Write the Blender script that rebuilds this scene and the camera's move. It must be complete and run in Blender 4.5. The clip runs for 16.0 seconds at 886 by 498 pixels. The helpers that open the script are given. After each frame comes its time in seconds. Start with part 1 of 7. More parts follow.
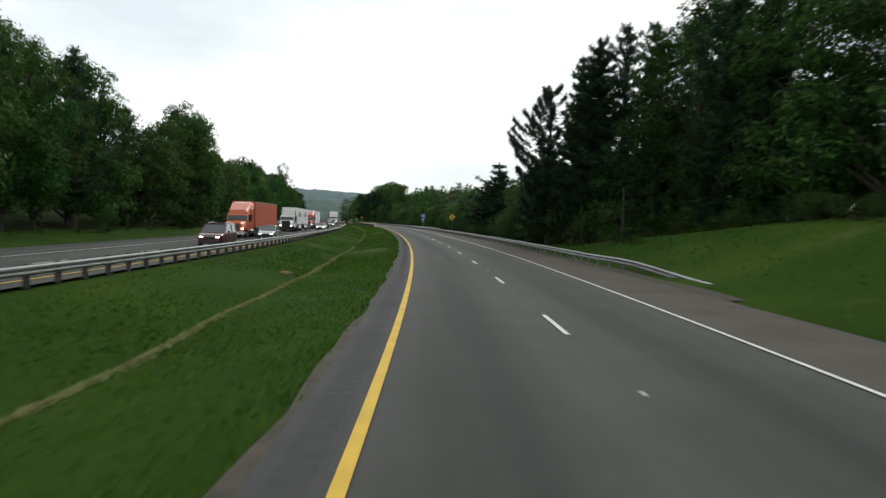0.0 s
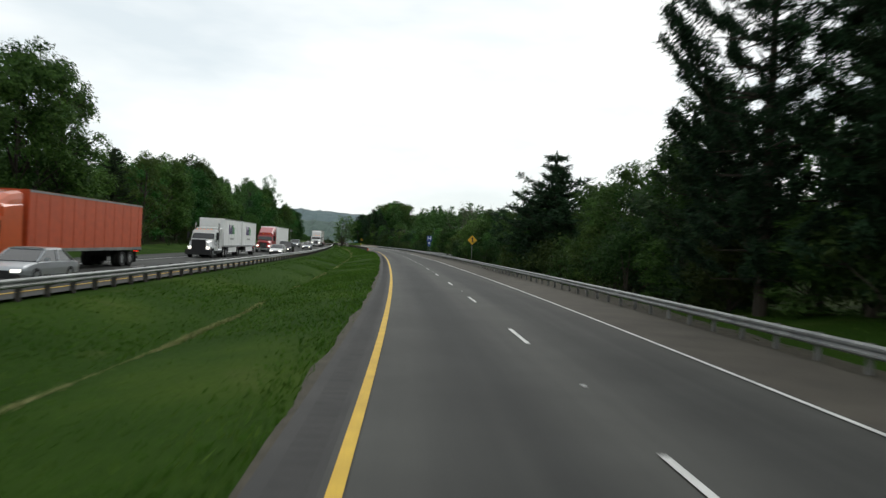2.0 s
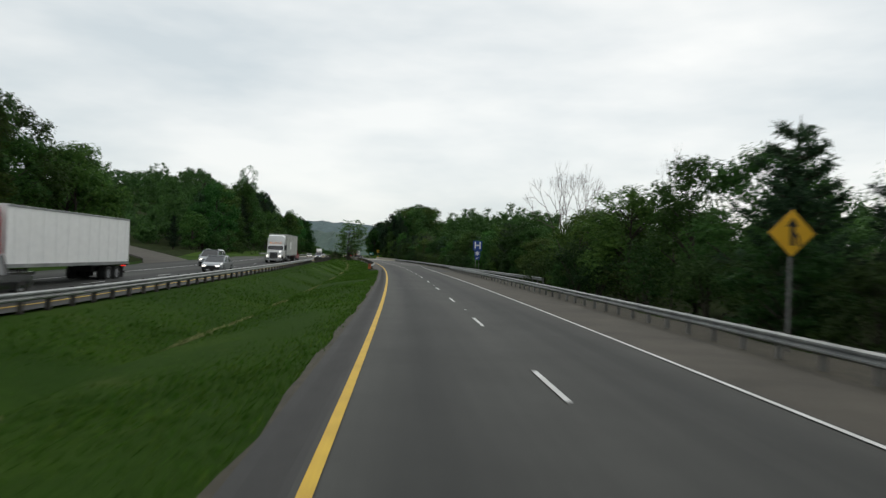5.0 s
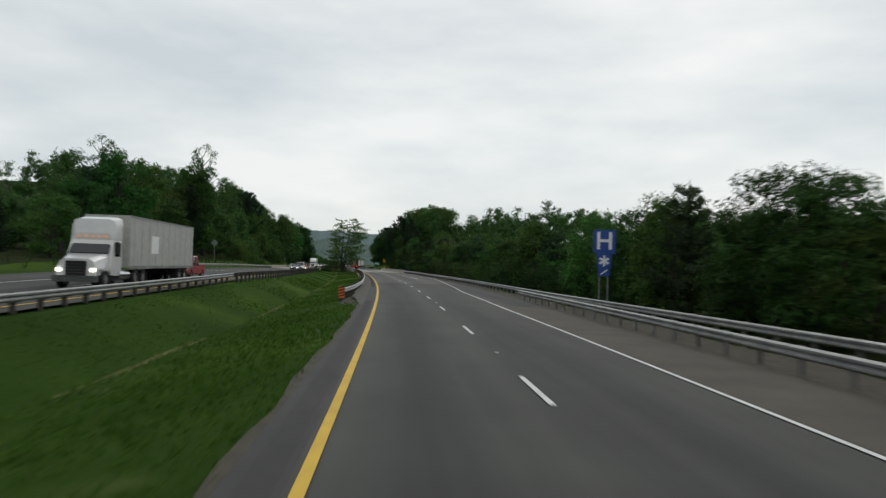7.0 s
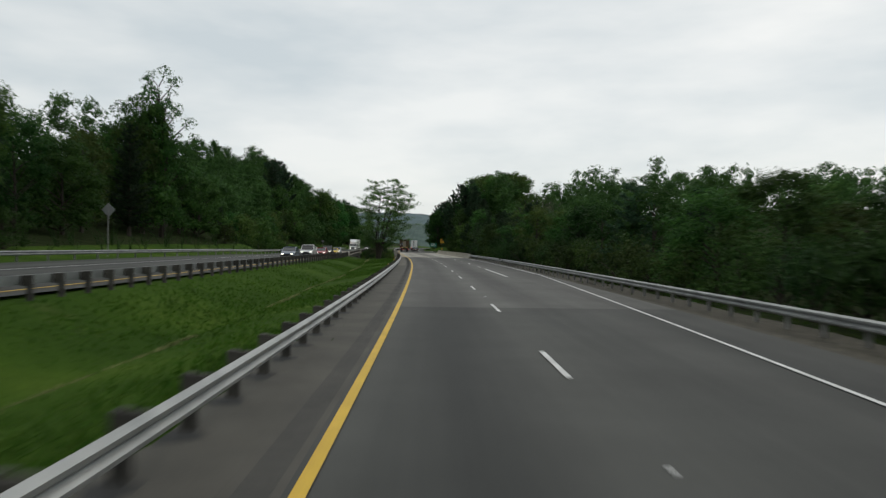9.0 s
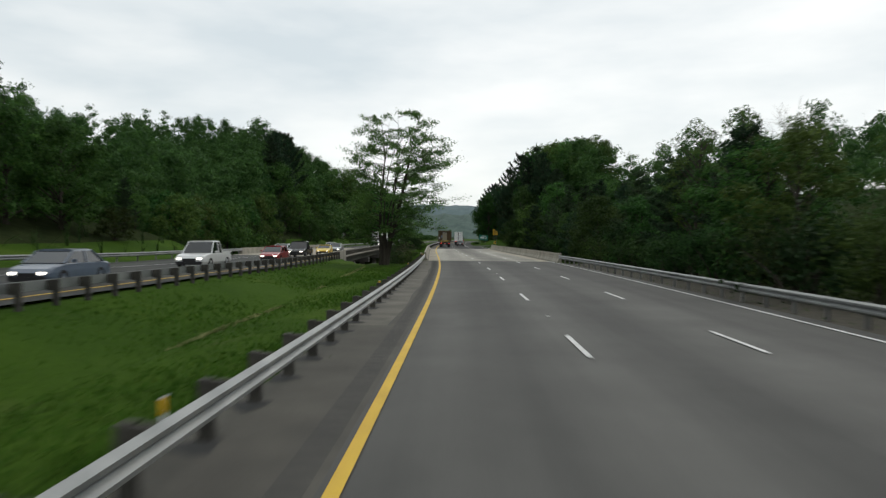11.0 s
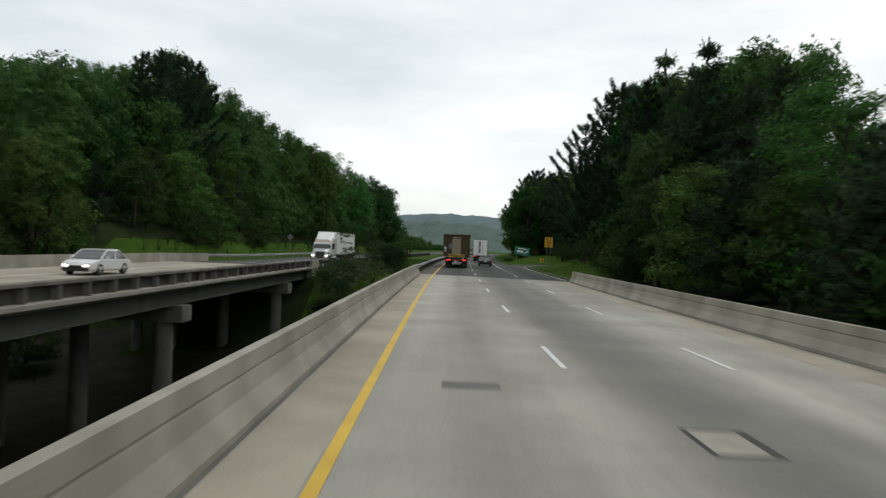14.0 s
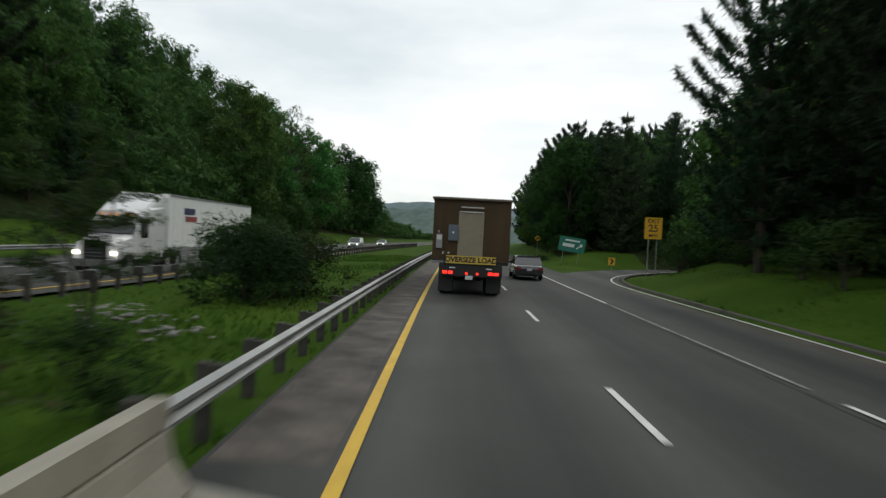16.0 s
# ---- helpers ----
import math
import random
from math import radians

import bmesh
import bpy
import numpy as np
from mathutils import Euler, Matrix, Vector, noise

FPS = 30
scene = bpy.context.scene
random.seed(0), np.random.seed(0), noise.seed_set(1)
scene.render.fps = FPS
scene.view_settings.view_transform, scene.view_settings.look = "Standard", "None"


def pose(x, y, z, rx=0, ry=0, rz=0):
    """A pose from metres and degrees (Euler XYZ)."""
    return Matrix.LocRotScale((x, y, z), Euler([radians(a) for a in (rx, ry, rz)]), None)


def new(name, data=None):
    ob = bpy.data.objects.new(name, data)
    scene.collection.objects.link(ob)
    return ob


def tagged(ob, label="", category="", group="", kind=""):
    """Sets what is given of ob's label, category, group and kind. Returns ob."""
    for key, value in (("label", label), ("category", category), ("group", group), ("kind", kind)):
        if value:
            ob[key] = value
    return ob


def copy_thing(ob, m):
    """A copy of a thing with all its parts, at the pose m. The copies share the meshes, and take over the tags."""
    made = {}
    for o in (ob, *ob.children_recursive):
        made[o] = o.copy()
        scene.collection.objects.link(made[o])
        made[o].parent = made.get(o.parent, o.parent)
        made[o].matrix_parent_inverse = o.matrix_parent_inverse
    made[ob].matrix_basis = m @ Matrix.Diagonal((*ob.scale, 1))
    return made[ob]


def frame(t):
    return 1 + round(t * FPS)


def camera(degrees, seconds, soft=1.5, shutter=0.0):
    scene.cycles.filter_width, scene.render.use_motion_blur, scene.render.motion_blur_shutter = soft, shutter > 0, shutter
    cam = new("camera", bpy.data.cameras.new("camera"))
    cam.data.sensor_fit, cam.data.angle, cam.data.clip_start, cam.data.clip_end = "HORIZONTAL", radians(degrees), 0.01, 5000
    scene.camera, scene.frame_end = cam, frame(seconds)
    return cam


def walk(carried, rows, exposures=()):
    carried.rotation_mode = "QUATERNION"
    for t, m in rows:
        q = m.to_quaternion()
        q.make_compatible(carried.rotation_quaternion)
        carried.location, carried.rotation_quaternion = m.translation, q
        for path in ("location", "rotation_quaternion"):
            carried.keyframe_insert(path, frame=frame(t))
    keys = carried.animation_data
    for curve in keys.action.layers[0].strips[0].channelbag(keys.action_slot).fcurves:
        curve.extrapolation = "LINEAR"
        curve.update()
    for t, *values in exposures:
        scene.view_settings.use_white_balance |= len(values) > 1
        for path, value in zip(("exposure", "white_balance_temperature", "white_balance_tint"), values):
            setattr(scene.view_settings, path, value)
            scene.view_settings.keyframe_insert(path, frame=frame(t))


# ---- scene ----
cam = camera(64.99, 16.0, soft=1.3, shutter=0.35)
walk(cam, [
    (0.0, pose(0.820, -2.510, 2.344, 87.756, -1.588, -0.081)),
    (0.5, pose(0.603, 8.739, 2.344, 87.265, -2.673, 0.773)),
    (1.0, pose(0.345, 19.577, 2.344, 88.378, -2.706, -0.118)),
    (1.5, pose(-0.024, 32.194, 2.344, 87.547, -4.116, 0.351)),
    (2.0, pose(-0.501, 43.863, 2.344, 89.734, -2.807, 0.407)),
    (2.5, pose(-1.101, 55.661, 2.344, 88.542, -3.417, 0.109)),
    (3.0, pose(-1.774, 67.445, 2.344, 89.542, -3.513, 0.131)),
    (3.5, pose(-2.536, 79.832, 2.344, 91.100, -1.860, 0.873)),
    (4.0, pose(-3.640, 94.015, 2.344, 90.040, -2.178, 2.235)),
    (5.25, pose(-6.939, 130.388, 2.344, 90.836, -1.989, 2.402)),
    (6.5, pose(-10.828, 167.807, 2.344, 91.631, -1.799, 2.773)),
    (7.0, pose(-12.548, 182.810, 2.344, 91.369, -1.700, 3.239)),
    (7.5, pose(-14.259, 197.702, 2.344, 90.539, -1.607, 3.388)),
    (8.0, pose(-15.984, 212.446, 2.344, 90.012, -1.519, 5.961)),
    (9.25, pose(-21.602, 251.068, 2.344, 89.600, -0.612, 8.310)),
    (10.5, pose(-27.860, 288.216, 2.344, 89.188, 0.295, 10.406)),
    (11.0, pose(-30.247, 301.768, 2.344, 89.053, 0.107, 12.099)),
    (11.5, pose(-32.919, 315.899, 2.344, 88.025, -0.276, 12.495)),
    (12.0, pose(-35.687, 329.934, 2.344, 88.298, -1.403, 13.733)),
    (12.5, pose(-38.331, 343.103, 2.344, 86.859, -2.196, 11.743)),
    (13.0, pose(-40.896, 355.792, 2.344, 88.924, -2.415, 11.345)),
    (13.5, pose(-44.415, 371.462, 2.344, 89.632, -3.563, 11.995)),
    (14.0, pose(-47.487, 384.882, 2.344, 89.903, -2.192, 13.297)),
    (14.5, pose(-50.570, 397.793, 2.344, 89.722, -2.305, 13.217)),
    (15.0, pose(-53.662, 410.695, 2.344, 89.504, -2.056, 12.671)),
    (15.5, pose(-56.793, 424.122, 2.344, 89.932, -2.286, 12.594)),
    (16.0, pose(-59.899, 437.874, 2.344, 89.046, -2.974, 12.623)),
], exposures=[(0.0, 0.22), (1.0, 0.32), (1.5, 0.28), (2.0, 0.18), (2.5, 0.1), (3.0, 0.04), (3.5, 0.0), (4.2, -0.03), (6.5, -0.22), (7.2, -0.2), (8.0, -0.24), (10.5, -0.08), (12.0, 0.14), (12.5, 0.22), (13.0, 0.34), (13.5, 0.2), (14.3, 0.0), (15.2, 0.0), (16.0, 0.08)])

# ---- overcast daylight ----
world = bpy.data.worlds.new("overcast_sky")
scene.world = world
world.use_nodes = True
wn, wl = world.node_tree.nodes, world.node_tree.links
wn.clear()
w_out = wn.new("ShaderNodeOutputWorld")
w_bg = wn.new("ShaderNodeBackground")
w_sky = wn.new("ShaderNodeTexSky")
w_sky.sky_type = "NISHITA"
w_sky.sun_disc = False
w_sky.sun_elevation, w_sky.sun_rotation = radians(38), radians(20)
w_dim = wn.new("ShaderNodeVectorMath")
w_dim.operation = "SCALE"
w_dim.inputs["Scale"].default_value = 0.1
wl.new(w_sky.outputs[0], w_dim.inputs[0])
w_co = wn.new("ShaderNodeTexCoord")
w_map = wn.new("ShaderNodeMapping")
w_map.inputs["Scale"].default_value = (1.6, 1.6, 5.5)
wl.new(w_co.outputs["Generated"], w_map.inputs[0])
w_noise = wn.new("ShaderNodeTexNoise")
w_noise.inputs["Scale"].default_value = 1.3
w_noise.inputs["Detail"].default_value = 5
w_noise.inputs["Roughness"].default_value = 0.52
wl.new(w_map.outputs[0], w_noise.inputs["Vector"])
w_ramp = wn.new("ShaderNodeValToRGB")
w_ramp.color_ramp.elements[0].position, w_ramp.color_ramp.elements[0].color = 0.36, (0.69, 0.755, 0.775, 1)
w_ramp.color_ramp.elements[1].position, w_ramp.color_ramp.elements[1].color = 0.62, (0.985, 1.0, 0.975, 1)
wl.new(w_noise.outputs[0], w_ramp.inputs[0])
w_mix = wn.new("ShaderNodeMix")
w_mix.data_type = "RGBA"
w_mix.inputs["Factor"].default_value = 0.88
wl.new(w_dim.outputs[0], w_mix.inputs["A"])
wl.new(w_ramp.outputs[0], w_mix.inputs["B"])
wl.new(w_mix.outputs["Result"], w_bg.inputs[0])
w_bg.inputs[1].default_value = 1.06
wl.new(w_bg.outputs[0], w_out.inputs[0])

sun = new("sun", bpy.data.lights.new("sun", "SUN"))
sun.data.energy, sun.data.angle, sun.data.color = 0.5, radians(25), (1.0, 0.96, 0.9)
sun.matrix_world = pose(0, 0, 60, 50, 0, 160)


# ---- materials ----
def nmat(name, build):
    m = bpy.data.materials.new(name)
    m.use_nodes = True
    n, l = m.node_tree.nodes, m.node_tree.links
    build(n, l, n["Principled BSDF"])
    return m


def noise_ramp(n, l, scale, stops, detail=4, rough=0.55, coord="Object", stretch=(1, 1, 1)):
    """A colour ramp over noise, at a real-world size."""
    co = n.new("ShaderNodeTexCoord")
    mp = n.new("ShaderNodeMapping")
    mp.inputs["Scale"].default_value = stretch
    tx = n.new("ShaderNodeTexNoise")
    tx.inputs["Scale"].default_value = scale
    tx.inputs["Detail"].default_value = detail
    tx.inputs["Roughness"].default_value = rough
    rp_ = n.new("ShaderNodeValToRGB")
    e = rp_.color_ramp.elements
    e[0].position, e[0].color = stops[0][0], (*stops[0][1], 1)
    e[1].position, e[1].color = stops[-1][0], (*stops[-1][1], 1)
    for pos, col in stops[1:-1]:
        x = e.new(pos)
        x.color = (*col, 1)
    l.new(co.outputs[coord], mp.inputs[0])
    l.new(mp.outputs[0], tx.inputs["Vector"])
    l.new(tx.outputs[0], rp_.inputs[0])
    return rp_.outputs[0], tx.outputs[0]


def mixed(n, l, a, b, fac, mode="MIX"):
    mx = n.new("ShaderNodeMix")
    mx.data_type, mx.blend_type = "RGBA", mode
    if isinstance(fac, (int, float)):
        mx.inputs["Factor"].default_value = fac
    else:
        l.new(fac, mx.inputs["Factor"])
    for key, v in (("A", a), ("B", b)):
        if isinstance(v, tuple):
            mx.inputs[key].default_value = (*v, 1)
        else:
            l.new(v, mx.inputs[key])
    return mx.outputs["Result"]


def bumped(n, l, b, height, strength=0.3, dist=0.02):
    bp = n.new("ShaderNodeBump")
    bp.inputs["Strength"].default_value = strength
    bp.inputs["Distance"].default_value = dist
    l.new(height, bp.inputs["Height"])
    l.new(bp.outputs[0], b.inputs["Normal"])


def surface(name, lo, hi, scale=3.0, fine=40.0, rough=0.8, bump=0.25, dist=0.01, metal=0.0, stretch=(1, 1, 1), vary=0.0, spec=None):
    """Two-scale mottled surface between two real colours."""
    def build(n, l, b):
        c1, _ = noise_ramp(n, l, scale, [(0.3, lo), (0.7, hi)], stretch=stretch)
        c2, h = noise_ramp(n, l, fine, [(0.25, (0.78, 0.78, 0.78)), (0.75, (1.12, 1.12, 1.12))], detail=3)
        c = mixed(n, l, c1, c2, 0.8, "MULTIPLY")
        if vary:
            oi = n.new("ShaderNodeObjectInfo")
            mr = n.new("ShaderNodeMapRange")
            mr.inputs["To Min"].default_value, mr.inputs["To Max"].default_value = 1 - vary, 1 + vary
            l.new(oi.outputs["Random"], mr.inputs["Value"])
            vm = n.new("ShaderNodeVectorMath")
            vm.operation = "SCALE"
            l.new(c, vm.inputs[0])
            l.new(mr.outputs[0], vm.inputs["Scale"])
            c = vm.outputs[0]
        l.new(c, b.inputs["Base Color"])
        b.inputs["Roughness"].default_value = rough
        b.inputs["Metallic"].default_value = metal
        if spec is not None:
            b.inputs["Specular IOR Level"].default_value = spec
        bumped(n, l, b, h, bump, dist)
    return nmat(name, build)


def leafy(name, dark, mid, light, gloss=0.55, spec=0.25, cell=0.0, cover=0.56, ripple=1.0, most=1.45):
    """Leaves: colour differs from leaf to leaf, clump to clump and tree to tree; some light passes through.
    cell: size of the single leaves within a spray, with gaps between them."""
    def build(n, l, b):
        out = n["Material Output"]
        geo = n.new("ShaderNodeNewGeometry")
        rp_ = n.new("ShaderNodeValToRGB")
        e = rp_.color_ramp.elements
        e[0].position, e[0].color = 0.0, (*dark, 1)
        e[1].position, e[1].color = 1.0, (*light, 1)
        x = e.new(0.55)
        x.color = (*mid, 1)
        c2, _ = noise_ramp(n, l, 0.35, [(0.3, (0.7, 0.74, 0.7)), (0.7, (1.25, 1.2, 1.1))], detail=2)
        fac = geo.outputs["Random Per Island"]
        if cell:
            co = n.new("ShaderNodeTexCoord")
            vo = n.new("ShaderNodeTexVoronoi")
            vo.inputs["Scale"].default_value = 1 / cell
            l.new(co.outputs["Object"], vo.inputs["Vector"])
            sc = n.new("ShaderNodeSeparateXYZ")
            l.new(vo.outputs["Color"], sc.inputs[0])
            half = n.new("ShaderNodeMix")
            half.inputs["Factor"].default_value = 0.5
            l.new(fac, half.inputs["A"])
            l.new(sc.outputs[0], half.inputs["B"])
            fac = half.outputs["Result"]
            # every leaf hangs at its own angle
            off = n.new("ShaderNodeVectorMath")
            off.operation = "MULTIPLY_ADD"
            off.inputs[1].default_value = (ripple, ripple, ripple)
            off.inputs[2].default_value = (-0.5 * ripple,) * 3
            l.new(vo.outputs["Color"], off.inputs[0])
            tilt = n.new("ShaderNodeVectorMath")
            tilt.operation = "ADD"
            l.new(geo.outputs["Normal"], tilt.inputs[0])
            l.new(off.outputs[0], tilt.inputs[1])
            unit = n.new("ShaderNodeVectorMath")
            unit.operation = "NORMALIZE"
            l.new(tilt.outputs[0], unit.inputs[0])
            l.new(unit.outputs[0], b.inputs["Normal"])
        l.new(fac, rp_.inputs[0])
        c = mixed(n, l, rp_.outputs[0], c2, 1.0, "MULTIPLY")
        oi = n.new("ShaderNodeObjectInfo")
        hs = n.new("ShaderNodeHueSaturation")
        mr = n.new("ShaderNodeMapRange")
        mr.inputs["To Min"].default_value, mr.inputs["To Max"].default_value = 0.465, 0.535
        l.new(oi.outputs["Random"], mr.inputs["Value"])
        l.new(mr.outputs[0], hs.inputs["Hue"])
        sp = n.new("ShaderNodeMath")
        sp.operation = "MULTIPLY"
        sp.inputs[1].default_value = 7.31
        l.new(oi.outputs["Random"], sp.inputs[0])
        fr = n.new("ShaderNodeMath")
        fr.operation = "FRACT"
        l.new(sp.outputs[0], fr.inputs[0])
        mv = n.new("ShaderNodeMapRange")
        mv.inputs["To Min"].default_value, mv.inputs["To Max"].default_value = 0.5, most
        l.new(fr.outputs[0], mv.inputs["Value"])
        l.new(mv.outputs[0], hs.inputs["Value"])
        l.new(c, hs.inputs["Color"])
        l.new(hs.outputs[0], b.inputs["Base Color"])
        b.inputs["Roughness"].default_value = gloss
        b.inputs["Specular IOR Level"].default_value = spec
        tr = n.new("ShaderNodeBsdfTranslucent")
        l.new(hs.outputs[0], tr.inputs[0])
        ms = n.new("ShaderNodeMixShader")
        ms.inputs[0].default_value = 0.35
        l.new(b.outputs[0], ms.inputs[1])
        l.new(tr.outputs[0], ms.inputs[2])
        shade = ms.outputs[0]
        if cell:
            gap = n.new("ShaderNodeMath")
            gap.operation = "LESS_THAN"
            gap.inputs[1].default_value = cover
            l.new(vo.outputs["Distance"], gap.inputs[0])
            clear_ = n.new("ShaderNodeBsdfTransparent")
            cut = n.new("ShaderNodeMixShader")
            l.new(gap.outputs[0], cut.inputs[0])
            l.new(clear_.outputs[0], cut.inputs[1])
            l.new(shade, cut.inputs[2])
            shade = cut.outputs[0]
        l.new(shade, out.inputs["Surface"])
    return nmat(name, build)


M = {}
def lanes_build(n, l, b, lo=(0.024, 0.026, 0.024), hi=(0.062, 0.063, 0.057), band=-0.15, rough=0.82, fine=42, across=0.6, film=1.0):
    # worn lanes: an oil band along the middle of each lane, drawn out along the road
    uv = n.new("ShaderNodeUVMap")
    uv.uv_map = "road"
    mp = n.new("ShaderNodeMapping")
    mp.inputs["Scale"].default_value = (across, 0.018, 1)
    l.new(uv.outputs[0], mp.inputs[0])
    tx = n.new("ShaderNodeTexNoise")
    tx.inputs["Scale"].default_value = 1.0
    tx.inputs["Detail"].default_value = 4
    l.new(mp.outputs[0], tx.inputs["Vector"])
    sx = n.new("ShaderNodeSeparateXYZ")
    l.new(uv.outputs[0], sx.inputs[0])
    ph = n.new("ShaderNodeMath")
    ph.operation = "MULTIPLY_ADD"
    ph.inputs[1].default_value, ph.inputs[2].default_value = 2 * math.pi / 3.66, -math.pi
    l.new(sx.outputs[0], ph.inputs[0])
    cs = n.new("ShaderNodeMath")
    cs.operation = "COSINE"
    l.new(ph.outputs[0], cs.inputs[0])
    add = n.new("ShaderNodeMath")
    add.operation = "MULTIPLY_ADD"
    add.inputs[1].default_value = band
    l.new(cs.outputs[0], add.inputs[0])
    l.new(tx.outputs[0], add.inputs[2])
    rr = n.new("ShaderNodeValToRGB")
    e = rr.color_ramp.elements
    e[0].position, e[0].color = 0.30, (*lo, 1)
    e[1].position, e[1].color = 0.68, (*hi, 1)
    l.new(add.outputs[0], rr.inputs[0])
    c2, h = noise_ramp(n, l, fine, [(0.25, (0.72, 0.72, 0.72)), (0.75, (1.2, 1.2, 1.2))], detail=3)
    c3, _ = noise_ramp(n, l, 0.3, [(0.3, (0.78, 0.78, 0.78)), (0.7, (1.14, 1.14, 1.14))], detail=6, rough=0.62)
    c = mixed(n, l, rr.outputs[0], c2, 0.8, "MULTIPLY")
    c = mixed(n, l, c, c3, 1.0, "MULTIPLY")
    if film < 1.0:
        # grey traffic film on the busier outer lane
        dv = n.new("ShaderNodeMath")
        dv.operation = "MULTIPLY_ADD"
        dv.inputs[1].default_value = 1 / 12
        wob = n.new("ShaderNodeMath")
        wob.operation = "MULTIPLY"
        wob.inputs[1].default_value = 0.06
        l.new(tx.outputs[0], wob.inputs[0])
        l.new(wob.outputs[0], dv.inputs[2])
        l.new(sx.outputs[0], dv.inputs[0])
        fr = n.new("ShaderNodeValToRGB")
        fe = fr.color_ramp.elements
        fe[0].position, fe[0].color = 0.345, (1, 1, 1, 1)
        fe[1].position, fe[1].color = 0.66, (0.97, 0.97, 0.97, 1)
        for pos in (0.44, 0.58):
            fx = fe.new(pos)
            fx.color = (film, film, film * 1.02, 1)
        l.new(dv.outputs[0], fr.inputs[0])
        c = mixed(n, l, c, fr.outputs[0], 1.0, "MULTIPLY")
    l.new(c, b.inputs["Base Color"])
    b.inputs["Roughness"].default_value = rough
    b.inputs["Specular IOR Level"].default_value = 0.35
    bumped(n, l, b, h, 0.35, 0.006)


M["asphalt"] = nmat("asphalt", lanes_build)
M["asphalt_pale"] = nmat("asphalt_pale", lambda n, l, b: lanes_build(n, l, b, (0.058, 0.057, 0.053), (0.104, 0.102, 0.094)))
M["deck"] = nmat("concrete_deck", lambda n, l, b: lanes_build(n, l, b, (0.20, 0.191, 0.164), (0.41, 0.392, 0.338), -0.05, 0.85, 25, 0.38, 0.66))
M["seam_grey"] = surface("rumble_groove", (0.024, 0.024, 0.023), (0.042, 0.041, 0.039), scale=3, fine=30, rough=0.9)
M["seam"] = surface("tar_seam", (0.030, 0.031, 0.029), (0.056, 0.056, 0.052), scale=1.2, fine=30, rough=0.85, spec=0.3)
M["asphalt_old"] = surface("asphalt_shoulder", (0.046, 0.040, 0.030), (0.080, 0.069, 0.052), scale=0.5, fine=38, rough=0.9, bump=0.45, dist=0.008)
M["asphalt_dark"] = surface("asphalt_rumble", (0.036, 0.036, 0.035), (0.056, 0.055, 0.052), scale=0.5, fine=38, rough=0.9, bump=0.45, dist=0.008)
# near-black concrete tone that holds the shade of the railing's openings
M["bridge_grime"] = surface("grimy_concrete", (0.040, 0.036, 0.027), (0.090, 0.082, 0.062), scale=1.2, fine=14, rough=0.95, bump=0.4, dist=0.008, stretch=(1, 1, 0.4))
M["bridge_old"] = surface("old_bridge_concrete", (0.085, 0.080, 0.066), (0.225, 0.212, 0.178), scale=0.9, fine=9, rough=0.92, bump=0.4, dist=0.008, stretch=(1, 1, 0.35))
M["deck_tan"] = surface("dusty_deck", (0.25, 0.222, 0.172), (0.42, 0.378, 0.300), scale=0.35, fine=22, rough=0.9, bump=0.3, dist=0.005)
M["grit_pale"] = surface("pale_grit", (0.090, 0.084, 0.070), (0.172, 0.160, 0.132), scale=0.8, fine=30, rough=0.95, bump=0.5, dist=0.01)
M["shoulder_mid"] = surface("worn_shoulder", (0.056, 0.052, 0.043), (0.094, 0.087, 0.071), scale=0.7, fine=30, rough=0.9, bump=0.4, dist=0.008)
M["shoulder_stained"] = surface("stained_shoulder", (0.022, 0.020, 0.018), (0.120, 0.101, 0.084), scale=1.2, fine=10, rough=0.9, bump=0.5, dist=0.01)
M["concrete"] = surface("barrier_concrete", (0.215, 0.198, 0.160), (0.375, 0.350, 0.290), scale=0.7, fine=18, rough=0.9, bump=0.3, dist=0.006, stretch=(1, 1, 0.6))
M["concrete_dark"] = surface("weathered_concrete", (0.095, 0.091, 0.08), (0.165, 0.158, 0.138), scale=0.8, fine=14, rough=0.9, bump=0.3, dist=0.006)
M["gravel"] = surface("gravel_edge", (0.032, 0.029, 0.019), (0.078, 0.067, 0.046), scale=2.5, fine=30, rough=0.95, bump=0.7, dist=0.02)
M["worn_line"] = surface("worn_road_paint", (0.13, 0.13, 0.12), (0.36, 0.36, 0.34), scale=2.0, fine=18, rough=0.8, bump=0.2, dist=0.003)
M["dry_soil"] = surface("dry_soil", (0.12, 0.082, 0.036), (0.23, 0.165, 0.080), scale=1.5, fine=9, rough=0.95, bump=0.8, dist=0.05)
M["pale_stone"] = surface("pale_stone", (0.17, 0.165, 0.145), (0.30, 0.29, 0.26), scale=3.0, fine=20, rough=0.95, bump=0.5, dist=0.02)
M["yellow_line"] = surface("yellow_road_paint", (0.54, 0.335, 0.026), (0.70, 0.45, 0.035), scale=1.5, fine=30, rough=0.7, bump=0.2, dist=0.003)
M["white_line"] = surface("white_road_paint", (0.52, 0.52, 0.50), (0.74, 0.74, 0.72), scale=1.2, fine=30, rough=0.7, bump=0.2, dist=0.003)
M["galvanised"] = surface("galvanised_steel", (0.21, 0.22, 0.22), (0.34, 0.35, 0.34), scale=1.2, fine=20, rough=0.5, bump=0.08, dist=0.002, metal=0.6)
M["weathered_post"] = surface("weathered_post", (0.030, 0.028, 0.024), (0.075, 0.069, 0.058), scale=4, fine=30, rough=0.9, vary=0.25)
M["steel_post"] = surface("steel_post", (0.16, 0.16, 0.155), (0.26, 0.26, 0.25), scale=4, fine=30, rough=0.7, vary=0.2)
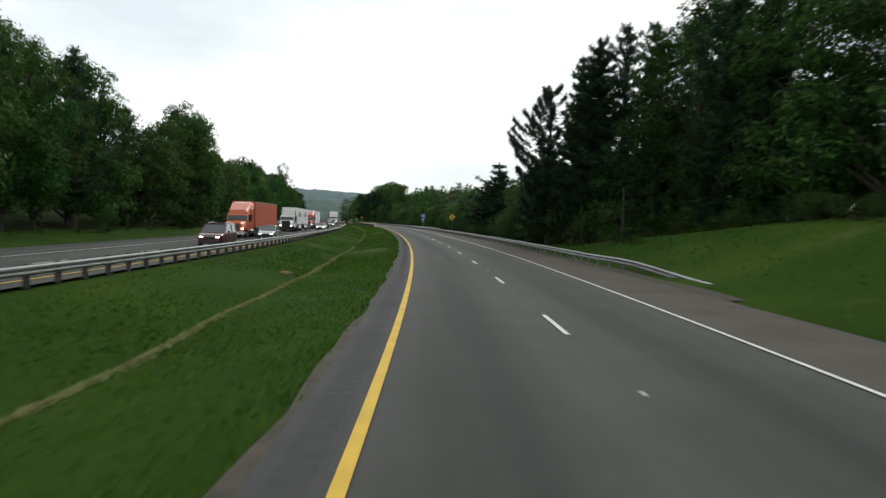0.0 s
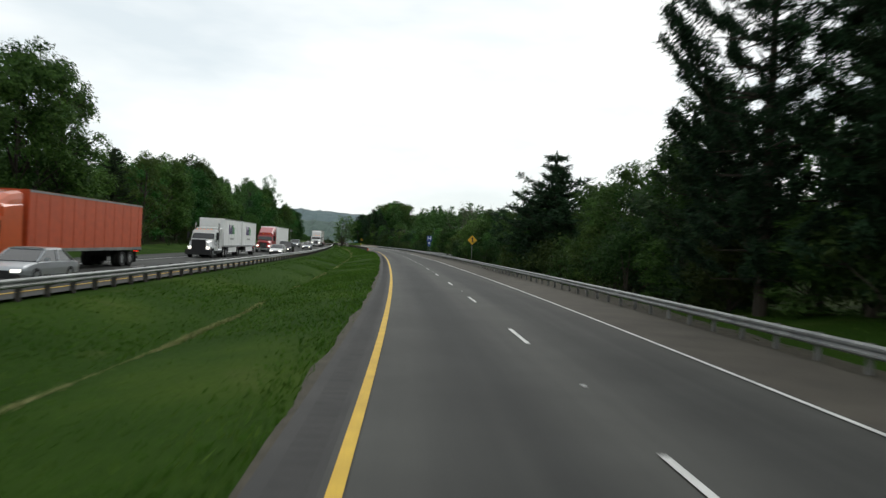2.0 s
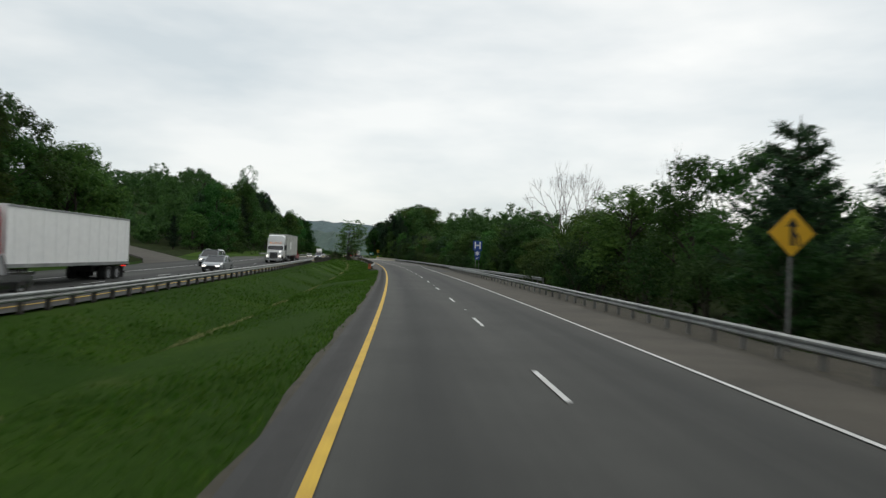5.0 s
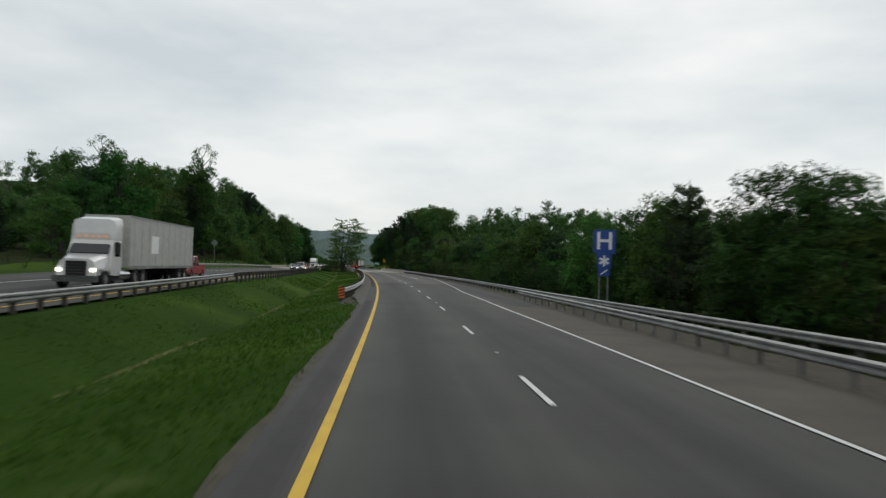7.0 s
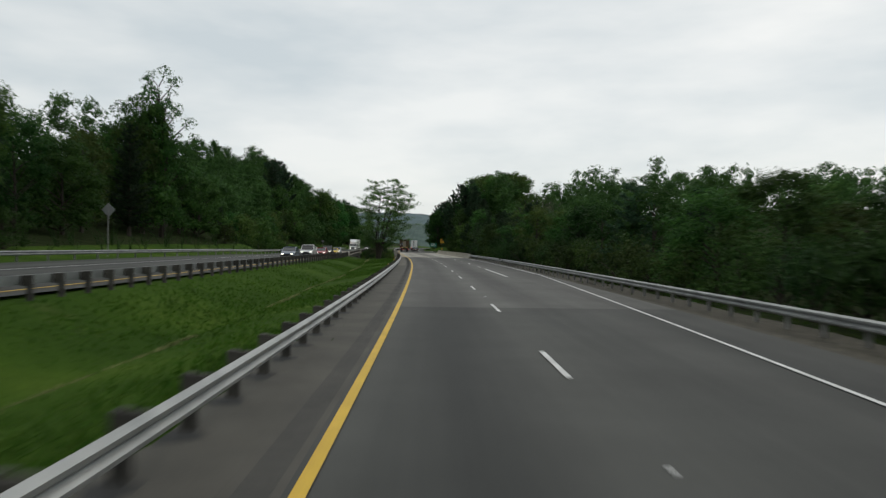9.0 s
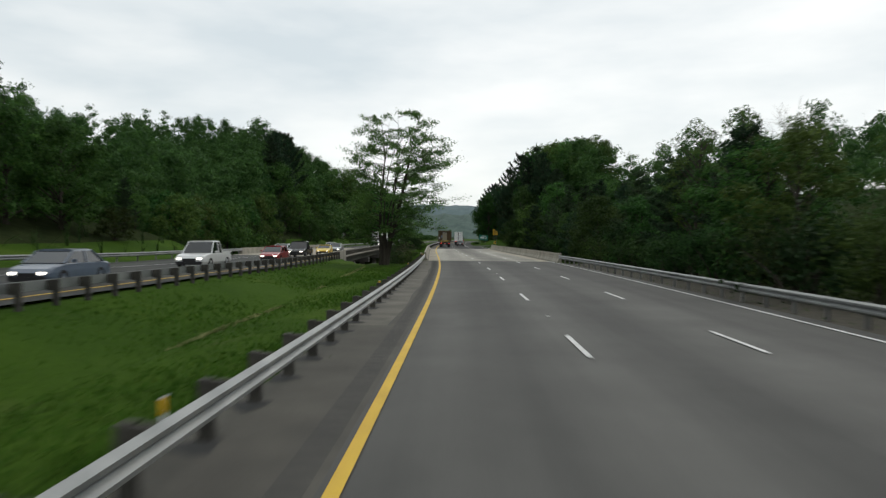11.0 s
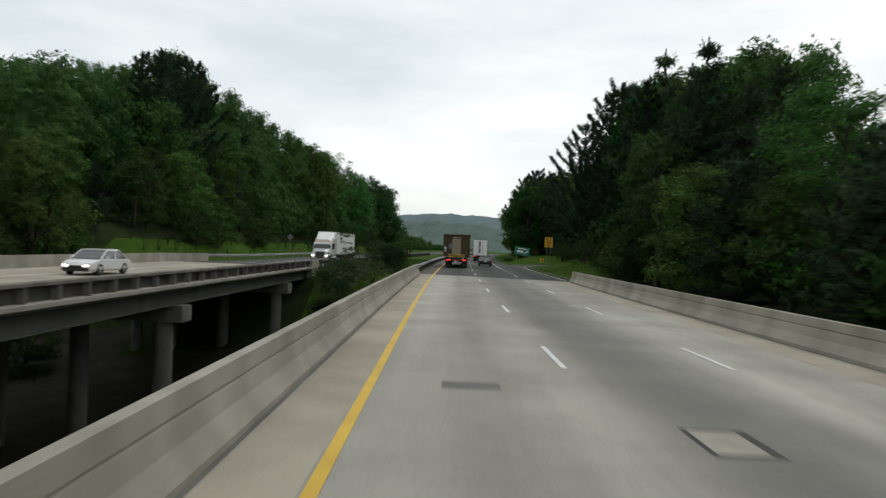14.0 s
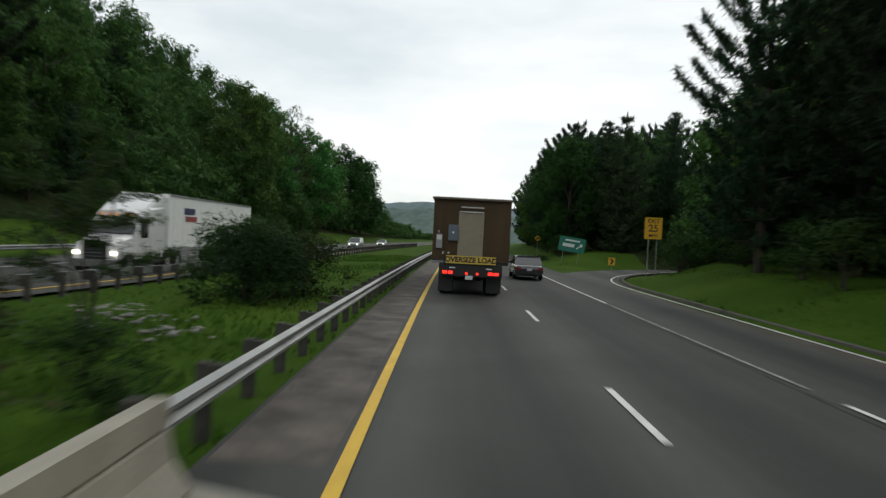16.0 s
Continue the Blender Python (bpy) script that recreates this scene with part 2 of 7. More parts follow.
M["girder"] = surface("girder_steel", (0.055, 0.054, 0.040), (0.095, 0.092, 0.070), scale=0.8, fine=15, rough=0.6)
M["bark"] = surface("bark", (0.022, 0.018, 0.013), (0.058, 0.048, 0.035), scale=3, fine=16, rough=0.95, bump=0.7, dist=0.03, stretch=(1, 1, 0.25))
M["leaf"] = leafy("broad_leaf", (0.022, 0.060, 0.016), (0.046, 0.112, 0.024), (0.088, 0.176, 0.036), 0.7, 0.12, cell=0.16, ripple=0.8)
M["leaf_light"] = leafy("young_leaf", (0.028, 0.064, 0.016), (0.052, 0.106, 0.025), (0.088, 0.155, 0.037), 0.7, 0.12, cell=0.12, most=1.2)
M["leaf_fresh"] = leafy("fresh_leaf", (0.085, 0.145, 0.030), (0.135, 0.215, 0.046), (0.19, 0.27, 0.062))
M["needle"] = leafy("pine_needle", (0.018, 0.040, 0.022), (0.032, 0.066, 0.032), (0.056, 0.10, 0.044), 0.7, 0.12, cell=0.11)
M["shrub_leaf"] = leafy("shrub_leaf", (0.020, 0.045, 0.014), (0.039, 0.078, 0.022), (0.068, 0.118, 0.032), 0.7, 0.12, cell=0.085, most=1.15)
M["dull_leaf"] = leafy("dull_leaf", (0.045, 0.055, 0.026), (0.075, 0.085, 0.036), (0.11, 0.12, 0.05))
M["bare_twig"] = surface("bare_twig", (0.07, 0.06, 0.047), (0.14, 0.12, 0.095), scale=4, fine=20, rough=0.9)
M["grass_blade"] = leafy("grass_blade", (0.030, 0.070, 0.009), (0.048, 0.100, 0.013), (0.080, 0.122, 0.024), 0.8, 0.05)
M["straw_blade"] = surface("straw_blade", (0.15, 0.17, 0.06), (0.30, 0.29, 0.12), scale=1.2, fine=12, rough=0.95)
M["wood_far"] = leafy("far_wood", (0.022, 0.055, 0.017), (0.042, 0.098, 0.026), (0.076, 0.148, 0.037), 0.7, 0.12, cell=0.2, ripple=0.8)
# backdrop woods: the blue-green distance haze is mixed into the base colour
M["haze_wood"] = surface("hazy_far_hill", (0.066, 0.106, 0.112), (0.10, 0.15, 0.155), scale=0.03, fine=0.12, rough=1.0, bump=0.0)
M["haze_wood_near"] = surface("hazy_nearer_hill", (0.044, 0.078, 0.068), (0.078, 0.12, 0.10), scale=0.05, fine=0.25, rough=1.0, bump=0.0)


def ground_build(n, l, b):
    """Grass whose tones turn paler, in drifts, along the stretch before the bridge."""
    old, big = noise_ramp(n, l, 0.12, [(0.3, (0.020, 0.048, 0.007)), (0.55, (0.030, 0.064, 0.009)), (0.72, (0.052, 0.088, 0.014))], detail=5)
    # same grass in paler tones, blended in along the road
    fresh, _ = noise_ramp(n, l, 0.12, [(0.3, (0.030, 0.066, 0.008)), (0.55, (0.046, 0.090, 0.011)), (0.72, (0.072, 0.116, 0.017))], detail=5)
    co, sep = n.new("ShaderNodeTexCoord"), n.new("ShaderNodeSeparateXYZ")
    l.new(co.outputs["Object"], sep.inputs[0])
    drift, along = n.new("ShaderNodeMath"), n.new("ShaderNodeMapRange")
    drift.operation = "MULTIPLY_ADD"
    l.new(big, drift.inputs[0])
    drift.inputs[1].default_value = 110.0
    l.new(sep.outputs["Y"], drift.inputs[2])
    along.interpolation_type = "SMOOTHSTEP"
    l.new(drift.outputs[0], along.inputs["Value"])
    along.inputs["From Min"].default_value, along.inputs["From Max"].default_value = 255.0, 335.0
    c1 = mixed(n, l, old, fresh, along.outputs["Result"])
    c2, h = noise_ramp(n, l, 5.0, [(0.25, (0.62, 0.66, 0.6)), (0.75, (1.3, 1.25, 1.15))], detail=6, rough=0.7)
    dry, f = noise_ramp(n, l, 0.33, [(0.62, (0, 0, 0)), (0.78, (0.8, 0.8, 0.8))], detail=5)
    c = mixed(n, l, c1, c2, 0.9, "MULTIPLY")
    c = mixed(n, l, c, (0.075, 0.095, 0.028), dry)
    l.new(c, b.inputs["Base Color"])
    b.inputs["Roughness"].default_value = 0.9
    b.inputs["Specular IOR Level"].default_value = 0.03
    bumped(n, l, b, h, 0.8, 0.08)


M["grass"] = nmat("mown_grass", ground_build)
M["forest_floor"] = surface("forest_floor", (0.016, 0.024, 0.009), (0.034, 0.045, 0.016), scale=0.6, fine=6, rough=1.0, bump=0.6, dist=0.05, spec=0.02)
M["mud"] = surface("wet_mud", (0.018, 0.017, 0.012), (0.042, 0.039, 0.027), scale=0.5, fine=6, rough=0.9, bump=0.5, dist=0.05, spec=0.1)


def plain(name, col, rough=0.5, metal=0.0, coat=0.0, fine=30.0, dirt=0.12):
    """Painted or moulded surface with faint dirt."""
    def build(n, l, b):
        lo = tuple(c * (1 - dirt) for c in col)
        c1, h = noise_ramp(n, l, 2.2, [(0.35, lo), (0.65, col)], detail=6, rough=0.65)
        l.new(c1, b.inputs["Base Color"])
        b.inputs["Roughness"].default_value = rough
        b.inputs["Metallic"].default_value = metal
        b.inputs["Coat Weight"].default_value = coat
        bumped(n, l, b, h, 0.04, 0.003)
    return nmat(name, build)


def glow(name, col, strength):
    def build(n, l, b):
        b.inputs["Base Color"].default_value = (*col, 1)
        b.inputs["Emission Color"].default_value = (*col, 1)
        b.inputs["Emission Strength"].default_value = strength
        b.inputs["Roughness"].default_value = 0.2
    return nmat(name, build)


# ---- the line of the road ----
KNOT_S = [-30.0 + 30 * i for i in range(25)]
KNOT_K = [1.915, 1.403, 0.892, 0.862, 0.56, 0.228, 0.477, 0.408, 0.473, 0.662, 0.533, 0.271, 0.68,
          0.792, 0.212, -0.481, -0.342, -0.349, -0.362, -0.376, -0.389, -0.403, -0.416, -0.43, -0.443]
GRID_S = np.arange(-400, 2001, 2.0)
_k = np.interp(GRID_S, KNOT_S + [760, 900], KNOT_K + [-0.2, 0.0]) * 1e-3
_k[GRID_S < -40] = 0.0
_th = np.concatenate([[0], np.cumsum((_k[1:] + _k[:-1]))])
_i0 = int(np.argmin(np.abs(GRID_S)))
_th -= _th[_i0]
_mid = (_th[1:] + _th[:-1]) / 2
_x = np.concatenate([[0], np.cumsum(-np.sin(_mid) * 2)])
_y = np.concatenate([[0], np.cumsum(np.cos(_mid) * 2)])
_x -= _x[_i0]
_y -= _y[_i0]


def heading(s):
    return float(np.interp(s, GRID_S, _th))


def P(s, d, z=0.0):
    """World point s metres along our carriageway, d metres right of its yellow line."""
    th = np.interp(s, GRID_S, _th)
    return (float(np.interp(s, GRID_S, _x) + d * np.cos(th)), float(np.interp(s, GRID_S, _y) + d * np.sin(th)), float(z))


def at(s, d, z=0.0, turn=0.0):
    """Pose on the road; turn in degrees to the left of the road's heading."""
    x, y, z = P(s, d, z)
    return pose(x, y, z, 0, 0, math.degrees(heading(s)) + turn)


def lerp(s, xs, ys):
    return float(np.interp(s, xs, ys))


def sstep(a, b, x):
    t = min(1.0, max(0.0, (x - a) / (b - a)))
    return t * t * (3 - 2 * t)


def median_rail(s):
    return lerp(s, [-100, 140, 330, 460, 700, 1200], [-11.4, -11.6, -11.85, -11.7, -12.6, -16])


def wood_line(s):
    """Line that the woods beyond the other carriageway follow."""
    return lerp(s, [-100, 140, 215, 330, 480, 700, 1200], [-11.4, -11.6, -14.5, -16.0, -15.4, -16.5, -20])


def opp_z(s, o=0.0):
    """Height of the other carriageway, o metres beyond its median rail."""
    return lerp(s, [-100, 150, 200, 245, 280, 320, 340, 360, 380, 452, 475, 560], [0, 0, 0.3, 0.62, 0.5, 0.40, 0.32, 0.10, 0.05, 0.03, -0.22, -0.2]) + o * lerp(s, [-100, 150, 250, 370, 430], [0.0, 0.0, 0.035, 0.025, 0.005])


def right_edge(s):
    """Outer edge of our pavement."""
    return lerp(s, [-100, 30, 240, 320, 446, 470, 484, 500, 600], [11.6, 10.4, 10.2, 11.2, 11.2, 10.6, 10.9, 9.6, 9.6])


def edge_line(s):
    return lerp(s, [-100, 222, 245, 300, 446, 470, 484], [7.3, 7.3, 7.6, 10.5, 10.6, 10.0, 10.3])


def ramp_d(s):
    """Middle of the exit ramp, which curves away to the right."""
    return 9.2 + 0.012 * max(0.0, s - 482) ** 2


def ramp_half(s):
    return 2.3 * math.hypot(1, 0.024 * max(0.0, s - 482))


BR0, BR1, SKEW = 373.6, 448.5, 0.40


def valley(s, d):
    sp = s + SKEW * d * 0.6
    e = 4.0 * sstep(1.6, 4.5, -d)
    e0 = 9.0 * sstep(7, 13, -d)
    v = sstep(374 + e0, 392 + e0, sp) * (1 - sstep(430 + e, 449 + e, sp))
    return v * (1 - sstep(45, 90, -d)) * (1 - sstep(12.5, 19, d))


SIDE_RAMP = [(198, -24.6, 0.02), (212, -27.0, 0.2), (226, -31.5, 0.5), (240, -38.5, 1.1), (252, -46.5, 2.0), (262, -55.0, 3.2), (271, -64.5, 4.7), (279, -75.0, 6.6), (286, -87.0, 8.8), (292, -101.0, 11.2)]


def side_ramp(s, d):
    """Distance from the joining ramp of the other carriageway, and its height there."""
    best = (1e9, 0.0)
    for (s0, d0, z0), (s1, d1, z1) in zip(SIDE_RAMP[:-1], SIDE_RAMP[1:]):
        us, ud = s1 - s0, d1 - d0
        t = min(1.0, max(0.0, ((s - s0) * us + (d - d0) * ud) / (us * us + ud * ud)))
        q = math.hypot(s - s0 - t * us, d - d0 - t * ud)
        if q < best[0]:
            best = (q, z0 + t * (z1 - z0))
    return best


def ditch_line(s):
    """Bottom of the median ditch."""
    return lerp(s, [-100, 0, 40, 320, 372], [-5.6, -5.7, -6.1, -6.9, -7.2]) + 0.10 * math.sin(s * 0.21) + 0.07 * math.sin(s * 0.53 + 1)


def ground_z(s, d):
    m = median_rail(s)
    r = right_edge(s)
    if d < -0.8:
        hill = lerp(s, [-200, 120, 260, 330, 420, 600, 700, 800, 2000], [6, 6, 4, 16, 30, 32, 14, 8, 8])
        c = ditch_line(s)
        xs = [m - 160, m - 100, m - 60, m - 32, m - 17, m - 13.5, m - 1.0, m + 0.8, c - 0.9, c - 0.3, c + 0.3, -2.6, -0.8]
        ditch = lerp(s, [-100, 250, 330, 372, 450, 470], [-0.95, -0.95, -0.8, -0.35, -0.3, -0.3])
        steep = lerp(s, [430, 500, 600, 650, 720], [0.7, 0.85, 1.25, 1.2, 0.8])
        zs = [hill * (steep + 0.1), hill * steep, hill * 0.5, hill * 0.2 + opp_z(s, 13), opp_z(s, 13) + 0.2, opp_z(s, 13) - 0.06, opp_z(s, 0) - 0.06, opp_z(s, 0) - 0.18,
              ditch * 1.0, ditch * 1.22, ditch * 0.82, -0.26, -0.05]
        z = float(np.interp(d, xs, zs))
        if 185 < s < 320 and d < m - 13.5:
            q, zr = side_ramp(s, d)
            k = 1 - sstep(5, 22, q)
            z = z * (1 - k) + (zr - 0.25) * k
    elif d <= r + 0.3:
        z = -0.06
    else:
        bank = lerp(s, [-200, 30, 60, 90, 440, 470, 560], [3.6, 3.4, 1.0, -0.6, -0.6, 1.6, 1.8])
        far = lerp(s, [-200, 100, 300, 450, 700], [8, 5, 4, 10, 14])
        z = float(np.interp(d, [r + 0.3, r + 2.0, r + 6.5, r + 16, r + 50, r + 120], [-0.06, -0.12 + 0.12 * bank, bank * 0.85, bank, far, far * 1.5]))
        if s > 470:
            flat = 1 - sstep(3.5, 9, abs(d - ramp_d(s)) / math.hypot(1, 0.024 * max(0.0, s - 482)) if d > ramp_d(s) or s > 500 else 0.0)
            z = z * (1 - flat) - 0.08 * flat
    v = valley(s, d)
    return z * (1 - v) + -8.5 * v


def mesh_ob(name, verts, faces, mat, parent=None, label="", smooth=False):
    me = bpy.data.meshes.new(name)
    me.from_pydata([tuple(v) for v in verts], [], [tuple(f) for f in faces])
    if isinstance(mat, (list, tuple)):
        for m_ in mat:
            me.materials.append(m_)
    else:
        me.materials.append(mat)
    if smooth:
        me.polygons.foreach_set("use_smooth", [True] * len(me.polygons))
    me.update()
    ob = new(name, me)
    if parent is not None:
        ob.parent = parent
    if label:
        tagged(ob, label=label)
    return ob


def part(name, bm, mat, parent=None, label="", smooth=False):
    """One bmesh as one mesh object under a thing or a part."""
    me = bpy.data.meshes.new(name)
    bmesh.ops.recalc_face_normals(bm, faces=bm.faces)
    bm.to_mesh(me)
    bm.free()
    me.materials.append(mat)
    if smooth:
        me.polygons.foreach_set("use_smooth", [True] * len(me.polygons))
    ob = new(name, me)
    if parent is not None:
        ob.parent = parent
    if label:
        tagged(ob, label=label)
    return ob


def shared(ob_name, mesh_data, parent, m):
    """Another piece on the same mesh, under its parent."""
    ob = new(ob_name, mesh_data)
    ob.parent = parent
    ob.matrix_basis = m
    return ob


def strip(name, s0, s1, dl, dr, z, mat, step=3.0, parent=None, thick=0.0, skew=0.0):
    """A band along the road; dl, dr, z: numbers or functions of s. thick: it is a slab with an underside."""
    fl = dl if callable(dl) else (lambda s: dl)
    fr = dr if callable(dr) else (lambda s: dr)
    fz = z if callable(z) else (lambda s, d: z)
    n = max(1, int(math.ceil((s1 - s0) / step)))
    v, f = [], []
    for i in range(n + 1):
        s = s0 + (s1 - s0) * i / n
        for d in (fl(s), fr(s)):
            v.append(P(s - skew * d, d, fz(s, d)))
    for i in range(n):
        a = 2 * i
        f.append((a, a + 1, a + 3, a + 2))
    if thick:
        k = len(v)
        v += [(x, y, zz - thick) for x, y, zz in v]
        for i in range(n):
            a = 2 * i
            f += [(k + a, k + a + 2, k + a + 3, k + a + 1), (a, a + 2, k + a + 2, k + a), (a + 1, k + a + 1, k + a + 3, a + 3)]
        f += [(0, k, k + 1, 1), (2 * n, 2 * n + 1, k + 2 * n + 1, k + 2 * n)]
    return mesh_ob(name, v, f, mat, parent)


def road_sheet(name, s0, s1, dl, dr, z, cols=9, step=6.0, skew=0.0, mat=None, square=False):
    """A carriageway slab with its own map: across and along, in metres."""
    fl = dl if callable(dl) else (lambda s: dl)
    fr = dr if callable(dr) else (lambda s: dr)
    n = int(math.ceil((s1 - s0) / step))
    v, f, uv = [], [], []
    for i in range(n + 1):
        s = s0 + (s1 - s0) * i / n
        a, b = fl(s), fr(s)
        for j in range(cols + 1):
            d = a + (b - a) * j / cols
            sk = s - skew * d * max(0.0, 1 - (s1 - s if square else min(s - s0, s1 - s)) / 20.0)
            v.append(P(sk, d, z(sk, d) if callable(z) else z))
            uv.append((d if a > -5 else d - a + 1.2, sk))
    for i in range(n):
        for j in range(cols):
            q = i * (cols + 1) + j
            f.append((q, q + 1, q + cols + 2, q + cols + 1))
    ob = mesh_ob(name, v, f, mat or M["asphalt"])
    layer = ob.data.uv_layers.new(name="road")
    for loop in ob.data.loops:
        layer.data[loop.index].uv = uv[loop.vertex_index]
    return ob


def sweep(name, pts2, s0, s1, d, z, mat, step=3.0, parent=None, side=1, closed=False, label=""):
    """A profile pts2 (across, up) drawn along the road at lateral d(s), height z(s)."""
    fd = d if callable(d) else (lambda s: d)
    fz = z if callable(z) else (lambda s: z)
    n = max(1, int(math.ceil((s1 - s0) / step)))
    k = len(pts2)
    v, f = [], []
    for i in range(n + 1):
        s = s0 + (s1 - s0) * i / n
        for a, b in pts2:
            v.append(P(s, fd(s) + side * a, fz(s) + b))
    for i in range(n):
        for j in range(k if closed else k - 1):
            j2 = (j + 1) % k
            f.append((i * k + j, i * k + j2, (i + 1) * k + j2, (i + 1) * k + j))
    if closed:
        f += [tuple(range(k - 1, -1, -1)), tuple(n * k + j for j in range(k))]
    return mesh_ob(name, v, f, mat, parent, label)


def box_bm(bm, x0, x1, y0, y1, z0, z1, bevel=0.0):
    r = bmesh.ops.create_cube(bm, size=1)
    vs = r["verts"]
    bmesh.ops.scale(bm, vec=(x1 - x0, y1 - y0, z1 - z0), verts=vs)
    bmesh.ops.translate(bm, vec=((x0 + x1) / 2, (y0 + y1) / 2, (z0 + z1) / 2), verts=vs)
    if bevel:
        es = list({e for v in vs for e in v.link_edges})
        bmesh.ops.bevel(bm, geom=es, offset=bevel, segments=2, affect="EDGES")
    return bm


def boxes(*specs, bevel=0.0):
    bm = bmesh.new()
    for sp in specs:
        box_bm(bm, *sp, bevel=bevel)
    return bm


# ---- ground, one sheet to the horizon ----
def build_ground():
    ss = list(np.arange(-60, 640, 4.0))
    ss = [-400, -250, -150, -100, -80] + ss + [660, 700, 760, 840, 950, 1100, 1300, 1600, 2000]
    offs = [-900, -500, -300]
    rows_, v, f, mi = [], [], [], []
    for s in ss:
        m, r = median_rail(s), right_edge(s)
        ds = offs + [m - 160, m - 100, m - 86, m - 75, m - 67, m - 60, m - 52, m - 45, m - 38, m - 30, m - 22, m - 17, m - 13.5, m - 7, m - 1, m + 0.8, (m + ditch_line(s)) / 2, ditch_line(s) - 0.9, ditch_line(s) - 0.3, ditch_line(s), ditch_line(s) + 0.3, ditch_line(s) + 1.0, -3.8, -2.6, -1.6, -0.8,
                     3, 7, r + 0.3, r + 2.5, r + 6, r + 9, r + 13, r + 16, r + 22, r + 30, r + 50, r + 80, r + 120, 300, 500, 900]
        row = []
        for d in ds:
            jig = 0.0
            if d < m - 16 or d > r + 3 or (m + 2 < d < -2):
                jig = 0.18 * noise.noise((s * 0.11, d * 0.17, 3.0))
            z = ground_z(s, max(-200, min(160, d))) + jig
            row.append(len(v))
            v.append(P(s, d, z))
        rows_.append((row, ds, s))
    for (ra, da, sa), (rb, db, sb) in zip(rows_[:-1], rows_[1:]):
        for j in range(len(ra) - 1):
            f.append((ra[j], ra[j + 1], rb[j + 1], rb[j]))
            dm = (da[j] + da[j + 1]) / 2
            m, r = median_rail(sa), right_edge(sa)
            vv = valley((sa + sb) / 2, dm)
            k = 0
            if dm < min(m - 19, wood_line(sa) - 20) or dm > r + lerp(sa, [60, 110, 450, 470], [15, 4, 4, 13]):
                k = 1
            if vv > (0.6 if sa > 425 and -11.5 < dm < 0 else 0.06):
                k = 1
            if vv > 0.75:
                k = 2
            mi.append(k)
    ob = mesh_ob("ground", v, f, [M["grass"], M["forest_floor"], M["mud"]], smooth=True)
    ob.data.polygons.foreach_set("material_index", mi)
    return tagged(ob, "mown green roadside grass sloping to woodland floor", "ground", kind="structure")


build_ground()

# ---- our carriageway ----
END_S = 760
tagged(road_sheet("road", -60, 270, -0.85, right_edge, 0.0, cols=12), "dark worn asphalt carriageway with oil-darkened lanes", "road", kind="structure")
tagged(road_sheet("road", 270, BR0 + 0.6, -0.85, right_edge, 0.0, cols=12, skew=SKEW, mat=M["asphalt_pale"], square=True), "paler worn asphalt carriageway before the bridge", "road", kind="structure")
tagged(road_sheet("road", BR1 - 0.6, END_S, -1.45, right_edge, 0.0, cols=12, skew=SKEW), "grey worn asphalt carriageway beyond the bridge", "road", kind="structure")
tagged(strip("shoulder", -60, 225, lambda s: edge_line(s) + 0.15, right_edge, 0.004, M["asphalt_old"]), "pale gritty asphalt hard shoulder", "shoulder", kind="structure")
tagged(strip("rumble_shoulder", -60, 228, -0.85, -0.16, 0.004, M["asphalt_dark"]), "dark asphalt inner shoulder with rumble grooves", "shoulder", kind="structure")
rail_foot = lambda s: lerp(s, [224, 232, 250], [-0.9, -1.7, -2.05]) + 0.06 * math.sin(s * 0.8) + 0.05 * math.sin(s * 2.1)
tagged(strip("inner_shoulder", 224, 322, rail_foot, lambda s: -0.75, 0.006, M["shoulder_mid"], step=1.0), "worn brownish asphalt strip below the guardrail", "shoulder", kind="structure")
tagged(strip("inner_shoulder", 322, BR0, rail_foot, lambda s: -0.75 + 0.05 * math.sin(s * 0.6), 0.006, M["grit_pale"], step=1.0), "pale concrete and gravel strip below the guardrail", "shoulder", kind="structure")
tagged(strip("inner_shoulder", 250, BR0, -0.75, -0.16, 0.004, M["shoulder_mid"]), "dark asphalt inner shoulder with rumble grooves", "shoulder", kind="structure")
tagged(strip("inner_shoulder", BR1 + 1.2, 600, -1.38, lambda s: -0.17 - 0.03 * math.sin(s * 0.9), 0.004, M["shoulder_stained"]), "blotchy oil-stained asphalt inner shoulder beyond the bridge", "shoulder", kind="structure")
tagged(strip("gravel_verge", -60, 226, lambda s: -1.02 - 0.05 * math.sin(s * 0.7) - 0.05 * math.sin(s * 0.23) - 0.05 * math.sin(s * 2.9), -0.83, lambda s, d: -0.02 + 0.02 * (d + 0.83), M["gravel"], step=1.5), "narrow gravel verge along the asphalt edge", "verge", kind="structure")
tagged(strip("gravel_verge", 20, 366, lambda s: right_edge(s) - 0.05, lambda s: right_edge(s) + lerp(s, [20, 60, 80], [0.8, 1.2, 2.2]) + 0.15 * math.sin(s * 0.6), lambda s, d: max(-0.04, ground_z(s, d) + 0.025), M["gravel"], step=1.5), "gravel and grit verge below the guardrail", "verge", kind="structure")

tagged(strip("bare_soil", 222.5, 238, lambda s: -0.95 - 1.75 * math.sin(math.pi * min(1.0, max(0.0, (s - 222.5) / 15.5))) - 0.18 * math.sin(s * 1.9) - 0.1 * math.sin(s * 4.7), lambda s: -0.95, lambda s, d: ground_z(s, d) + 0.03, M["gravel"], step=0.5), "bare gravelly soil round the guardrail end", "verge", kind="structure")


